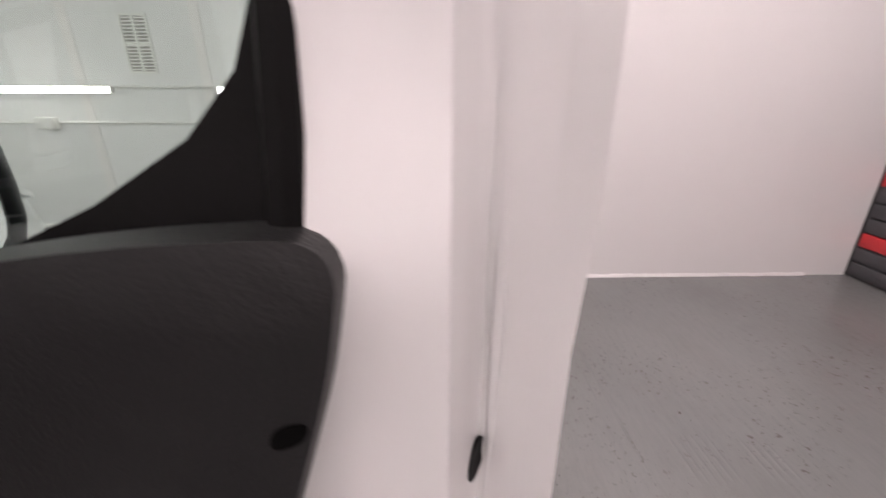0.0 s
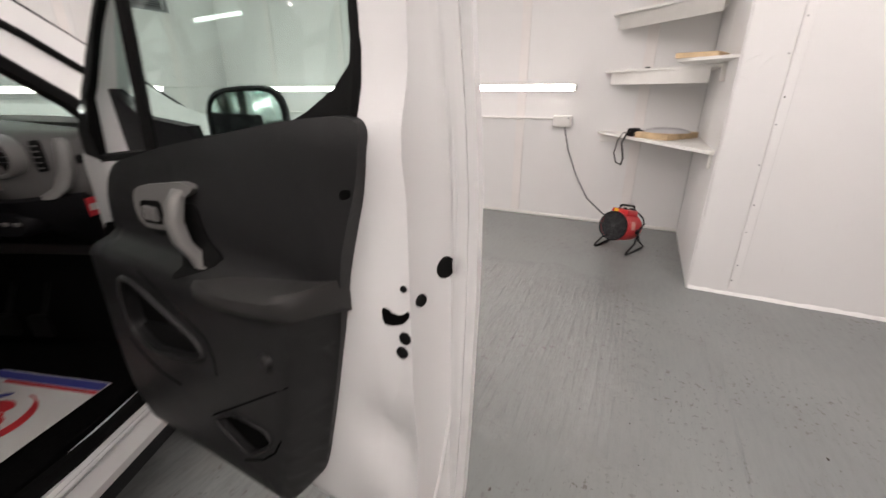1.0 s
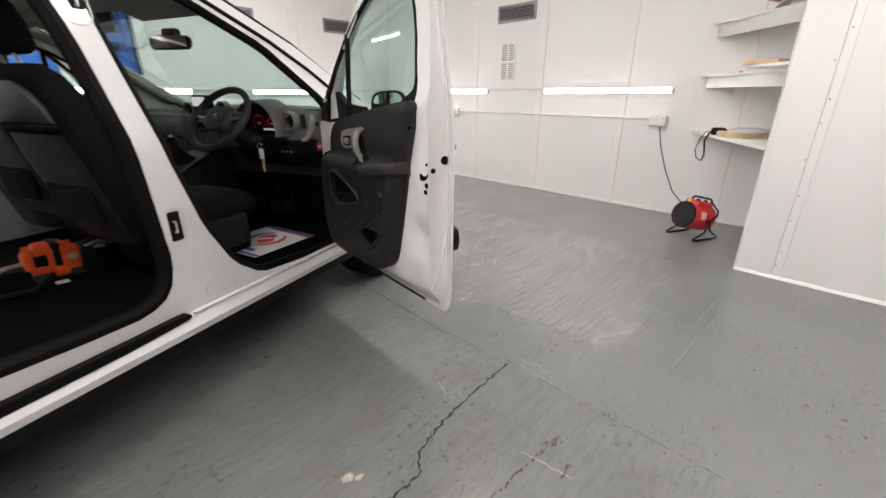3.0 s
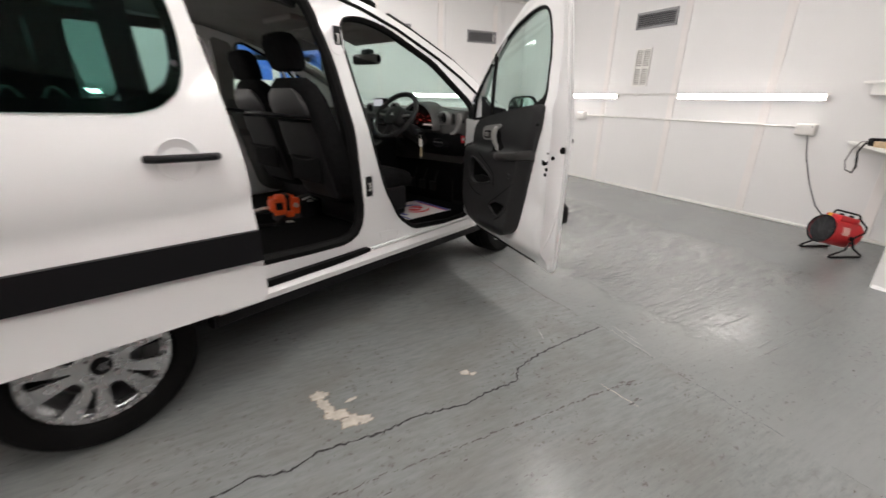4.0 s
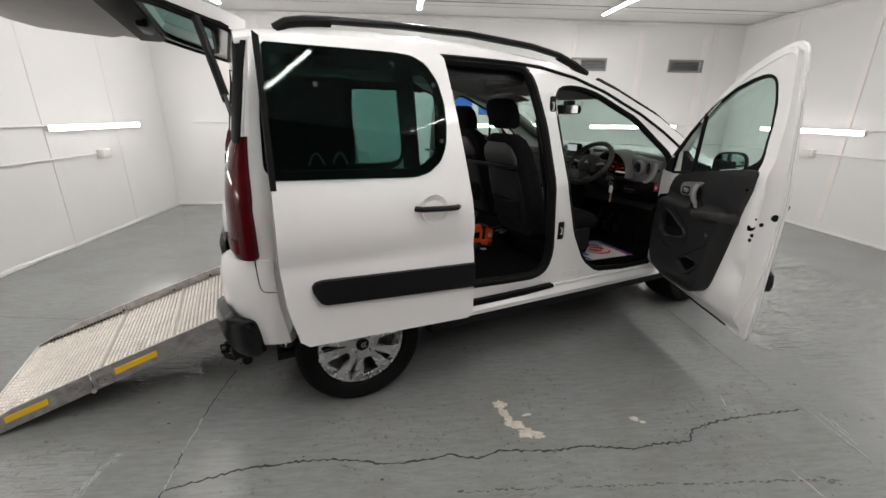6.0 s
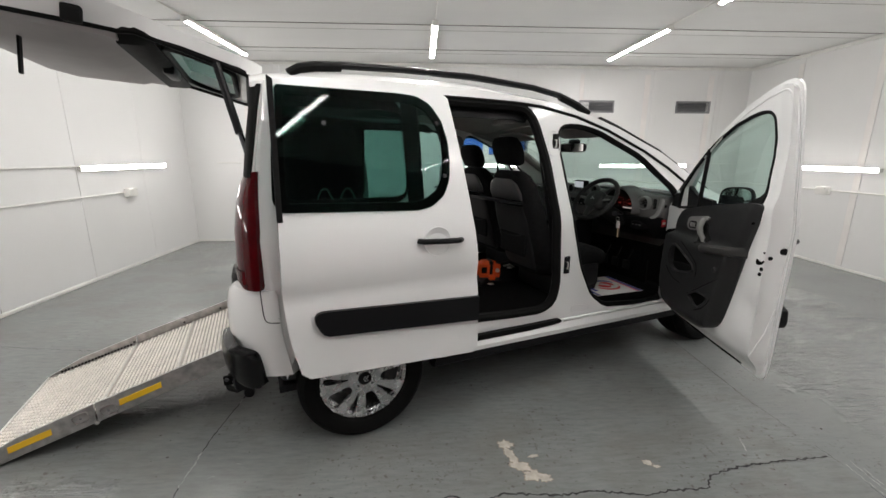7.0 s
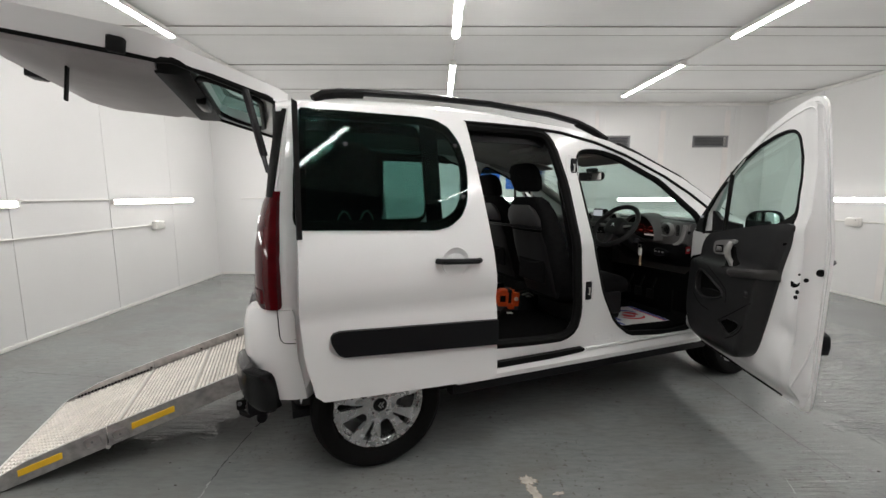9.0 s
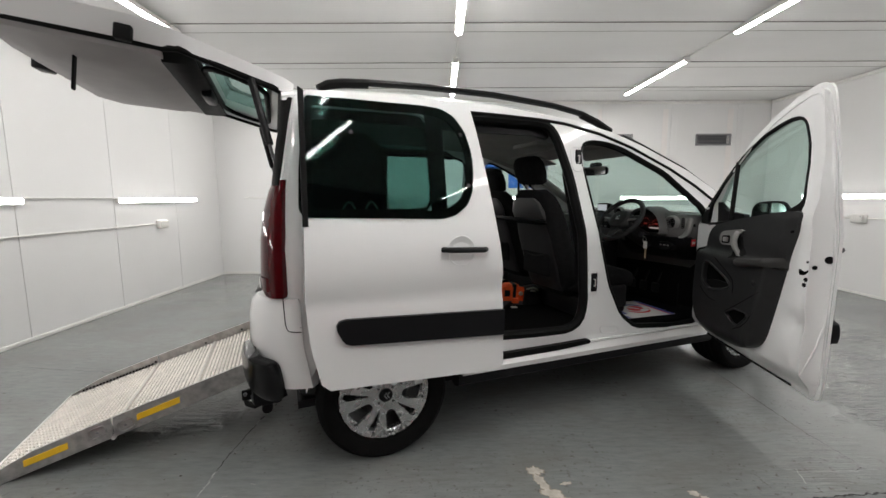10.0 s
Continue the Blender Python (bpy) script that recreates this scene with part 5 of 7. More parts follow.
lower = [[(-gate_depth(h) + d + 0.010, y * f, -h) for y, d, f in ((-0.66, 0.075, 1), (-0.64, 0.10, 1), (-0.50, 0.12 + e, 1), (-0.44, 0.13 + e, 1), (0.44, 0.13 + e, 1), (0.50, 0.12 + e, 1), (0.64, 0.10, 1), (0.66, 0.075, 1), (0.66, 0.055, 1), (-0.66, 0.055, 1))] for h, e in ((0.52, -0.03), (0.56, -0.02), (0.64, 0.01), (0.95, 0.02), (1.08, 0.0))] + [[(-gate_depth(1.14) + d + 0.010, y, -1.15) for y, d in ((-0.62, 0.07), (-0.60, 0.075), (-0.5, 0.08), (-0.44, 0.08), (0.44, 0.08), (0.5, 0.08), (0.60, 0.075), (0.62, 0.07), (0.62, 0.055), (-0.62, 0.055))]]
part("inner_panel", rings(bmesh.new(), lower), plain("grey_gate_trim", (0.34, 0.322, 0.322), 0.7, grain=0.3), gate, "grey moulded inner tailgate trim")
tube_pts = smooth_loop([(-0.64, -0.05), (0.64, -0.05), (0.70, -0.5), (0.705, -1.0), (0.66, -1.14), (-0.66, -1.14), (-0.705, -1.0), (-0.70, -0.5)], 2)
part("edge_seal", tube(bmesh.new(), [(-gate_depth(-h) + gate_inner(-h) - 0.002, y * (0.985 - 0.055 * (gate_inner(-h) - 0.06) / 0.020), h) for y, h in tube_pts], 0.016, 8, loop=True), RUBBER, gate, "black edge seal")
part("dark_infill", rings(bmesh.new(), [[(-gate_depth(h) + d, y, -h) for y, d in ((-0.66, 0.063), (-0.60, 0.070 + e), (0.60, 0.070 + e), (0.66, 0.063))] for h, e in ((0.405, 0.0), (0.43, 0.02), (0.53, 0.05))]), RUBBER, gate, "black infill below the window")
part("latch", boxed((-0.07, -0.05, -1.19), (-0.01, 0.05, -1.12), 0.01), BLACK_PLASTIC, gate)
part("pull_strap", boxed((0.0, -0.53, -0.855), (0.14, -0.50, -0.847), 0.003, 1), RUBBER, gate, "black hanging pull strap")
part("buffer", boxed((-0.110, -0.728, -0.665), (-0.050, -0.690, -0.605), 0.008), RUBBER, gate, "black rubber buffer")
part("wiper_motor_cover", boxed((-0.06, -0.12, -0.455), (-0.01, 0.12, -0.40), 0.015), BLACK_PLASTIC, gate)
for s in (1, -1):
    a = Vector((-0.425, FAR / 2 - s * (FAR / 2 - 0.13), 1.36))
    b = Vector((-0.52, FAR / 2 - s * 0.665, 1.80))
    m = a.lerp(b, 0.35)
    strut = part("gas_strut", tube(bmesh.new(), [m, b], 0.017, 10), BLACK_PLASTIC, van, "black gas strut")
    part("strut_rod", tube(bmesh.new(), [a, m], 0.007, 8), DARK_STEEL, strut)


# ramp: three perforated decks between side rails
RAMP_A, RAMP_B = (-0.60, 0.385), (-1.715, 0.054)
R_NEAR, R_FAR = 0.47, 1.32
slope = (RAMP_A[1] - RAMP_B[1]) / (RAMP_A[0] - RAMP_B[0])
ramp = part("ramp", boxed((RAMP_A[0] - 0.01, R_NEAR + 0.02, 0.335), (-0.40, R_FAR - 0.02, 0.375), 0.004, 1), STEEL, van, "lowered aluminium wheelchair ramp with yellow markers")


def deck_w(u):
    return RAMP_A[1] + (u - RAMP_A[0]) * slope - 0.02


cuts_r = [RAMP_A[0], -0.895, -1.235, RAMP_B[0]]
for u in cuts_r[1:-1]:
    part("deck_seam", rings(bmesh.new(), [[(u + du, R_NEAR + 0.014, deck_w(u + du) + 0.0008), (u + du, R_FAR - 0.014, deck_w(u + du) + 0.0008), (u + du, R_FAR - 0.014, deck_w(u + du) - 0.006), (u + du, R_NEAR + 0.014, deck_w(u + du) - 0.006)] for du in (-0.004, 0.004)]), RUBBER, ramp, smooth=0)
for a, b in zip(cuts_r[:-1], cuts_r[1:]):
    bm = bmesh.new()
    sec = [[(u, v, deck_w(u) + d) for v, d in ((R_NEAR + 0.012, 0), (R_FAR - 0.012, 0), (R_FAR - 0.012, -0.014), (R_NEAR + 0.012, -0.014))] for u in (a - 0.004, b + 0.004)]
    deck = part("deck", rings(bm, sec), DECK_PLATE, ramp, "perforated aluminium deck", smooth=0)
    bm = bmesh.new()
    nu, nv = int((a - b) / 0.021), int((R_FAR - R_NEAR - 0.05) / 0.030)
    for i in range(nu):
        for j in range(nv):
            u = a - 0.014 - i * 0.021
            v = R_NEAR + 0.03 + (j + (0.5 if i % 2 else 0)) * 0.030
            if v > R_FAR - 0.03 or u < b + 0.012:
                continue
            z = deck_w(u)
            base = [(u - 0.0065, v - 0.012), (u + 0.0065, v - 0.012), (u + 0.0065, v + 0.012), (u - 0.0065, v + 0.012)]
            lo = [bm.verts.new((x, y, deck_w(x) + 0.0003)) for x, y in base]
            hi = [bm.verts.new((u + (x - u) * 0.5, v + (y - v) * 0.6, z + 0.009)) for x, y in base]
            bm.faces.new(hi)
            for k in range(4):
                bm.faces.new((lo[k], lo[(k + 1) % 4], hi[(k + 1) % 4], hi[k]))
    tagged(part("grip_lug", bm, DECK, deck, smooth=0), kind="stuff")
    part("hinge_bar", tube(bmesh.new(), [(b, R_NEAR + 0.015, deck_w(b) + 0.001), (b, R_FAR - 0.015, deck_w(b) + 0.001)], 0.006, 6), STEEL, ramp)
for v, s in ((R_NEAR, -1), (R_FAR, 1)):
    bm = bmesh.new()
    for a, b in ((RAMP_A[0] + 0.02, -1.232), (-1.239, RAMP_B[0])):
        sec = []
        for u in ([a, b] if b > -1.5 else [a, -1.54, b]):
            top = 0.052 if u > -1.53 else (0.045 if u > -1.68 else 0.006)
            z = deck_w(u)
            sec.append([(u, v + s * -0.006, z - 0.05), (u, v + s * 0.006, z - 0.05), (u, v + s * 0.006, z + top), (u, v + s * -0.006, z + top)])
        rings(bm, sec)
    rail = part("side_rail", bm, RAIL_METAL, ramp, "aluminium side rail", smooth=0)
    for a, b in ((-0.95, -1.135), (-1.41, -1.575)):
        bm = bmesh.new()
        ins = s * 0.0062
        n = 10
        sec = [[(u, v + ins, deck_w(u) + 0.002 + d) for d in (-0.017, 0.017)] + [(u, v + ins + s * 0.0015, deck_w(u) + 0.002 + d) for d in (0.015, -0.015)] for u in [a + (b - a) * k / n for k in range(n + 1)]]
        part("yellow_marker", rings(bm, sec), YELLOW, rail, "yellow reflective marker", smooth=0)
    for u in (-1.21, -1.262):
        part("hinge_plate", boxed((-0.032, -0.004, -0.024), (0.032, 0.004, 0.024), 0.012, 2), RAIL_METAL, rail, at=pose(u - (0.03 if u < -1.235 else -0.03), v + s * 0.010, deck_w(u), 0, -math.degrees(math.atan(slope)), 0))
        part("rivet", lathe(bmesh.new(), [(0, -0.004), (0.005, -0.003), (0.006, 0)], sides=8), GREY_STEEL, rail, at=pose(u - (0.03 if u < -1.235 else -0.03), v + s * 0.016, deck_w(u)))
    part("hinge_pin", tube(bmesh.new(), [(-1.235, v - 0.012, deck_w(-1.235) - 0.05), (-1.235, v + 0.012, deck_w(-1.235) - 0.05)], 0.010, 8), STEEL, rail)
    if s > 0:
        for k in range(22):
            u = -1.27 - 0.018 * k
            part("roller", boxed((u - 0.005, v - 0.018, deck_w(u) + 0.002), (u + 0.005, v - 0.0065, deck_w(u) + 0.013), 0.002, 1), RUBBER, rail)
    for u in (-0.72, -0.95, -1.25):
        part("stop_block", boxed((u - 0.006, v - s * 0.012 - 0.004, deck_w(u) + 0.01), (u + 0.006, v - s * 0.012 + 0.004, deck_w(u) + 0.022), 0.002, 1), RUBBER, rail)


# ---- front doors: local x = -s, s from the hinge to the rear edge; y inwards; z up ----
HINGE_U = 2.22
DOOR_OUT = [(0.0, 0.43), (-0.005, 0.8), (0.0, 1.10), (0.06, 1.15), (0.17, 1.275), (0.33, 1.455), (0.50, 1.585), (0.66, 1.675), (0.80, 1.73), (0.90, 1.757), (0.945, 1.752), (0.980, 1.715), (0.997, 1.605),
            (1.016, 1.40), (1.024, 1.207), (1.024, 0.965), (1.017, 0.75), (1.006, 0.573), (0.990, 0.43), (0.976, 0.352), (0.952, 0.328), (0.90, 0.334), (0.18, 0.382), (0.03, 0.40)]
DOOR_GLASS = [(0.17, 1.10), (0.19, 1.235), (0.27, 1.345), (0.36, 1.435), (0.47, 1.515), (0.588, 1.576), (0.72, 1.618), (0.79, 1.630), (0.835, 1.625), (0.862, 1.60), (0.874, 1.52), (0.877, 1.42), (0.877, 1.30), (0.877, 1.19), (0.80, 1.165), (0.5, 1.14)]
TRIM = smooth_loop([(0.905, 1.207), (0.898, 1.15), (0.852, 1.0), (0.832, 0.90), (0.797, 0.75), (0.772, 0.65), (0.750, 0.565), (0.722, 0.512), (0.66, 0.474), (0.54, 0.446), (0.42, 0.435), (0.31, 0.465), (0.23, 0.535), (0.195, 0.62), (0.193, 0.75), (0.205, 0.87), (0.235, 0.98), (0.262, 1.06), (0.30, 1.107), (0.5, 1.15), (0.80, 1.20)], 3, 0.02)


def door_outer(x, w):
    s = -x
    return 0.13 * max(0.0, w - 1.1) - 0.014 + 0.02 * max(0, 0.45 - w) + 0.03 * max(0.0, 0.25 - s) + 0.036 * min(1.0, max(0.0, (s - 0.94) / 0.08)) ** 2


def door_thick(x, w):
    s = -x
    def ease(a, b, t):
        t = min(1, max(0, (t - a) / (b - a)))
        return t * t * (3 - 2 * t)
    t = 0.105 - 0.035 * ease(0.22, 0.02, s) - 0.035 * ease(1.16, 1.28, w)
    t -= 0.006 * ease(0.905, 0.92, s)
    t -= (0.085 - 0.035 * ease(1.16, 1.28, w)) * min(1, max(0, (s - 0.947) / 0.023))
    t += 0.006 * ease(0.976, 0.986, s)
    t -= 0.006 * ease(0.994, 1.002, s)
    t -= 0.030 * math.exp(-((s - 0.89) / 0.05) ** 2 - ((w - 0.68) / 0.065) ** 2)
    t -= 0.012 * math.exp(-((s - 0.86) / 0.06) ** 2 - ((w - 0.47) / 0.04) ** 2)
    if w < 0.6:
        t -= 0.062 * ease(0.47, 0.365, w)
    if w > 1.25:
        t -= 0.03 * ease(1.25, 1.5, w)
    return max(0.010, t)


def door_in(s, w):
    return door_outer(-s, w) + door_thick(-s, w)


def inset(pts, d):
    """A closed outline moved inwards by d."""
    area = sum(a[0] * b[1] - b[0] * a[1] for a, b in zip(pts, pts[1:] + pts[:1]))
    out = []
    for i, p in enumerate(pts):
        a, b = pts[i - 1], pts[(i + 1) % len(pts)]
        n = Vector((-(b[1] - a[1]), b[0] - a[0])).normalized() * (d if area > 0 else -d)
        out.append((p[0] + n.x, p[1] + n.y))
    return out


def flip(pts):
    return [(-s, w) for s, w in pts]


DOOR_CUTS_W = [0.37, 0.385, 0.40, 0.42, 0.44, 0.46, 0.48, 0.5, 0.53, 0.56, 0.59, 0.62, 0.65, 0.68, 0.71, 0.75, 0.8, 0.9, 1.1, 1.16, 1.2, 1.24, 1.28, 1.33, 1.4, 1.5, 1.62, 1.70]
DOOR_CUTS_S = [-s for s in (0.2, 0.4, 0.6, 0.72, 0.77, 0.80, 0.825, 0.85, 0.87, 0.885, 0.90, 0.92, 0.935, 0.947, 0.951, 0.959, 0.966, 0.970, 0.976, 0.986, 0.994, 1.002)]


def front_door(at, side):
    """side: +1 near the camera; -1 mirrored in y on the far flank."""
    m = (lambda f: f) if side > 0 else (lambda f: (lambda u, w: -f(u, w)))
    tk = (lambda v: v) if side > 0 else (lambda v: (lambda u, w: -v(u, w)) if callable(v) else -v)
    door = part("front_door", sheet(flip(smooth_loop(DOOR_OUT, 1, 0.015)), [flip(DOOR_GLASS)], m(door_outer), tk(lambda u, w: min(0.016, door_thick(u, w))), DOOR_CUTS_W[::3], [-0.2, -0.4, -0.6, -0.8, -0.947, -0.98, -1.002]), CAR_WHITE, van, "white front door" + (", swung wide open" if side > 0 else ""), at=at, smooth=50)
    y = side
    frame_loop = inset(smooth_loop(DOOR_OUT, 1, 0.015), 0.020)
    part("inner_frame", sheet(flip(frame_loop), [flip(DOOR_GLASS)], m(lambda u, w: door_outer(u, w) + 0.008), tk(lambda u, w: max(0.0095, door_thick(u, w) - 0.008)), DOOR_CUTS_W, DOOR_CUTS_S), CAR_WHITE, door, "white pressed inner frame", smooth=50)
    bead = [p for p in inset(smooth_loop(DOOR_OUT, 1, 0.015), 0.045) if p[1] > 1.30 or p[0] > 0.9 and p[1] > 0.45]
    part("pressed_bead", tube(bmesh.new(), [(-s, y * (door_in(s, w) - 0.001), w) for s, w in bead], 0.0045, 6), CAR_WHITE, door, smooth=80)
    glass_loop = [(0.5 + (s - 0.5) * 1.012, 1.36 + (w - 1.36) * 1.012) for s, w in DOOR_GLASS]
    part("window_glass", sheet(flip(glass_loop), [], m(lambda u, w: door_outer(u, w) + 0.022), tk(0.004), [1.2, 1.3, 1.4, 1.5]), CLEAR_GLASS, door, "clear green-tinted glass")
    def inner_line(pts, off):
        return [(-s, y * (door_in(s, w) + off), w) for s, w in pts]
    part("glass_seal", tube(bmesh.new(), inner_line(smooth_loop(DOOR_GLASS, 1, 0.012), -0.006), 0.010, 8, loop=True), RUBBER, door, "black glass seal")
    part("glass_divider", tube(bmesh.new(), [(-0.40, y * door_in(0.40, 1.14), 1.12), (-0.393, y * door_in(0.393, 1.46), 1.465)], 0.0115, 8), RUBBER, door, "black quarter light bar")
    part("sash_trim", sheet(flip([(0.05, 1.10), (0.085, 1.14), (0.19, 1.262), (0.345, 1.425), (0.44, 1.502), (0.45, 1.488), (0.36, 1.425), (0.275, 1.335), (0.20, 1.225), (0.185, 1.10)]), [], m(lambda u, w: door_in(-u, w) - 0.004), tk(0.008), [1.16, 1.24, 1.3, 1.36, 1.42]), RUBBER, door, "black front sash trim")
    part("corner_filler", sheet(flip([(0.56, 1.14), (0.67, 1.163), (0.724, 1.182), (0.777, 1.206), (0.823, 1.236), (0.848, 1.266), (0.862, 1.30), (0.880, 1.31), (0.880, 1.19), (0.80, 1.175), (0.56, 1.13)]), [], m(lambda u, w: door_in(-u, w) - 0.030), tk(0.01)), RUBBER, door)
    part("mirror_base", sheet(flip([(0.16, 1.10), (0.19, 1.24), (0.215, 1.225), (0.27, 1.185), (0.42, 1.172), (0.43, 1.10)]), [], m(lambda u, w: door_outer(u, w) + 0.012), tk(0.03)), BLACK_PLASTIC, door, "black mirror base in the window corner")
    # Added black sheet darkens the white steel beside the hinge.
    part("hinge_black_sheet", sheet(flip(smooth_loop([(0.02, 0.52), (0.26, 0.52), (0.26, 0.98), (0.16, 0.96), (0.02, 0.93)], 1, 0.02)), [], m(lambda u, w: door_in(-u, w) - 0.003), tk(0.006), [0.6, 0.7, 0.8, 0.9]), SHADE_AND_LATCH_BLACK, door, "black sheet added over the steel beside the hinge")
    # trim: a padded panel that stands off the steel, bulging below the armrest
    def soft(a, b, t):
        t = min(1.0, max(0.0, (t - a) / (b - a)))
        return t * t * (3 - 2 * t)
    def pad(u, w):
        s = -u
        rim = 0.918 - 0.30 * max(0.0, 1.205 - w) + 0.05 * max(0.0, 0.9 - w)
        edge = min(1.0, max(0.0, (rim - s) / 0.05), max(0.0, (w - 0.40) / 0.05))
        fold = 0.735 + 0.224 * (w - 0.588)
        bulge = 0.055 * soft(fold + 0.018, fold - 0.012, s) * soft(0.965, 0.935, w) * soft(0.42, 0.52, w)
        return 0.010 + 0.010 * max(0.0, edge) + 0.016 * math.exp(-((w - 1.04) / 0.11) ** 2) + bulge
    pocket = smooth_loop([(0.31, 0.885), (0.345, 0.893), (0.42, 0.862), (0.53, 0.812), (0.546, 0.787), (0.525, 0.770), (0.45, 0.748), (0.35, 0.733), (0.29, 0.768), (0.288, 0.835)], 2, 0.014)
    hatch_loop = smooth_loop([(0.53, 0.632), (0.57, 0.657), (0.60, 0.672), (0.685, 0.674), (0.698, 0.657), (0.682, 0.635), (0.628, 0.588), (0.60, 0.592)], 1, 0.01)
    trim_bm = sheet(flip(TRIM), [flip(pocket), flip(hatch_loop)], m(lambda u, w: door_in(-u, w) - 0.006), tk(lambda u, w: pad(u, w) + 0.006), [0.42, 0.45, 0.48] + [0.51 + 0.035 * k for k in range(13)] + [0.945, 0.955, 0.97, 1.0, 1.04, 1.08, 1.12, 1.17], [-s for s in [0.26, 0.34, 0.42, 0.5, 0.58, 0.65] + [0.68 + 0.012 * k for k in range(20)]])
    # Brighter light on the far door is put into a paler trim colour.
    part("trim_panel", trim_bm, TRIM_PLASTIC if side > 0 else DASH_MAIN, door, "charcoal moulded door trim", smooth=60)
    face = lambda s, w: y * (door_in(s, w) + pad(-s, w))
    # armrest shelf with a soft pad
    secs = []
    for s, wt, d in ((0.52, 0.926, 0.018), (0.57, 0.938, 0.050), (0.63, 0.950, 0.068), (0.72, 0.962, 0.072), (0.78, 0.970, 0.070), (0.81, 0.975, 0.060), (0.832, 0.979, 0.036), (0.846, 0.980, -0.004)):
        f = face(s, 0.975)
        secs.append([(-s, f - y * 0.02, wt), (-s, f + y * d * 0.85, wt + 0.003), (-s, f + y * d, wt - 0.006), (-s, f + y * d * 1.0, wt - 0.022), (-s, f + y * d * 0.8, wt - 0.042), (-s, f - y * 0.02, wt - 0.055)])
    part("armrest", rings(bmesh.new(), secs), ARMREST, door, "charcoal armrest", smooth=45)
    # pull handle with bezel
    bez = smooth_loop([(0.385, 1.062), (0.41, 1.078), (0.55, 1.098), (0.575, 1.090), (0.556, 1.075), (0.52, 1.064), (0.505, 1.03), (0.478, 1.004), (0.40, 0.998), (0.378, 1.018)], 2, 0.010)
    part("handle_bezel", sheet(flip(bez), [], m(lambda u, w: abs(face(-u, w)) - 0.004), tk(0.016)), GREY_PLASTIC, door, "satin grey handle bezel")
    leg = [(0.530, 1.084, 0.008), (0.532, 1.066, 0.022), (0.533, 1.035, 0.030), (0.540, 1.000, 0.030), (0.552, 0.970, 0.020), (0.560, 0.954, 0.003)]
    part("pull_handle", rings(bmesh.new(), [[(-(s + a), face(s, w) + y * (d + b), w) for a, b in ((-0.015, -0.010), (-0.015, 0.003), (-0.007, 0.010), (0.009, 0.010), (0.016, 0.003), (0.016, -0.010))] for s, w, d in leg]), GREY_PLASTIC, door, "satin grey pull handle", smooth=50)
    # Black sheets here and below paint the shade of the handle's hollows.
    part("release_well_shade", sheet(flip(smooth_loop([(0.408, 1.052), (0.474, 1.058), (0.470, 1.014), (0.404, 1.010)], 2, 0.006)), [], m(lambda u, w: abs(face(-u, w)) + 0.010), tk(0.004)), RUBBER, door)
    f = face(0.44, 1.03) + y * 0.012
    part("door_release", boxed((-0.464, min(f, f + y * 0.010), 1.020), (-0.424, max(f, f + y * 0.010), 1.046), 0.004), GREY_PLASTIC, door, "satin grey door release")
    part("handle_recess_shade", sheet(flip(smooth_loop([(0.52, 1.056), (0.562, 1.062), (0.568, 1.005), (0.60, 0.972), (0.585, 0.955), (0.515, 0.932)], 2, 0.012)), [], m(lambda u, w: abs(face(-u, w)) - 0.006), tk(0.009)), RUBBER, door, "dark sheet standing in for the handle recess's shade")
    # pocket, hatch: real trim openings with lips; black bottoms and drawn creases paint shade
    def grown(pts, f):
        cs, cw = sum(p[0] for p in pts) / len(pts), sum(p[1] for p in pts) / len(pts)
        return [(cs + (a - cs) * f, cw + (b - cw) * f) for a, b in pts]
    part("door_pocket", sheet(flip(grown(pocket, 1.02)), [], m(lambda u, w: abs(face(-u, w)) - 0.030), tk(0.004)), SHADE_AND_LATCH_BLACK, door, "door pocket bottom, its shade put into black")
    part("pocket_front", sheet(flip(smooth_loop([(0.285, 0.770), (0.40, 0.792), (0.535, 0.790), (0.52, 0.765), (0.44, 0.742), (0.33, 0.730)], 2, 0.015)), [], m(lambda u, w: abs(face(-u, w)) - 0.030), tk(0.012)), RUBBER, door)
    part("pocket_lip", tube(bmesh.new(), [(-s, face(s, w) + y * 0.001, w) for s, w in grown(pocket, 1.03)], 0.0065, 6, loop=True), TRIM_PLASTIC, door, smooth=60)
    part("map_hatch", sheet(flip(grown(hatch_loop, 1.03)), [], m(lambda u, w: abs(face(-u, w)) - 0.016), tk(0.004)), SHADE_AND_LATCH_BLACK, door, "hatch bottom in the trim, its shade put into black")
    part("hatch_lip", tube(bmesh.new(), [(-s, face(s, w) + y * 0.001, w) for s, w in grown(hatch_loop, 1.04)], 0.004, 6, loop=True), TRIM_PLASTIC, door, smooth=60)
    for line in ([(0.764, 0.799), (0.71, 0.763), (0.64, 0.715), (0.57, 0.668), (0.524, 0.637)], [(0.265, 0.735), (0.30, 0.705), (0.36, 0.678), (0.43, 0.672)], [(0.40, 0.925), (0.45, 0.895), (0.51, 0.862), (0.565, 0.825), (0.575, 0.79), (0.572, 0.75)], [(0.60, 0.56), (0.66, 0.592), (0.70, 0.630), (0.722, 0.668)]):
        part("trim_crease", tube(bmesh.new(), [(-s, face(s, w) - y * 0.0005, w) for s, w in line], 0.0022, 5), SHADE_AND_LATCH_BLACK, door)
    part("screw_boss", lathe(bmesh.new(), [(0, -0.010), (0.012, -0.009), (0.016, 0.0)], sides=16), TRIM_PLASTIC, door, at=pose(-0.727, face(0.727, 0.837), 0.837, 0, 0, 0 if y < 0 else 180))
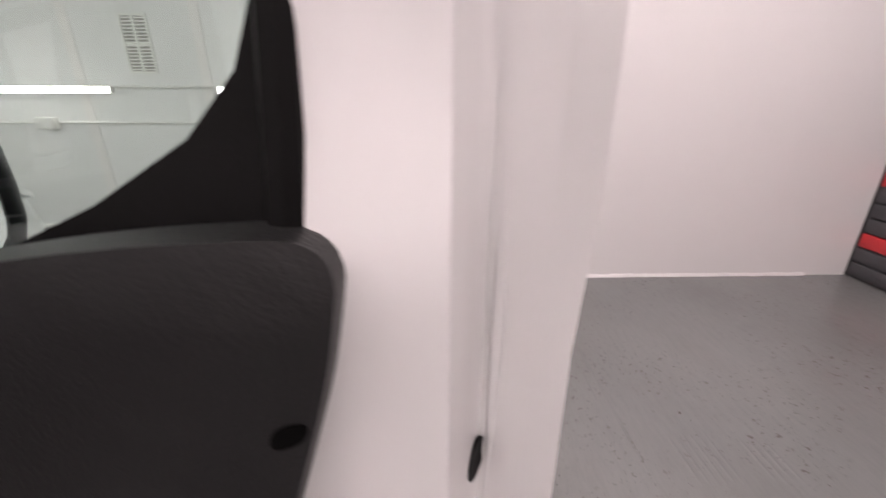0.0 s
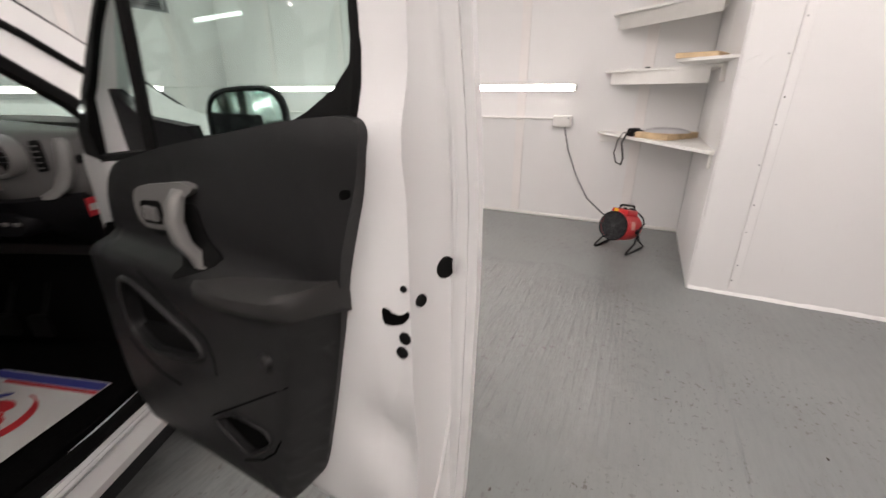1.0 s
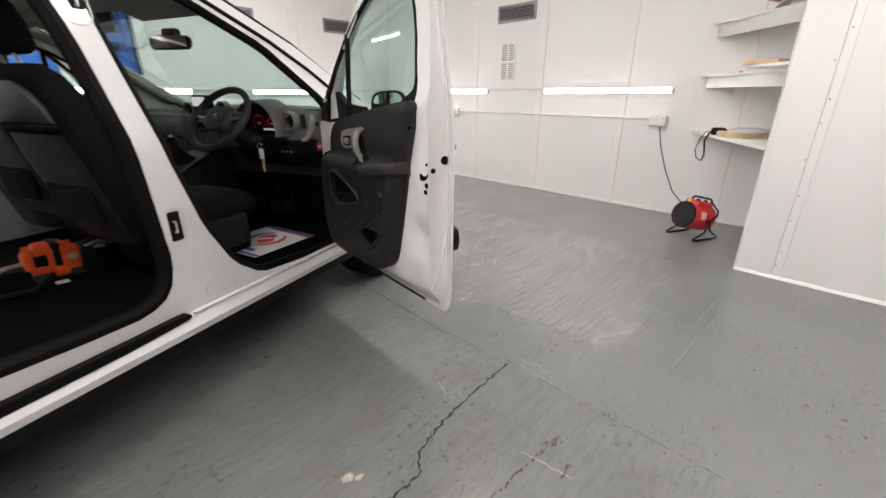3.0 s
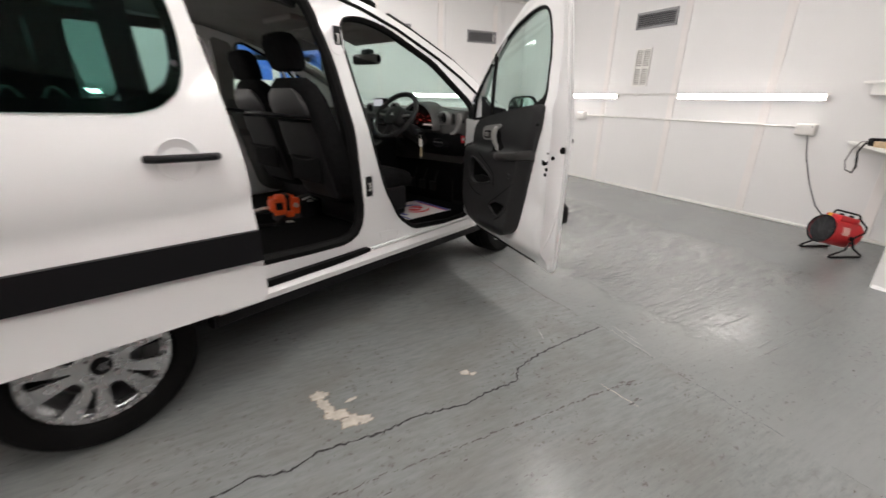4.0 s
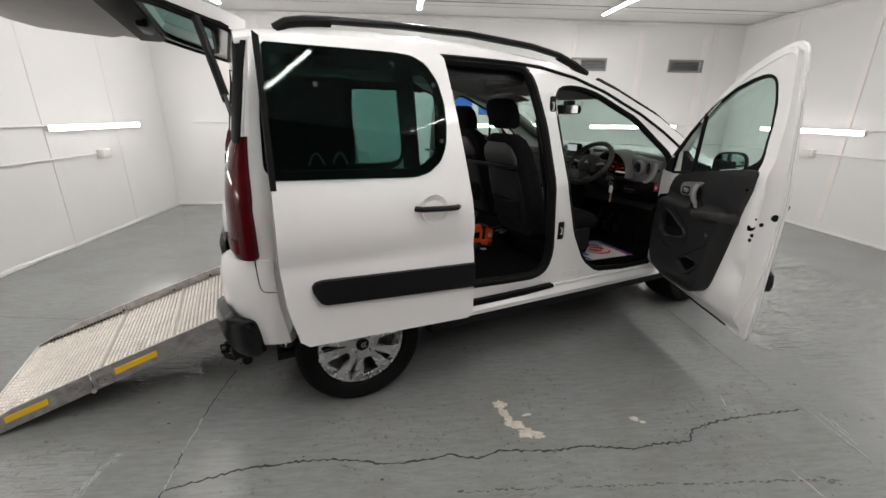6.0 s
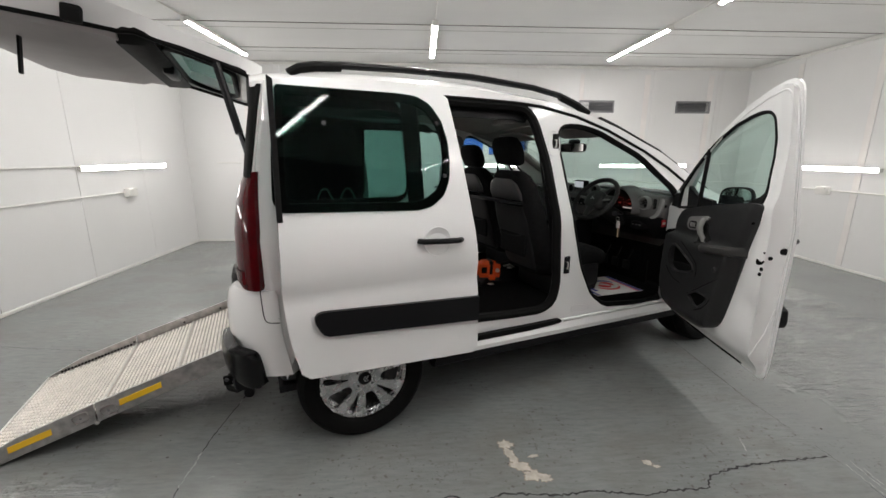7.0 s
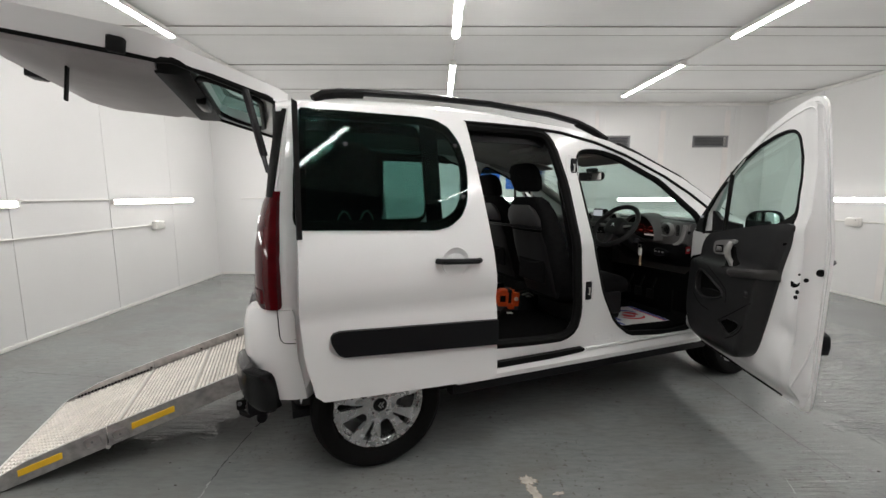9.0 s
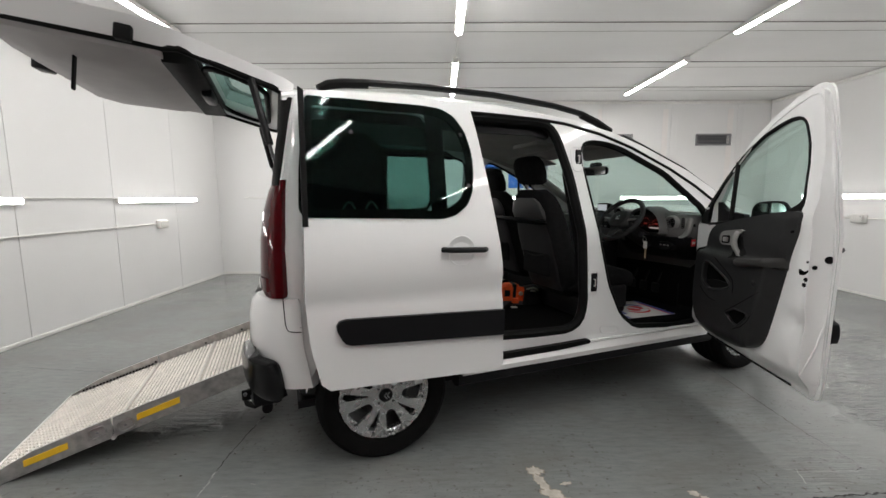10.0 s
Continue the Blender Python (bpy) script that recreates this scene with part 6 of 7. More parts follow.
    # The slot's shade is drawn as a black plate on the trim.
    slot = smooth_loop([(0.866, 1.102), (0.882, 1.106), (0.884, 1.118), (0.868, 1.116)], 2, 0.004)
    part("trim_slot", sheet(flip(slot), [], m(lambda u, w: abs(face(-u, w)) - 0.003), tk(0.0045)), SHADE_AND_LATCH_BLACK, door)
    # latch, holes
    # Black discs stand in for the shade inside open holes.
    def hole(s, w, r, name="hole_disc", tilt=0):
        part(name, lathe(bmesh.new(), [(0, 0.0), (r * 0.8, -0.0002), (r, -0.0012), (r * 1.02, 0.002)], sides=18), RUBBER, door, "black round disc standing in for a hole's shade in the door edge" if r > 0.012 else "", at=pose(-s, y * (door_in(s, w) + (0.0025 if tilt == 0 else 0.007)), w, 0, 0, (-tilt if y < 0 else 180 + tilt)))
    hole(0.9675, 0.993, 0.0165, tilt=66)
    hole(0.954, 0.957, 0.0095, tilt=72)
    hole(0.938, 0.980, 0.005)
    hole(0.937, 0.900, 0.0095)
    hole(0.931, 0.874, 0.0095)
    lat = smooth_loop([(0.902, 0.944), (0.910, 0.943), (0.917, 0.935), (0.931, 0.935), (0.944, 0.947), (0.946, 0.938), (0.936, 0.924), (0.917, 0.915), (0.904, 0.920)], 1, 0.005)
    part("door_latch", sheet(flip(lat), [], m(lambda u, w: door_in(-u, w) - 0.001), tk(0.003)), SHADE_AND_LATCH_BLACK, door, "black door latch")
    part("lower_seal", tube(bmesh.new(), [(-0.16, y * (door_in(0.16, 0.375)), 0.385), (-0.5, y * door_in(0.5, 0.37), 0.372), (-0.85, y * door_in(0.85, 0.36), 0.362)], 0.006, 6), RUBBER, door, "black lower edge seal")
    part("outer_handle", tube(bmesh.new(), [(-0.93, y * (-0.04), 1.03), (-0.91, y * (-0.075), 1.03), (-0.80, y * (-0.078), 1.035), (-0.77, y * (-0.04), 1.037)], 0.014, 8), BLACK_PLASTIC, door)
    part("rub_strip", sheet(flip(smooth_loop([(0.10, 0.73), (0.96, 0.715), (0.985, 0.66), (0.96, 0.60), (0.10, 0.60)], 1)), [], m(lambda u, w: door_outer(u, w) - 0.045), tk(0.046), [0.62, 0.66, 0.70]), BLACK_PLASTIC, door, "wide black rub strip", smooth=50)
    # wing mirror, turned in towards the driver: right = along the glass, out = the way it looks
    right, out = Vector((-0.817, -0.570, 0.050)), Vector((-0.566, 0.819, 0.088))
    hub = Vector((-0.335, -0.160, 1.146))
    def ring(d, hr, hw, n=24, power=0.55, lift=0.0):
        pts = []
        for k in range(n):
            a = 2 * math.pi * k / n
            p = hub + out * d + right * hr * math.copysign(abs(math.cos(a)) ** power, math.cos(a)) + Vector((0, 0, lift + hw * math.copysign(abs(math.sin(a)) ** power, math.sin(a))))
            pts.append((p.x, y * p.y, p.z))
        return pts
    shell = part("mirror_housing", rings(bmesh.new(), [ring(-0.006, 0.080, 0.088), ring(0.004, 0.084, 0.092), ring(0.0, 0.091, 0.099), ring(-0.02, 0.094, 0.102), ring(-0.055, 0.087, 0.094), ring(-0.085, 0.065, 0.072), ring(-0.10, 0.035, 0.045)]), BLACK_PLASTIC, door, "black wing mirror housing", smooth=60)
    part("mirror_glass", rings(bmesh.new(), [ring(-0.004, 0.0805, 0.0885), ring(-0.002, 0.0805, 0.0885)]), MIRROR, shell, "mirror glass", smooth=30)
    arm = [Vector((-0.21, -0.02, 1.125)), Vector((-0.24, -0.07, 1.115)), Vector((-0.285, -0.13, 1.115)), hub + out * -0.05 + Vector((0, 0, -0.05))]
    part("mirror_arm", tube(bmesh.new(), [(p.x, y * p.y, p.z) for p in arm], 0.024, 10), BLACK_PLASTIC, shell, smooth=60)
    return door


front_door(pose(HINGE_U, 0, 0, 0, 0, 64.5), 1)
front_door(pose(HINGE_U, FAR, 0, 0, 0, 0), -1)
# hinges and check strap
for w in (0.62, 0.98):
    part("door_hinge", boxed((2.20, -0.03, w), (2.28, 0.02, w + 0.06), 0.008), CAR_WHITE, van)
part("check_strap", boxed((2.17, -0.10, 0.80), (2.235, 0.0, 0.82), 0.003, 1), DARK_STEEL, van)
for u, w in ((1.200, 1.493), (1.276, 0.772)):
    st = part("striker_plate", boxed((u - 0.022, lean(w) - 0.006, w - 0.055), (u + 0.022, lean(w) + 0.004, w + 0.055), 0.006), BLACK_PLASTIC, van, "black striker plate on the pillar")
    part("striker_loop", tube(bmesh.new(), [(u - 0.006, lean(w) - 0.004, w - 0.02), (u - 0.006, lean(w) - 0.018, w - 0.02), (u - 0.006, lean(w) - 0.018, w + 0.02), (u - 0.006, lean(w) - 0.004, w + 0.02)], 0.004, 6), STEEL, st)


# ---- cabin ----
def blob(rows, power=0.55, n=20):
    """A padded form from rows of centre (u, v, w), half sizes along two axes a and b given as vectors."""
    secs = []
    for c, a, b in rows:
        c, a, b = Vector(c), Vector(a), Vector(b)
        secs.append([c + a * math.copysign(abs(math.cos(t)) ** power, math.cos(t)) + b * math.copysign(abs(math.sin(t)) ** power, math.sin(t)) for t in [2 * math.pi * k / n for k in range(n)]])
    return rings(bmesh.new(), secs)


def front_seat(u0, v0, drop=0.0):
    """u0: the front edge of the backrest at its foot; v0: the seat's middle."""
    seat = part("front_seat", boxed((u0 + 0.02, v0 - 0.22, 0.441), (u0 + 0.44, v0 + 0.22, 0.60), 0.03, 3), BLACK_PLASTIC, van, "black cloth front seat")
    rows = [((u0 + x, v0, 0.68 + dz), (0, wv, 0), (0, 0, h)) for x, wv, h, dz in ((-0.10, 0.20, 0.05, -0.01), (0.0, 0.245, 0.075, -0.005), (0.2, 0.25, 0.078, 0.0), (0.38, 0.25, 0.078, 0.012), (0.48, 0.235, 0.065, 0.008), (0.52, 0.20, 0.035, 0.0))]
    part("cushion", blob(rows), FABRIC, seat, "black cloth cushion", smooth=60)
    rows = [((u0 + x, v0, 0.705 + dz), (0, wv, 0), (0, 0, h)) for x, wv, h, dz in ((0.03, 0.12, 0.05, 0.0), (0.2, 0.15, 0.057, 0.003), (0.36, 0.15, 0.057, 0.016), (0.45, 0.13, 0.045, 0.012))]
    part("cushion_insert", blob(rows), FABRIC_GREY, seat, "grey woven cushion insert", smooth=60)
    lean_u = -0.30
    def back(w):
        return u0 + lean_u * (w - 0.62)
    rows = [((back(w) - 0.02, v0, w), (0, wv, 0), (th, 0, 0)) for w, wv, th in ((0.60, 0.19, 0.06), (0.70, 0.23, 0.085), (0.9, 0.245, 0.09), (1.08, 0.24, 0.085), (1.22, 0.215, 0.075), (1.29, 0.18, 0.06), (1.325, 0.13, 0.035))]
    part("backrest", blob(rows), FABRIC, seat, "black cloth backrest", smooth=60)
    rows = [((back(w) - 0.105 + 0.02, v0, w), (0, wv, 0), (th, 0, 0)) for w, wv, th in ((0.64, 0.17, 0.02), (0.70, 0.18, 0.03), (0.8, 0.19, 0.03), (1.0, 0.19, 0.03), (1.09, 0.17, 0.025))]
    part("back_shell", blob(rows, 0.4), SEAT_BACK, seat, "charcoal plastic seat back", smooth=50)
    rows = [((back(w) - 0.10, v0, w), (0, wv, 0), (th, 0, 0)) for w, wv, th in ((1.13, 0.185, 0.008), (1.18, 0.185, 0.018), (1.24, 0.15, 0.018), (1.27, 0.10, 0.008))]
    part("top_moulding", blob(rows, 0.5), plain("grey_moulding", (0.06, 0.06, 0.061), 0.5, grain=0.3), seat, "grey moulded crescent on the seat back", smooth=50)
    tr = boxed((-0.20 if v0 < 1 else -0.30, -0.185, -0.008), (0.0, 0.185, 0.008), 0.006)
    part("tray_table", tr, BLACK_PLASTIC, seat, "black folding tray on the seat back", at=pose(back(1.12) - 0.09, v0, 1.115, 0, 8, 0))
    part("back_pocket", boxed((back(0.86) - 0.125, v0 - 0.15, 0.74), (back(0.86) - 0.105, v0 + 0.15, 0.90), 0.008), FABRIC, seat)
    part("pocket_seam", tube(bmesh.new(), arc((back(0.9) - 0.137, v0 - 0.15, 0.90), (back(0.9) - 0.137, v0 + 0.15, 0.90), (0, 0, -0.025)), 0.004, 5), RUBBER, seat)
    for d in (-0.05, 0.05):
        part("headrest_post", tube(bmesh.new(), [(back(1.30) - 0.02, v0 + d, 1.29), (back(1.40) - 0.02, v0 + d, 1.40)], 0.006, 6), STEEL, seat, "bright headrest post")
    rows = [((back(w) - 0.01, v0, w - drop), (0, wv, 0), (th, 0, 0)) for w, wv, th in ((1.358, 0.09, 0.03), (1.375, 0.125, 0.05), (1.44, 0.14, 0.058), (1.50, 0.135, 0.055), (1.535, 0.11, 0.04), (1.545, 0.07, 0.02))]
    part("headrest", blob(rows), FABRIC, seat, "black cloth headrest", smooth=60)
    part("side_cover", boxed((u0 + 0.0, v0 - 0.262, 0.50), (u0 + 0.40, v0 - 0.235, 0.66), 0.02, 3), SEAT_BACK, seat, "charcoal plastic side cover")
    part("recline_lever", tube(bmesh.new(), [(u0 - 0.02, v0 - 0.265, 0.66), (u0 + 0.10, v0 - 0.268, 0.68)], 0.010, 6), BLACK_PLASTIC, seat)


front_seat(1.42, 0.52)
front_seat(1.55, 1.25, 0.035)


# folded rear seats behind the quarter glass
for v0 in (0.52,):
    rows = [((u, v0, w), (hu, 0, 0), (0, 0.20, 0)) for u, w, hu in ((-0.10, 0.402, 0.22), (-0.10, 0.6, 0.23), (-0.09, 1.0, 0.23), (-0.085, 1.32, 0.225), (-0.085, 1.46, 0.21), (-0.08, 1.56, 0.19), (-0.08, 1.61, 0.12))]
    fold = part("folded_rear_seat", blob(rows), FABRIC, van, "black cloth rear seat, folded up", smooth=60)
    for k in range(4):
        u = -0.13 + 0.118 * k
        # Highlights on the metal tubes are painted as a pale colour.
        part("seat_frame", tube(bmesh.new(), arc((u, v0 - 0.21, 1.20), (u + 0.075, v0 - 0.21, 1.20), (0, 0, 0.055)), 0.005, 6), WHITE_PLASTIC, fold, "bent seat tube, its highlight put into a pale colour")


# dashboard
def bell(v, mid, width):
    return math.exp(-((v - mid) / width) ** 2)


def dash_face(v):
    """How far back the dashboard's face stands, curving away towards both doors."""
    return 2.125 + 0.9 * max(0.0, 0.19 - v) + 0.9 * max(0.0, v - FAR + 0.19) - 0.015 * bell(v, 0.82, 0.2)


def dash_section(v):
    f, hump = dash_face(v), 0.040 * bell(v, 0.39, 0.17) + 0.022 * bell(v, 0.82, 0.22)
    return [(2.66, 1.085), (2.48, 1.115 + hump * 0.4), (2.32, 1.132 + hump * 0.8), (f + 0.08, 1.138 + hump), (f + 0.025, 1.134 + hump), (f + 0.004, 1.115 + hump * 0.8), (f, 1.07), (f + 0.004, 1.02), (f + 0.022, 0.975), (f + 0.07, 0.93), (f + 0.13, 0.88),
            (f + 0.20, 0.80), (2.40, 0.70), (2.52, 0.70), (2.66, 0.85)]


def dash_strip(v0, v1, rows, n=18):
    """A panel laid on the dashboard from v0 to v1; rows of (offset towards the cabin, height)."""
    return rings(bmesh.new(), [[(dash_face(v) - d, v, w) for d, w in rows] for v in [v0 + (v1 - v0) * k / n for k in range(n + 1)]])


dash = part("dashboard", rings(bmesh.new(), [[(u, v, w) for u, w in dash_section(v)] for v in [0.085 + (FAR - 0.17) * k / 44 for k in range(45)]]), DASH_MAIN, van, "charcoal and grey plastic dashboard with round vents", smooth=50)
part("knee_panel", dash_strip(0.095, 0.66, [(-0.006, 0.992), (0.006, 0.985), (-0.012, 0.945), (-0.06, 0.90), (-0.15, 0.82), (-0.19, 0.82)]), BLACK_PLASTIC, dash, "black lower knee panel", smooth=50)
part("passenger_pad", dash_strip(1.02, 1.665, [(-0.01, 1.120), (0.008, 1.113), (0.012, 1.07), (0.010, 1.02), (-0.004, 0.985), (-0.03, 0.97)]), DASH_GREY, dash, "lighter grey passenger fascia", smooth=50)
part("glovebox_lid", dash_strip(1.04, 1.63, [(-0.03, 0.962), (-0.008, 0.958), (-0.055, 0.89), (-0.12, 0.80), (-0.16, 0.80)]), DASH_GREY, dash, "grey glovebox lid", smooth=50)
for w in (1.096, 1.032):
    part("pad_line", tube(bmesh.new(), [(dash_face(v) - 0.0105, v, w) for v in (1.10, 1.2, 1.3, 1.37)], 0.0016, 5), RUBBER, dash)
part("centre_panel", dash_strip(0.60, 1.02, [(-0.01, 1.112), (0.014, 1.105), (0.018, 1.03), (0.012, 0.95), (-0.02, 0.93)]), DASH_MAIN, dash, "charcoal centre panel", smooth=50)


def round_vent(v, w, r):
    turn = pose(dash_face(v) - 0.002, v, w, 0, 0, -90)
    vent = part("air_vent", lathe(bmesh.new(), [(r * 0.80, 0.020), (r * 0.82, -0.004), (r * 0.87, -0.008), (r * 0.97, -0.006), (r, -0.001), (r * 1.03, 0.03)], sides=32), DASH_RING, dash, "round air vent with satin grey ring", at=turn)
    part("vent_core", lathe(bmesh.new(), [(0.0, 0.002), (r * 0.4, 0.004), (r * 0.83, 0.012)], sides=24), RUBBER, vent)
    for k in (-1, 0, 1):
        h = math.sqrt(1 - (0.36 * k) ** 2) * r * 0.72
        part("vane", boxed((-h, -0.004, 0.26 * r * k - 0.002), (h, 0.006, 0.26 * r * k + 0.002)), BLACK_PLASTIC, vent)


round_vent(0.195, 1.092, 0.049)
round_vent(0.668, 1.150, 0.042)
round_vent(0.940, 1.142, 0.042)
round_vent(1.40, 1.096, 0.044)
fin = [((dash_face(v) - d, v, w), (0, a, 0), (b, 0, 0)) for v, w, d, a, b in ((0.108, 1.128, -0.008, 0.010, 0.008), (0.104, 1.118, -0.002, 0.014, 0.014), (0.104, 1.085, 0.001, 0.016, 0.016), (0.108, 1.045, 0.001, 0.018, 0.016), (0.122, 1.008, -0.002, 0.022, 0.014), (0.150, 0.985, -0.006, 0.028, 0.012))]
part("end_fin", blob(fin, 0.8, 14), DASH_GREY, dash, "grey fin beside the demister slot", smooth=60)
part("demist_slot", blob([((dash_face(0.136) - 0.002, 0.136, w), (0, a, 0), (0.010, 0, 0)) for w, a in ((1.052, 0.004), (1.058, 0.010), (1.09, 0.012), (1.12, 0.010), (1.126, 0.004))], 0.8, 12), RUBBER, dash, "black demister slot")
for k in range(5):
    part("slot_vane", boxed((dash_face(0.136) - 0.0145, 0.126, 1.060 + 0.013 * k), (dash_face(0.136) - 0.009, 0.146, 1.063 + 0.013 * k)), DASH_MAIN, dash)
part("warning_label", boxed((2.200, 0.0825, 0.930), (2.240, 0.0845, 0.978)), MAT_RED, dash, "red warning label")
part("label_print", boxed((2.206, 0.0815, 0.945), (2.234, 0.0825, 0.962)), MAT_WHITE, dash)
part("end_button", lathe(bmesh.new(), [(0, -0.004), (0.010, -0.003), (0.012, 0.0)], sides=14), RUBBER, dash, at=pose(2.22, 0.0845, 1.075))
part("switch_pod", blob([((dash_face(0.24) - d, 0.235, 0.925), (0, a, 0), (0, 0, b)) for d, a, b in ((-0.08, 0.058, 0.036), (-0.012, 0.056, 0.034), (0.0, 0.048, 0.028))], 0.8, 20), BLACK_PLASTIC, dash, "black switch pod", smooth=50)
for k in range(3):
    part("switch", boxed((dash_face(0.24) - 0.004, 0.196 + 0.030 * k, 0.925), (dash_face(0.24) + 0.004, 0.214 + 0.030 * k, 0.934), 0.002, 1), DASH_RING, dash)
# instrument binnacle under its arched hood
HOOD_V, HOOD_W = 0.392, 1.045
hood = [[(2.075 + d + 0.02 * math.cos(a), HOOD_V + 0.168 * math.cos(a) * f, HOOD_W + 0.148 * math.sin(a) * f) for a in [radians(-12 + 204 * k / 24) for k in range(25)]] for d, f in ((0.0, 0.97), (-0.006, 1.0), (0.004, 1.045), (0.15, 1.07), (0.15, 0.93), (0.012, 0.93))]
part("binnacle_hood", rings(bmesh.new(), hood, closed=False, caps=False, loop=True), DASH_MAIN, dash, "charcoal arched binnacle hood", smooth=50)
face_pts = [(HOOD_V + 0.160 * math.cos(a), HOOD_W + 0.142 * math.sin(a)) for a in [radians(-12 + 204 * k / 24) for k in range(25)]]
part("instrument_face", rings(bmesh.new(), [[(2.112 + d, v, w) for v, w in face_pts] for d in (0.0, 0.02)]), RUBBER, dash, "black instrument face")
for v, r in ((0.300, 0.030), (0.392, 0.040)):
    for k in range(11):
        a = radians(-40 + 260 * k / 10)
        part("dial_mark", boxed((2.1085, -0.0014, -0.0032), (2.1110, 0.0014, 0.0032)), RED_DIAL, dash, at=pose(0, v + r * math.cos(a), 1.078 + r * math.sin(a), math.degrees(a) - 90, 0, 0), smooth=0)
    part("dial_digits", boxed((2.1085, v - 0.012, 1.072), (2.1110, v + 0.012, 1.082)), RED_DIAL, dash, smooth=0)
part("trip_display", boxed((2.086, 0.252, 1.044), (2.089, 0.338, 1.054)), PALE_DIAL, dash, "pale lit trip display", smooth=0)
part("trip_surround", boxed((2.0895, 0.246, 1.030), (2.112, 0.346, 1.060), 0.004, 1), RUBBER, dash)
# screen and radio
part("centre_screen", boxed((2.095, 0.76, 1.150), (2.150, 0.885, 1.222), 0.012), BLACK_PLASTIC, dash, "black centre display housing")
part("screen_face", boxed((2.0925, 0.772, 1.162), (2.0945, 0.873, 1.212)), SCREEN, dash, "lit centre display", smooth=0)
part("radio", boxed((2.075, 0.73, 1.02), (2.12, 0.90, 1.075), 0.006), BLACK_PLASTIC, dash)
for k in range(4):
    part("radio_button", boxed((2.0735, 0.745 + 0.04 * k, 1.03), (2.0748, 0.77 + 0.04 * k, 1.04)), DASH_GREY, dash, smooth=0)
# centre console and gear lever
cons = rings(bmesh.new(), [[(u, 0.83 + v, w) for v, w in ((-h, 0.442), (-h, z - 0.03), (-h + 0.03, z), (h - 0.03, z), (h, z - 0.03), (h, 0.442))] for u, z, h in ((1.30, 0.56, 0.08), (1.55, 0.58, 0.09), (1.72, 0.62, 0.095), (1.80, 0.74, 0.10), (1.86, 0.82, 0.105), (2.02, 0.89, 0.12), (2.16, 0.96, 0.13))])
console = part("centre_console", cons, BLACK_PLASTIC, van, "charcoal centre console", smooth=50)
part("gear_surround", blob([((u, 0.83, w), (0, a, 0), (0.012, 0, 0.004)) for u, w, a in ((1.795, 0.752, 0.070), (1.80, 0.772, 0.088), (1.83, 0.812, 0.096), (1.87, 0.838, 0.100), (1.95, 0.876, 0.104), (2.02, 0.90, 0.10), (2.05, 0.91, 0.08))], 0.7, 18), DASH_MAIN, console, "satin grey gear lever surround", smooth=60)
part("gear_gaiter", blob([((1.925, 0.81, 0.872), (0.062, 0, 0.02), (0, 0.062, 0)), ((1.912, 0.805, 0.905), (0.040, 0, 0), (0, 0.040, 0)), ((1.898, 0.80, 0.94), (0.018, 0, 0), (0, 0.018, 0)), ((1.888, 0.80, 0.965), (0.012, 0, 0), (0, 0.012, 0))], 1.0, 14), FABRIC, console, "black gear lever gaiter", smooth=60)
part("gear_knob", blob([((1.887, 0.80, 0.955), (0.012, 0, 0), (0, 0.012, 0)), ((1.880, 0.80, 0.975), (0.024, 0, 0), (0, 0.024, 0)), ((1.874, 0.80, 1.0), (0.026, 0, 0), (0, 0.026, 0)), ((1.870, 0.80, 1.018), (0.014, 0, 0), (0, 0.014, 0))], 1.0, 14), BLACK_PLASTIC, console, "black gear knob")
part("knob_cap", lathe(bmesh.new(), [(0, -0.006), (0.012, -0.005), (0.019, 0.002)], sides=16), ALLOY, console, "bright knob cap", at=pose(1.868, 0.80, 1.014, -90, 0, 0))
part("handbrake", tube(bmesh.new(), [(1.45, 0.80, 0.60), (1.60, 0.80, 0.66), (1.68, 0.80, 0.70)], 0.016, 8), BLACK_PLASTIC, console)

# steering wheel
WHEEL_AT = pose(1.889, 0.4235, 1.112, 0, 39, 0)
ringpts = [(0, 0.1745 * math.cos(2 * math.pi * k / 48), 0.1745 * math.sin(2 * math.pi * k / 48)) for k in range(48)]
steer = part("steering_wheel", tube(bmesh.new(), ringpts, 0.0172, 12, loop=True), WHEEL_GRIP, van, "black three-spoke steering wheel", at=WHEEL_AT, smooth=80)
part("airbag_pad", blob([((-0.022, 0, -0.005), (0, 0.055, 0), (0, 0, 0.050)), ((-0.016, 0, -0.005), (0, 0.080, 0), (0, 0, 0.068)), ((0.02, 0, -0.005), (0, 0.092, 0), (0, 0, 0.075)), ((0.05, 0, 0), (0, 0.05, 0), (0, 0, 0.05))], 0.75), WHEEL_GRIP, steer, "black airbag pad", smooth=60)
for a in (8, 172, 270):
    ca, sa = math.cos(radians(a)), math.sin(radians(a))
    spoke = part("spoke", blob([((x, r * ca, r * sa), (0.012, 0, 0), (0, -sa * h, ca * h)) for r, x, h in ((0.07, 0.010, 0.036), (0.11, 0.008, 0.028), (0.15, 0.004, 0.022), (0.172, 0.0, 0.020))], 0.7, 14), WHEEL_GRIP, steer, smooth=60)
    if a != 270:
        part("spoke_insert", blob([((x, r * ca, r * sa - 0.018), (0.004, 0, 0), (0, 0, h)) for r, x, h in ((0.085, -0.006, 0.010), (0.12, -0.006, 0.009), (0.15, -0.008, 0.006))], 0.7, 10), DASH_RING, spoke, "satin grey spoke insert", smooth=60)
for dz in (0.006, -0.010):
    part("badge", tube(bmesh.new(), [(-0.0245, -0.014, dz - 0.008), (-0.0245, 0, dz + 0.004), (-0.0245, 0.014, dz - 0.008)], 0.003, 5), ALLOY, steer)
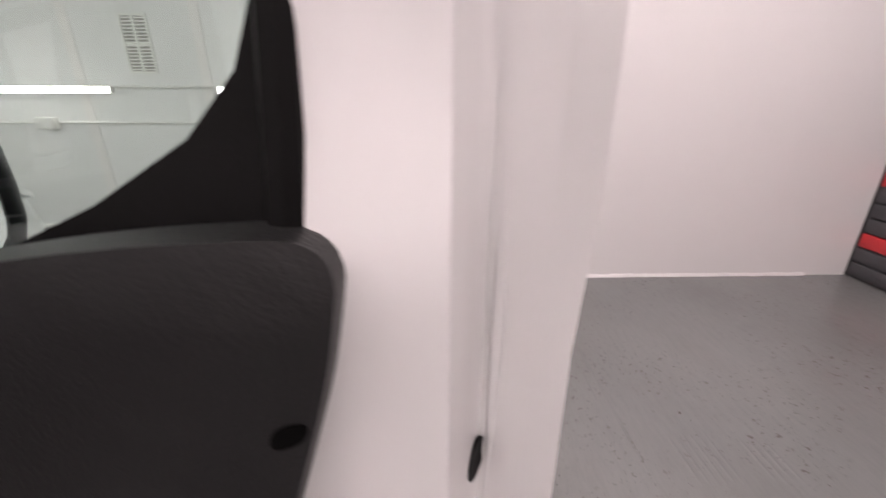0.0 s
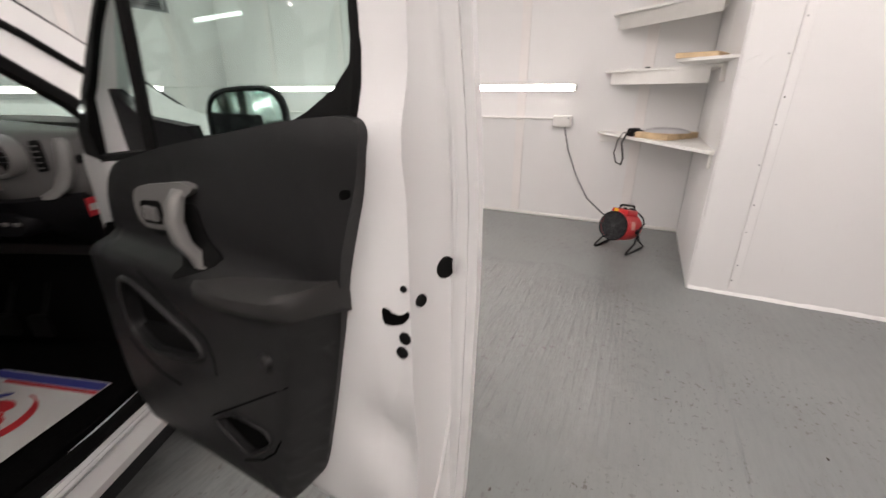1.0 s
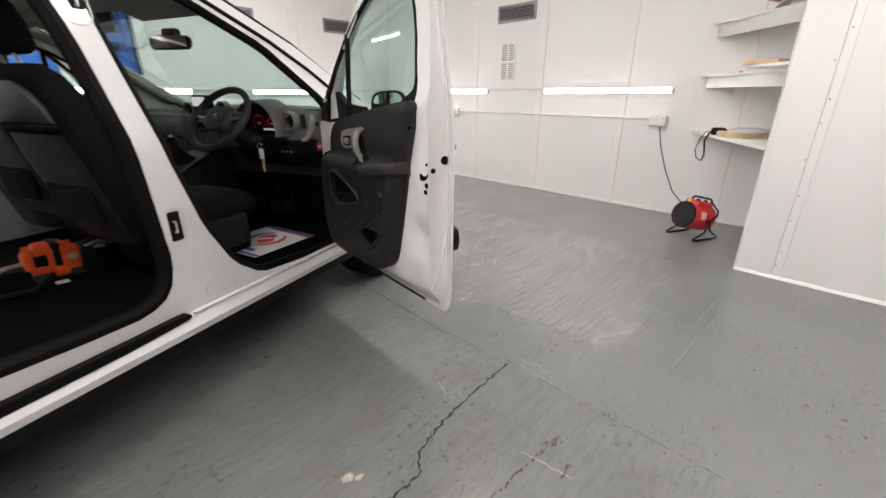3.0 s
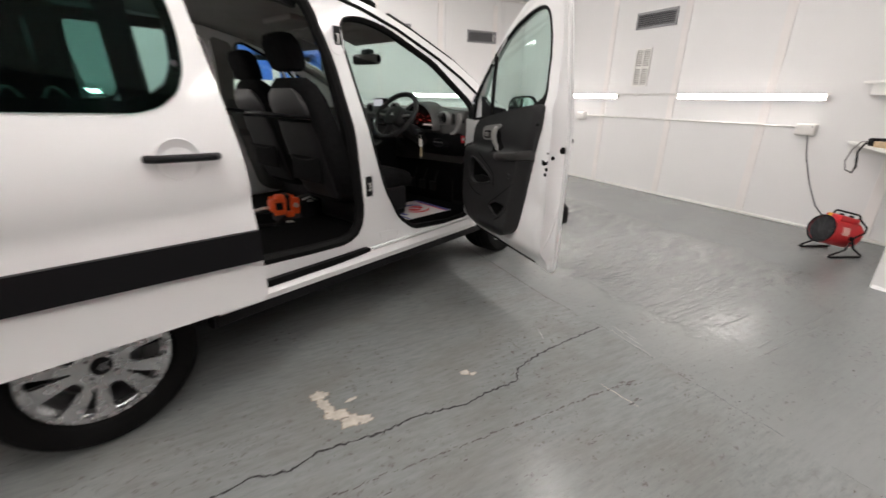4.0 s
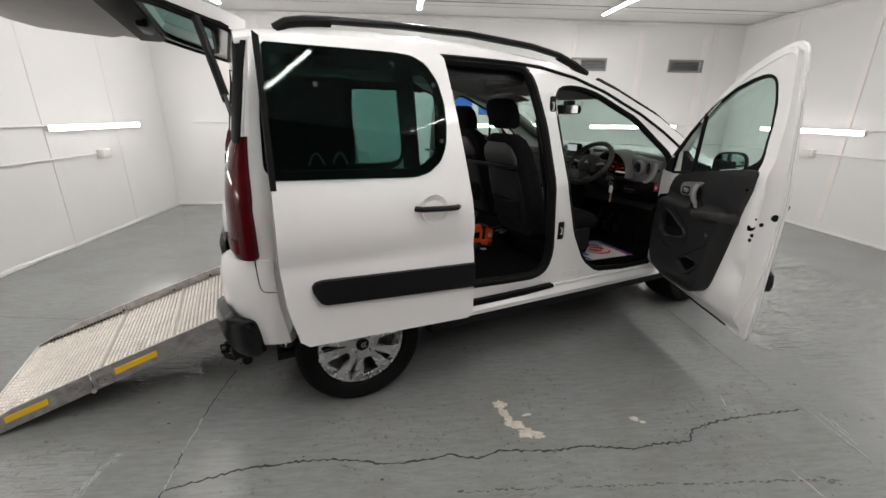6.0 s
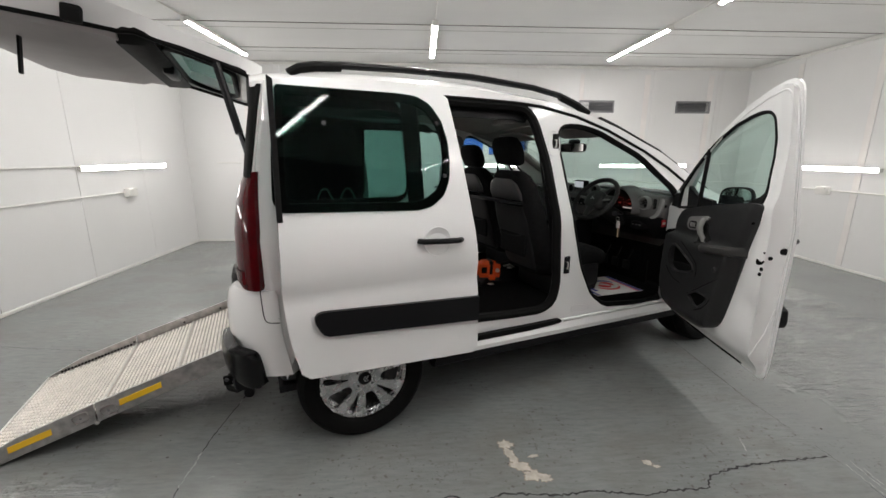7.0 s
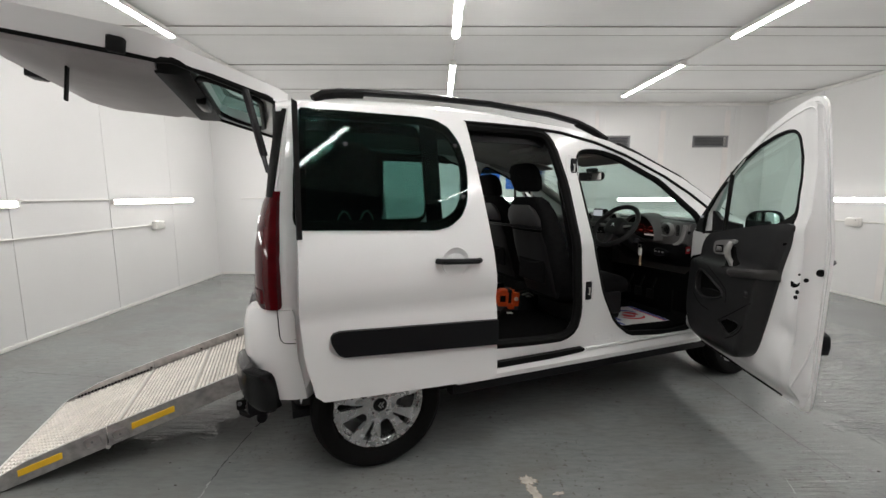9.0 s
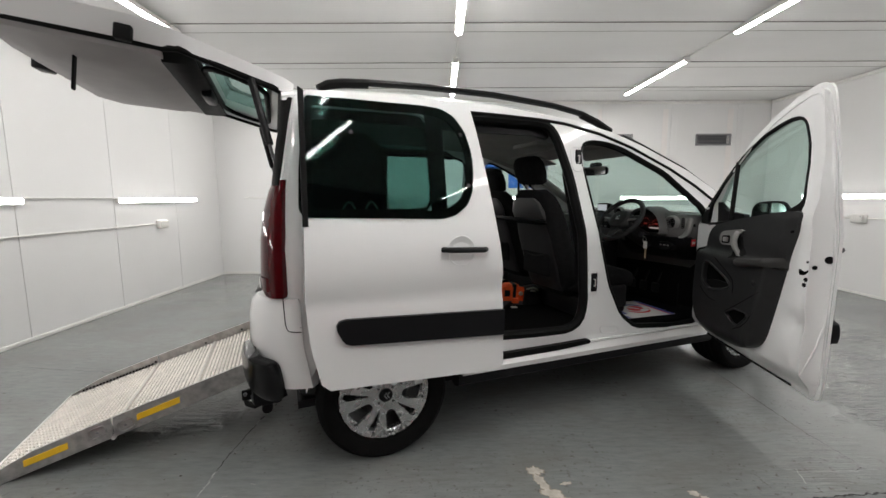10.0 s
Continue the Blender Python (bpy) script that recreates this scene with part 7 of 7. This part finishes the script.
column = part("steering_column", blob([((1.925, 0.4235, 1.085), (0, 0.045, 0), (0, 0, 0.045)), ((2.00, 0.4235, 1.02), (0, 0.062, 0), (0, 0, 0.050)), ((2.15, 0.4235, 0.95), (0, 0.065, 0), (0, 0, 0.060))], 0.7), TRIM_PLASTIC, van, "charcoal steering column shroud", smooth=60)
for s in (-1, 1):
    part("column_stalk", tube(bmesh.new(), [(1.975, 0.4235 + s * 0.05, 1.055), (1.96, 0.4235 + s * 0.155, 1.075)], 0.008, 6), BLACK_PLASTIC, column)
key = part("ignition_key", boxed((1.985, 0.275, 0.985), (2.02, 0.295, 1.005), 0.005), BLACK_PLASTIC, van, "ignition key with white tags")
part("key_barrel", lathe(bmesh.new(), [(0, -0.012), (0.016, -0.012), (0.019, 0.0), (0.019, 0.05)], sides=18), DARK_STEEL, key, at=pose(2.03, 0.335, 1.0, 0, 0, 0))
part("key_ring", tube(bmesh.new(), [(1.984, 0.282 + 0.015 * math.cos(2 * math.pi * k / 14), 0.972 + 0.015 * math.sin(2 * math.pi * k / 14)) for k in range(14)], 0.0015, 5, loop=True), STEEL, key)
part("key_tag", boxed((1.981, 0.258, 0.906), (1.986, 0.290, 0.958), 0.002, 1), MAT_WHITE, key, "white plastic key tag")
part("key_strap", boxed((1.982, 0.262, 0.838), (1.985, 0.276, 0.905), 0.001, 1), WOOD, key, "tan paper strap")
for v in (0.36, 0.47, 0.58):
    pd = part("pedal", boxed((2.20, v - 0.03, 0.55), (2.22, v + 0.03, 0.62), 0.006), RUBBER, van, "black pedal")
    part("pedal_arm", tube(bmesh.new(), [(2.215, v, 0.60), (2.27, v, 0.70)], 0.007, 6), RUBBER, pd)

# interior mirror and sun visor
rvm = part("rear_view_mirror", blob([((0, y, 0), (0.018 * f, 0, 0), (0, 0, 0.038 * f)) for y, f in ((-0.118, 0.6), (-0.10, 0.95), (0.0, 1.0), (0.10, 0.95), (0.118, 0.6))], 0.6), BLACK_PLASTIC, van, "black rear-view mirror", smooth=60, at=pose(2.02, 0.845, 1.489, 0, 1, 15))
part("mirror_face", boxed((-0.0215, -0.108, -0.031), (-0.0185, 0.108, 0.031), 0.001, 1), MIRROR, rvm, "mirror glass", smooth=0)
part("mirror_stem", boxed((2.005, 0.80, 1.520), (2.06, 0.89, 1.560), 0.012), BLACK_PLASTIC, van, "black mirror mount and sensor cover")
for v in (0.48, 1.28):
    part("sun_visor", boxed((-0.18, -0.22, -0.008), (0.0, 0.22, 0.008), 0.007), HEADLINER, van, "grey sun visor", at=pose(1.80, v, 1.555, 0, 17, 0))
# belts
for s in (1, -1):
    base = 0.06 if s > 0 else FAR - 0.06
    pts = [(1.19, base + s * 0.13, 1.42), (1.24, base + s * 0.06, 1.0), (1.30, base + s * 0.03, 0.55)]
    bm = bmesh.new()
    rings(bm, [[(x - 0.022, y, z), (x + 0.022, y, z), (x + 0.022, y + 0.002, z), (x - 0.022, y + 0.002, z)] for x, y, z in pts])
    part("seat_belt", bm, RUBBER, van, "black seat belt")

# tie-down strap on the cabin floor
tie = part("tie_down_reel", box(boxed((-0.115, -0.050, 0.012), (0.085, 0.050, 0.098), 0.020, 3), (-0.075, -0.044, 0.090), (0.035, 0.044, 0.128), 0.016, 3), ORANGE, van, "orange wheelchair tie-down reel with black straps", at=pose(1.235, 0.835, 0.480, 0, 3, -12), smooth=50)
for y in (-0.057, 0.0505):
    part("cheek_plate", boxed((-0.100, y, 0.0), (0.070, y + 0.0065, 0.110), 0.003, 1), ORANGE, tie, "orange cheek plate")
part("webbing_band", boxed((-0.022, -0.0585, 0.020), (0.012, 0.0585, 0.131), 0.008, 2), BLACK_PLASTIC, tie, "black band")
part("side_slot", boxed((-0.085, -0.0590, 0.035), (-0.040, -0.0572, 0.085), 0.0008, 1), RUBBER, tie)
part("base_bracket", boxed((-0.09, -0.04, -0.044), (0.10, 0.04, 0.011), 0.008), DARK_STEEL, tie)
part("hub", lathe(bmesh.new(), [(0, -0.016), (0.014, -0.015), (0.017, 0.0)], sides=14), STEEL, tie, "steel reel hub", at=pose(0.045, -0.057, 0.060))
part("ratchet", boxed((0.086, -0.045, 0.0), (0.165, 0.045, 0.080), 0.014), DARK_STEEL, tie, "dark steel ratchet")
part("ratchet_gear", lathe(bmesh.new(), [(0, -0.05), (0.028, -0.05), (0.033, -0.046), (0.033, 0.046), (0, 0.05)], sides=12), STEEL, tie, "steel ratchet drum", at=pose(0.150, 0, 0.055))
part("release_handle", tube(bmesh.new(), [(0.10, -0.03, 0.085), (0.15, -0.045, 0.105), (0.19, -0.04, 0.085), (0.215, -0.02, 0.05)], 0.008, 6), STEEL, tie, "steel release handle")
part("strap_hook", tube(bmesh.new(), [(-0.12, 0, 0.045), (-0.17, -0.03, 0.05), (-0.215, -0.02, 0.035), (-0.20, 0.03, 0.025)], 0.010, 8), STEEL, tie, "steel hook")
part("lever", boxed((-0.03, -0.100, -0.010), (0.02, -0.066, 0.030), 0.008), ORANGE, tie)
part("white_tag", boxed((-0.045, -0.135, -0.036), (0.0, -0.100, -0.030), 0.001, 1), MAT_WHITE, tie, "small white strap label")
for pts in ([(-0.1, 0, 0.02), (-0.20, 0.05, 0.0), (-0.34, 0.02, -0.028), (-0.48, 0.10, -0.030)], [(-0.09, 0.03, 0.0), (-0.18, 0.18, -0.02), (-0.30, 0.22, -0.028)], [(-0.03, -0.06, -0.01), (-0.12, -0.16, -0.030), (-0.34, -0.12, -0.030)]):
    part("strap", tube(bmesh.new(), pts, 0.020, 6, flat=0.35), RUBBER, tie)
part("strap_buckle", boxed((-0.30, 0.0, -0.030), (-0.22, 0.05, 0.015), 0.010), STEEL, tie, "steel strap buckle")
part("floor_anchor", boxed((0.80, 0.90, 0.441), (1.05, 1.2, 0.47), 0.015), BLACK_PLASTIC, van, "black floor anchor")

# paper mat in the driver's footwell
MAT = pose(1.955, 0.33, 0.452, 0, 0, -6)
matp = part("paper_mat", boxed((-0.20, -0.19, -0.003), (0.20, 0.19, 0.0), 0.001, 1), MAT_WHITE, van, "white paper floor mat with a red and blue swirl", at=MAT, smooth=0)


def ring_print(r0, r1, a0, a1, mat, name, cx=0.02, squash=1.0):
    bm = bmesh.new()
    n = 24
    prev = None
    for k in range(n + 1):
        t = k / n
        a = radians(a0 + (a1 - a0) * t)
        wid = (r1 - r0) * (0.15 + 0.85 * math.sin(math.pi * min(1, t * 1.15 + 0.05)) ** 0.7)
        rm = (r0 + r1) / 2
        p = [bm.verts.new((cx + (rm + q * wid / 2) * math.cos(a), (rm + q * wid / 2) * math.sin(a) * squash, 0.001)) for q in (-1, 1)]
        if prev:
            bm.faces.new((prev[0], prev[1], p[1], p[0]))
        prev = p
    part(name, bm, mat, matp, smooth=0)


ring_print(0.085, 0.115, 20, 170, MAT_BLUE, "blue_arc")
ring_print(0.085, 0.115, 200, 350, MAT_RED, "red_arc")
ring_print(0.0, 0.07, 150, 330, MAT_RED, "red_swirl")
ring_print(0.02, 0.075, -30, 130, MAT_RED, "red_swirl")
for lo, hi, m in (((0.165, -0.19), (0.195, 0.19), MAT_BLUE), ((0.150, -0.19), (0.162, 0.12), MAT_RED), ((-0.155, -0.10), (-0.125, -0.01), MAT_BLUE), ((-0.155, 0.0), (-0.125, 0.12), MAT_RED), ((-0.195, -0.19), (-0.175, 0.05), MAT_BLUE)):
    part("print_bar", boxed((lo[0], lo[1], 0.0004), (hi[0], hi[1], 0.001)), m, matp, smooth=0)

# grey linings of the windscreen posts
for s, sf in ((1, near_side), (-1, far_side)):
    line = [(1.48, 1.632), (1.73, 1.560), (1.92, 1.482), (2.107, 1.404), (2.33, 1.280), (2.52, 1.175)]
    part("post_lining", tube(bmesh.new(), [(u, sf(u, w) + s * 0.082, w) for u, w in line], 0.028, 10), HEADLINER, van, "grey windscreen post lining")


# ---- shelves, heater, camera strap, boards ----
def shelf(name_label, pts, z, thick=0.03):
    bm = bmesh.new()
    a = [bm.verts.new((x, y, z)) for x, y in pts]
    b = [bm.verts.new((x, y, z - thick)) for x, y in pts]
    bm.faces.new(a)
    bm.faces.new(b)
    for i in range(len(a)):
        j = (i + 1) % len(a)
        bm.faces.new((a[i], a[j], b[j], b[i]))
    ob = part("shelf", bm, SHELF_WHITE, smooth=0)
    tagged(ob, name_label, "shelf", "corner shelves")
    return ob


def fascia(parent, a, b, z0, z1):
    part("fascia", rings(bmesh.new(), [[(x, y, z0), (x + 0.012, y + 0.012, z0), (x + 0.012, y + 0.012, z1), (x, y, z1)] for x, y in (a, b)]), SHELF_WHITE, parent, smooth=0)


low = shelf("white painted corner shelf board", [(X1, 0.035), (X1, STUB_Y), (STUB_X + 0.10, STUB_Y), (STUB_X + 0.10, STUB_Y + 0.02)], 0.885, 0.022)
part("wall_cleat", boxed((X1 - 0.022, -0.30, 0.79), (X1 - 0.0005, 0.01, 0.8625), 0.002, 1), SHELF_WHITE, low)
mid = shelf("white painted corner shelf with a front fascia", [(X1, 0.03), (X1, STUB_Y), (4.90, STUB_Y), (5.02, -0.66), (X1 - 0.10, 0.03)], 1.400, 0.018)
fascia(mid, (X1 - 0.06, -0.03), (4.96, -0.70), 1.381, 1.285)
top = shelf("white painted corner shelf with a front fascia", [(X1, 0.02), (X1, STUB_Y), (4.92, STUB_Y), (5.04, -0.66), (X1 - 0.10, 0.02)], 1.840, 0.018)
fascia(top, (X1 - 0.06, -0.04), (4.98, -0.70), 1.821, 1.715)
shelf("short white shelf board beside the fascia shelf", [(4.72, -0.48), (5.06, -0.56), (5.06, STUB_Y), (STUB_X + 0.02, STUB_Y)], 1.425, 0.018)
part("riser", boxed((4.80, STUB_Y + 0.0005, 1.29), (4.83, STUB_Y + 0.03, 1.4065), 0.002, 1), SHELF_WHITE, mid)
shelf("short white shelf board, high up", [(X1 - 0.16, -0.42), (X1, -0.42), (X1, STUB_Y), (STUB_X + 0.22, STUB_Y), (STUB_X + 0.26, STUB_Y + 0.06)], 1.905, 0.016)
part("riser", boxed((5.25, -0.74, 1.8405), (5.28, -0.57, 1.8885), 0.002, 1), SHELF_WHITE, top)
br = empty("shelf_bracket", pose(STUB_X + 0.16, STUB_Y, 0.83))
part("arm", boxed((-0.012, 0.0005, -0.06), (0.012, 0.02, 0.024), 0.003, 1), SHELF_WHITE, br)
tagged(br, "small white bracket under the corner shelf", "bracket")

# round board on a wooden tray
tray = empty("wooden_tray", pose(5.28, -0.52, 0.8852, 0, 0, -35))
part("base", boxed((-0.20, -0.14, 0), (0.20, 0.14, 0.045), 0.005), WOOD, tray)
part("lid", lathe(bmesh.new(), [(0.0, -0.075), (0.10, -0.072), (0.15, -0.060), (0.165, -0.046)], sides=32), plain("clear_plastic_lid", (0.55, 0.55, 0.56), 0.25), tray, at=pose(0, 0, 0, -90, 0, 0))
tagged(tray, "pale wooden tray with a round lid on the shelf", "tray")

# small black camera on the shelf with a hanging strap
camera_thing = empty("compact_camera", pose(5.30, -0.28, 0.8852, 0, 0, -30))
part("body", boxed((-0.055, -0.03, 0), (0.055, 0.03, 0.065), 0.012), BLACK_PLASTIC, camera_thing)
part("lens_barrel", lathe(bmesh.new(), [(0.0, -0.05), (0.02, -0.05), (0.024, -0.045), (0.026, 0.0)], sides=20), BLACK_PLASTIC, camera_thing, at=pose(0, -0.03, 0.032))
part("strap", tube(bmesh.new(), [(-0.05, 0.0, 0.04), (-0.10, 0.03, 0.03), (-0.13, 0.05, -0.03), (-0.16, 0.05, -0.13), (-0.16, 0.02, -0.20), (-0.13, -0.01, -0.22), (-0.10, 0.0, -0.17), (-0.10, 0.03, -0.05), (-0.07, 0.02, 0.02), (-0.05, 0.0, 0.03)], 0.008, 6, flat=0.4), RUBBER, camera_thing)
tagged(camera_thing, "small black camera with its strap hanging over the shelf edge", "camera")

# pale boards stacked on the upper shelves
for x, y, z in ((4.84, -0.65, 1.4252), (5.38, -0.61, 1.9052)):
    tagged(part("board", boxed((-0.22, -0.12, 0), (0.22, 0.12, 0.03), 0.003, 1), WOOD, at=pose(x, y, z, 0, 0, -20)), "pale offcut board lying on a short shelf", "board", "offcut boards")
tagged(part("black_clip", boxed((-0.03, -0.012, 0), (0.03, 0.012, 0.018), 0.004), BLACK_PLASTIC, at=pose(5.52, -0.30, 1.4002, 0, 0, 20)), "small black clip on the shelf", "clip")


# red drum fan heater on a tube stand
def heater():
    """Built facing -y, nose up, then turned."""
    stand_at = pose(5.03, -0.31, 0.0, 0, 0, -115)
    root = empty("fan_heater", stand_at)
    C, R, tilt = 0.188, 0.116, pose(0, 0, 0.188, -13, 0, 0)
    put = lambda name, bm, mat, label="", smooth=35: part(name, bm, mat, root, label, smooth, at=tilt)
    secs = [[(r * math.cos(2 * math.pi * k / 40), d, r * math.sin(2 * math.pi * k / 40)) for k in range(40)] for d, r in ((-0.150, R * 0.955), (-0.146, R), (-0.118, R), (-0.116, R * 1.018), (-0.106, R * 1.018), (-0.104, R), (0.10, R), (0.125, R * 0.97), (0.14, R * 0.86))]
    put("drum", rings(bmesh.new(), secs, caps=False), RED_PAINT, "red painted steel drum")
    put("front_rim", tube(bmesh.new(), [(R * 0.975 * math.cos(2 * math.pi * k / 40), -0.150, R * 0.975 * math.sin(2 * math.pi * k / 40)) for k in range(40)], 0.0065, 8, loop=True), BLACK_PLASTIC, "black front rim")
    put("front_backing", lathe(bmesh.new(), [(0.0, -0.128), (R * 0.96, -0.128)], sides=32), RUBBER)
    put("rear_cover", lathe(bmesh.new(), [(0.0, 0.138), (R * 0.80, 0.138), (R * 0.87, 0.13)], sides=32), DARK_STEEL)
    for k in range(9):
        r = R * (0.10 + 0.103 * k)
        put("grille_ring", tube(bmesh.new(), [(r * math.cos(2 * math.pi * j / 32), -0.149, r * math.sin(2 * math.pi * j / 32)) for j in range(32)], 0.0024, 5, loop=True), DARK_STEEL)
    for k in range(4):
        a = math.pi * k / 4
        put("grille_bar", tube(bmesh.new(), [(R * 0.96 * math.cos(a), -0.152, R * 0.96 * math.sin(a)), (-R * 0.96 * math.cos(a), -0.152, -R * 0.96 * math.sin(a))], 0.0022, 5), DARK_STEEL)
    put("control_box", boxed((-0.070, -0.105, R * 0.80), (0.070, 0.085, R + 0.026), 0.014, 3), RED_PAINT, "red control housing")
    for y in (-0.06, 0.035):
        put("control_knob", lathe(bmesh.new(), [(0, -0.016), (0.015, -0.015), (0.018, 0.0)], sides=14, centre=(0, 0, 0)), BLACK_PLASTIC).matrix_basis = tilt @ pose(0.02, y, R + 0.027, -90, 0, 0)
    put("warning_label", boxed((-0.045, -0.1065, R * 0.98), (-0.012, -0.1052, R + 0.024)), YELLOW, "yellow warning label")
    sec = [[(r * math.cos(a), y, r * math.sin(a)) for a in [radians(-4 + 34 * k / 8) for k in range(9)] for r in (R + 0.0012,)] for y in (-0.075, -0.01)]
    put("side_label", rings(bmesh.new(), [p + [(x * 1.004, y, z * 1.004) for x, y, z in reversed(p)] for p in sec]), plain("pale_red_label", (0.75, 0.42, 0.38), 0.4), "faded pale label")
    # a bail handle that runs over the drum and down to the pivots on its flanks
    put("handle", tube(bmesh.new(), [(0.0, -0.115, R + 0.03), (0.0, -0.110, R + 0.050), (0.0, -0.095, R + 0.058), (0.0, 0.115, R + 0.058), (0.0, 0.135, R + 0.050), (0.0, 0.150, R + 0.030)], 0.0085, 8), BLACK_PLASTIC, "black carry handle")
    for s in (-1, 1):
        x = s * (R + 0.014)
        put("handle_arm", tube(bmesh.new(), [(0.0, 0.150, R + 0.030), (x * 0.7, 0.140, R * 0.80), (x, 0.100, R * 0.42), (x, 0.02, -0.02)], 0.0075, 8), BLACK_PLASTIC)
        put("pivot_knob", lathe(bmesh.new(), [(0, -0.02), (0.018, -0.018), (0.02, 0)], sides=14), BLACK_PLASTIC).matrix_basis = tilt @ pose(s * (R + 0.006), 0.02, -0.02, 0, 0, s * 90)
        part("foot_loop", tube(bmesh.new(), [(x * 1.02, 0.02, C - 0.03), (x * 1.04, 0.050, 0.085), (x * 1.06, 0.135, 0.024), (x * 1.06, 0.140, 0.012), (x * 1.06, 0.12, 0.0085), (x * 1.06, -0.125, 0.0085), (x * 1.06, -0.145, 0.014), (x * 1.06, -0.135, 0.026), (x * 1.05, -0.02, 0.070), (x * 1.03, 0.01, C - 0.05)], 0.0085, 8), BLACK_PLASTIC, root, "black bent tube foot")
    part("power_cable", tube(bmesh.new(), [stand_at.inverted() @ Vector(q) for q in ((5.14, -0.33, 0.25), (5.24, -0.24, 0.20), (5.34, -0.13, 0.19), (5.47, 0.04, 0.29), (5.57, 0.17, 0.47), (5.63, 0.28, 0.70), (5.66, 0.34, 0.91))], 0.006, 6), DARK_STEEL, root, "grey power cable up to the socket")
    tagged(root, "red drum fan heater on a black tube stand", "heater")


heater()


# ---- grit on the floor ----
def grit():
    rnd = random.Random(11)
    bm = bmesh.new()
    for _ in range(900):
        x, y = rnd.uniform(-1.5, 2.6) if rnd.random() < 0.8 else rnd.uniform(2.3, 4.3), rnd.gauss(-0.5, 0.9)
        if not -3.0 < y < 3.0:
            continue
        r = 0.001 + 0.003 * rnd.random() ** 2.5 + (0.004 if rnd.random() < 0.04 else 0)
        a = rnd.uniform(0, 6.28)
        ring = [(x + r * f * math.cos(a + t), y + r * g * math.sin(a + t)) for t, f, g in ((0, 1.6, 0.6), (1.8, 1, 1), (3.3, 1.5, 0.5), (4.7, 0.8, 1.1))]
        low = [bm.verts.new((px, py, 0.0002)) for px, py in ring]
        tip = bm.verts.new((x, y, r * 0.7))
        for k in range(4):
            bm.faces.new((low[k], low[(k + 1) % 4], tip))
    ob = part("floor_grit", bm, plain("dark_grit", (0.05, 0.042, 0.035), 0.9, vary=0.5, scale=30), smooth=0)
    tagged(ob, "scattered dark grit and paint flecks on the floor", "grit", kind="stuff")


grit()
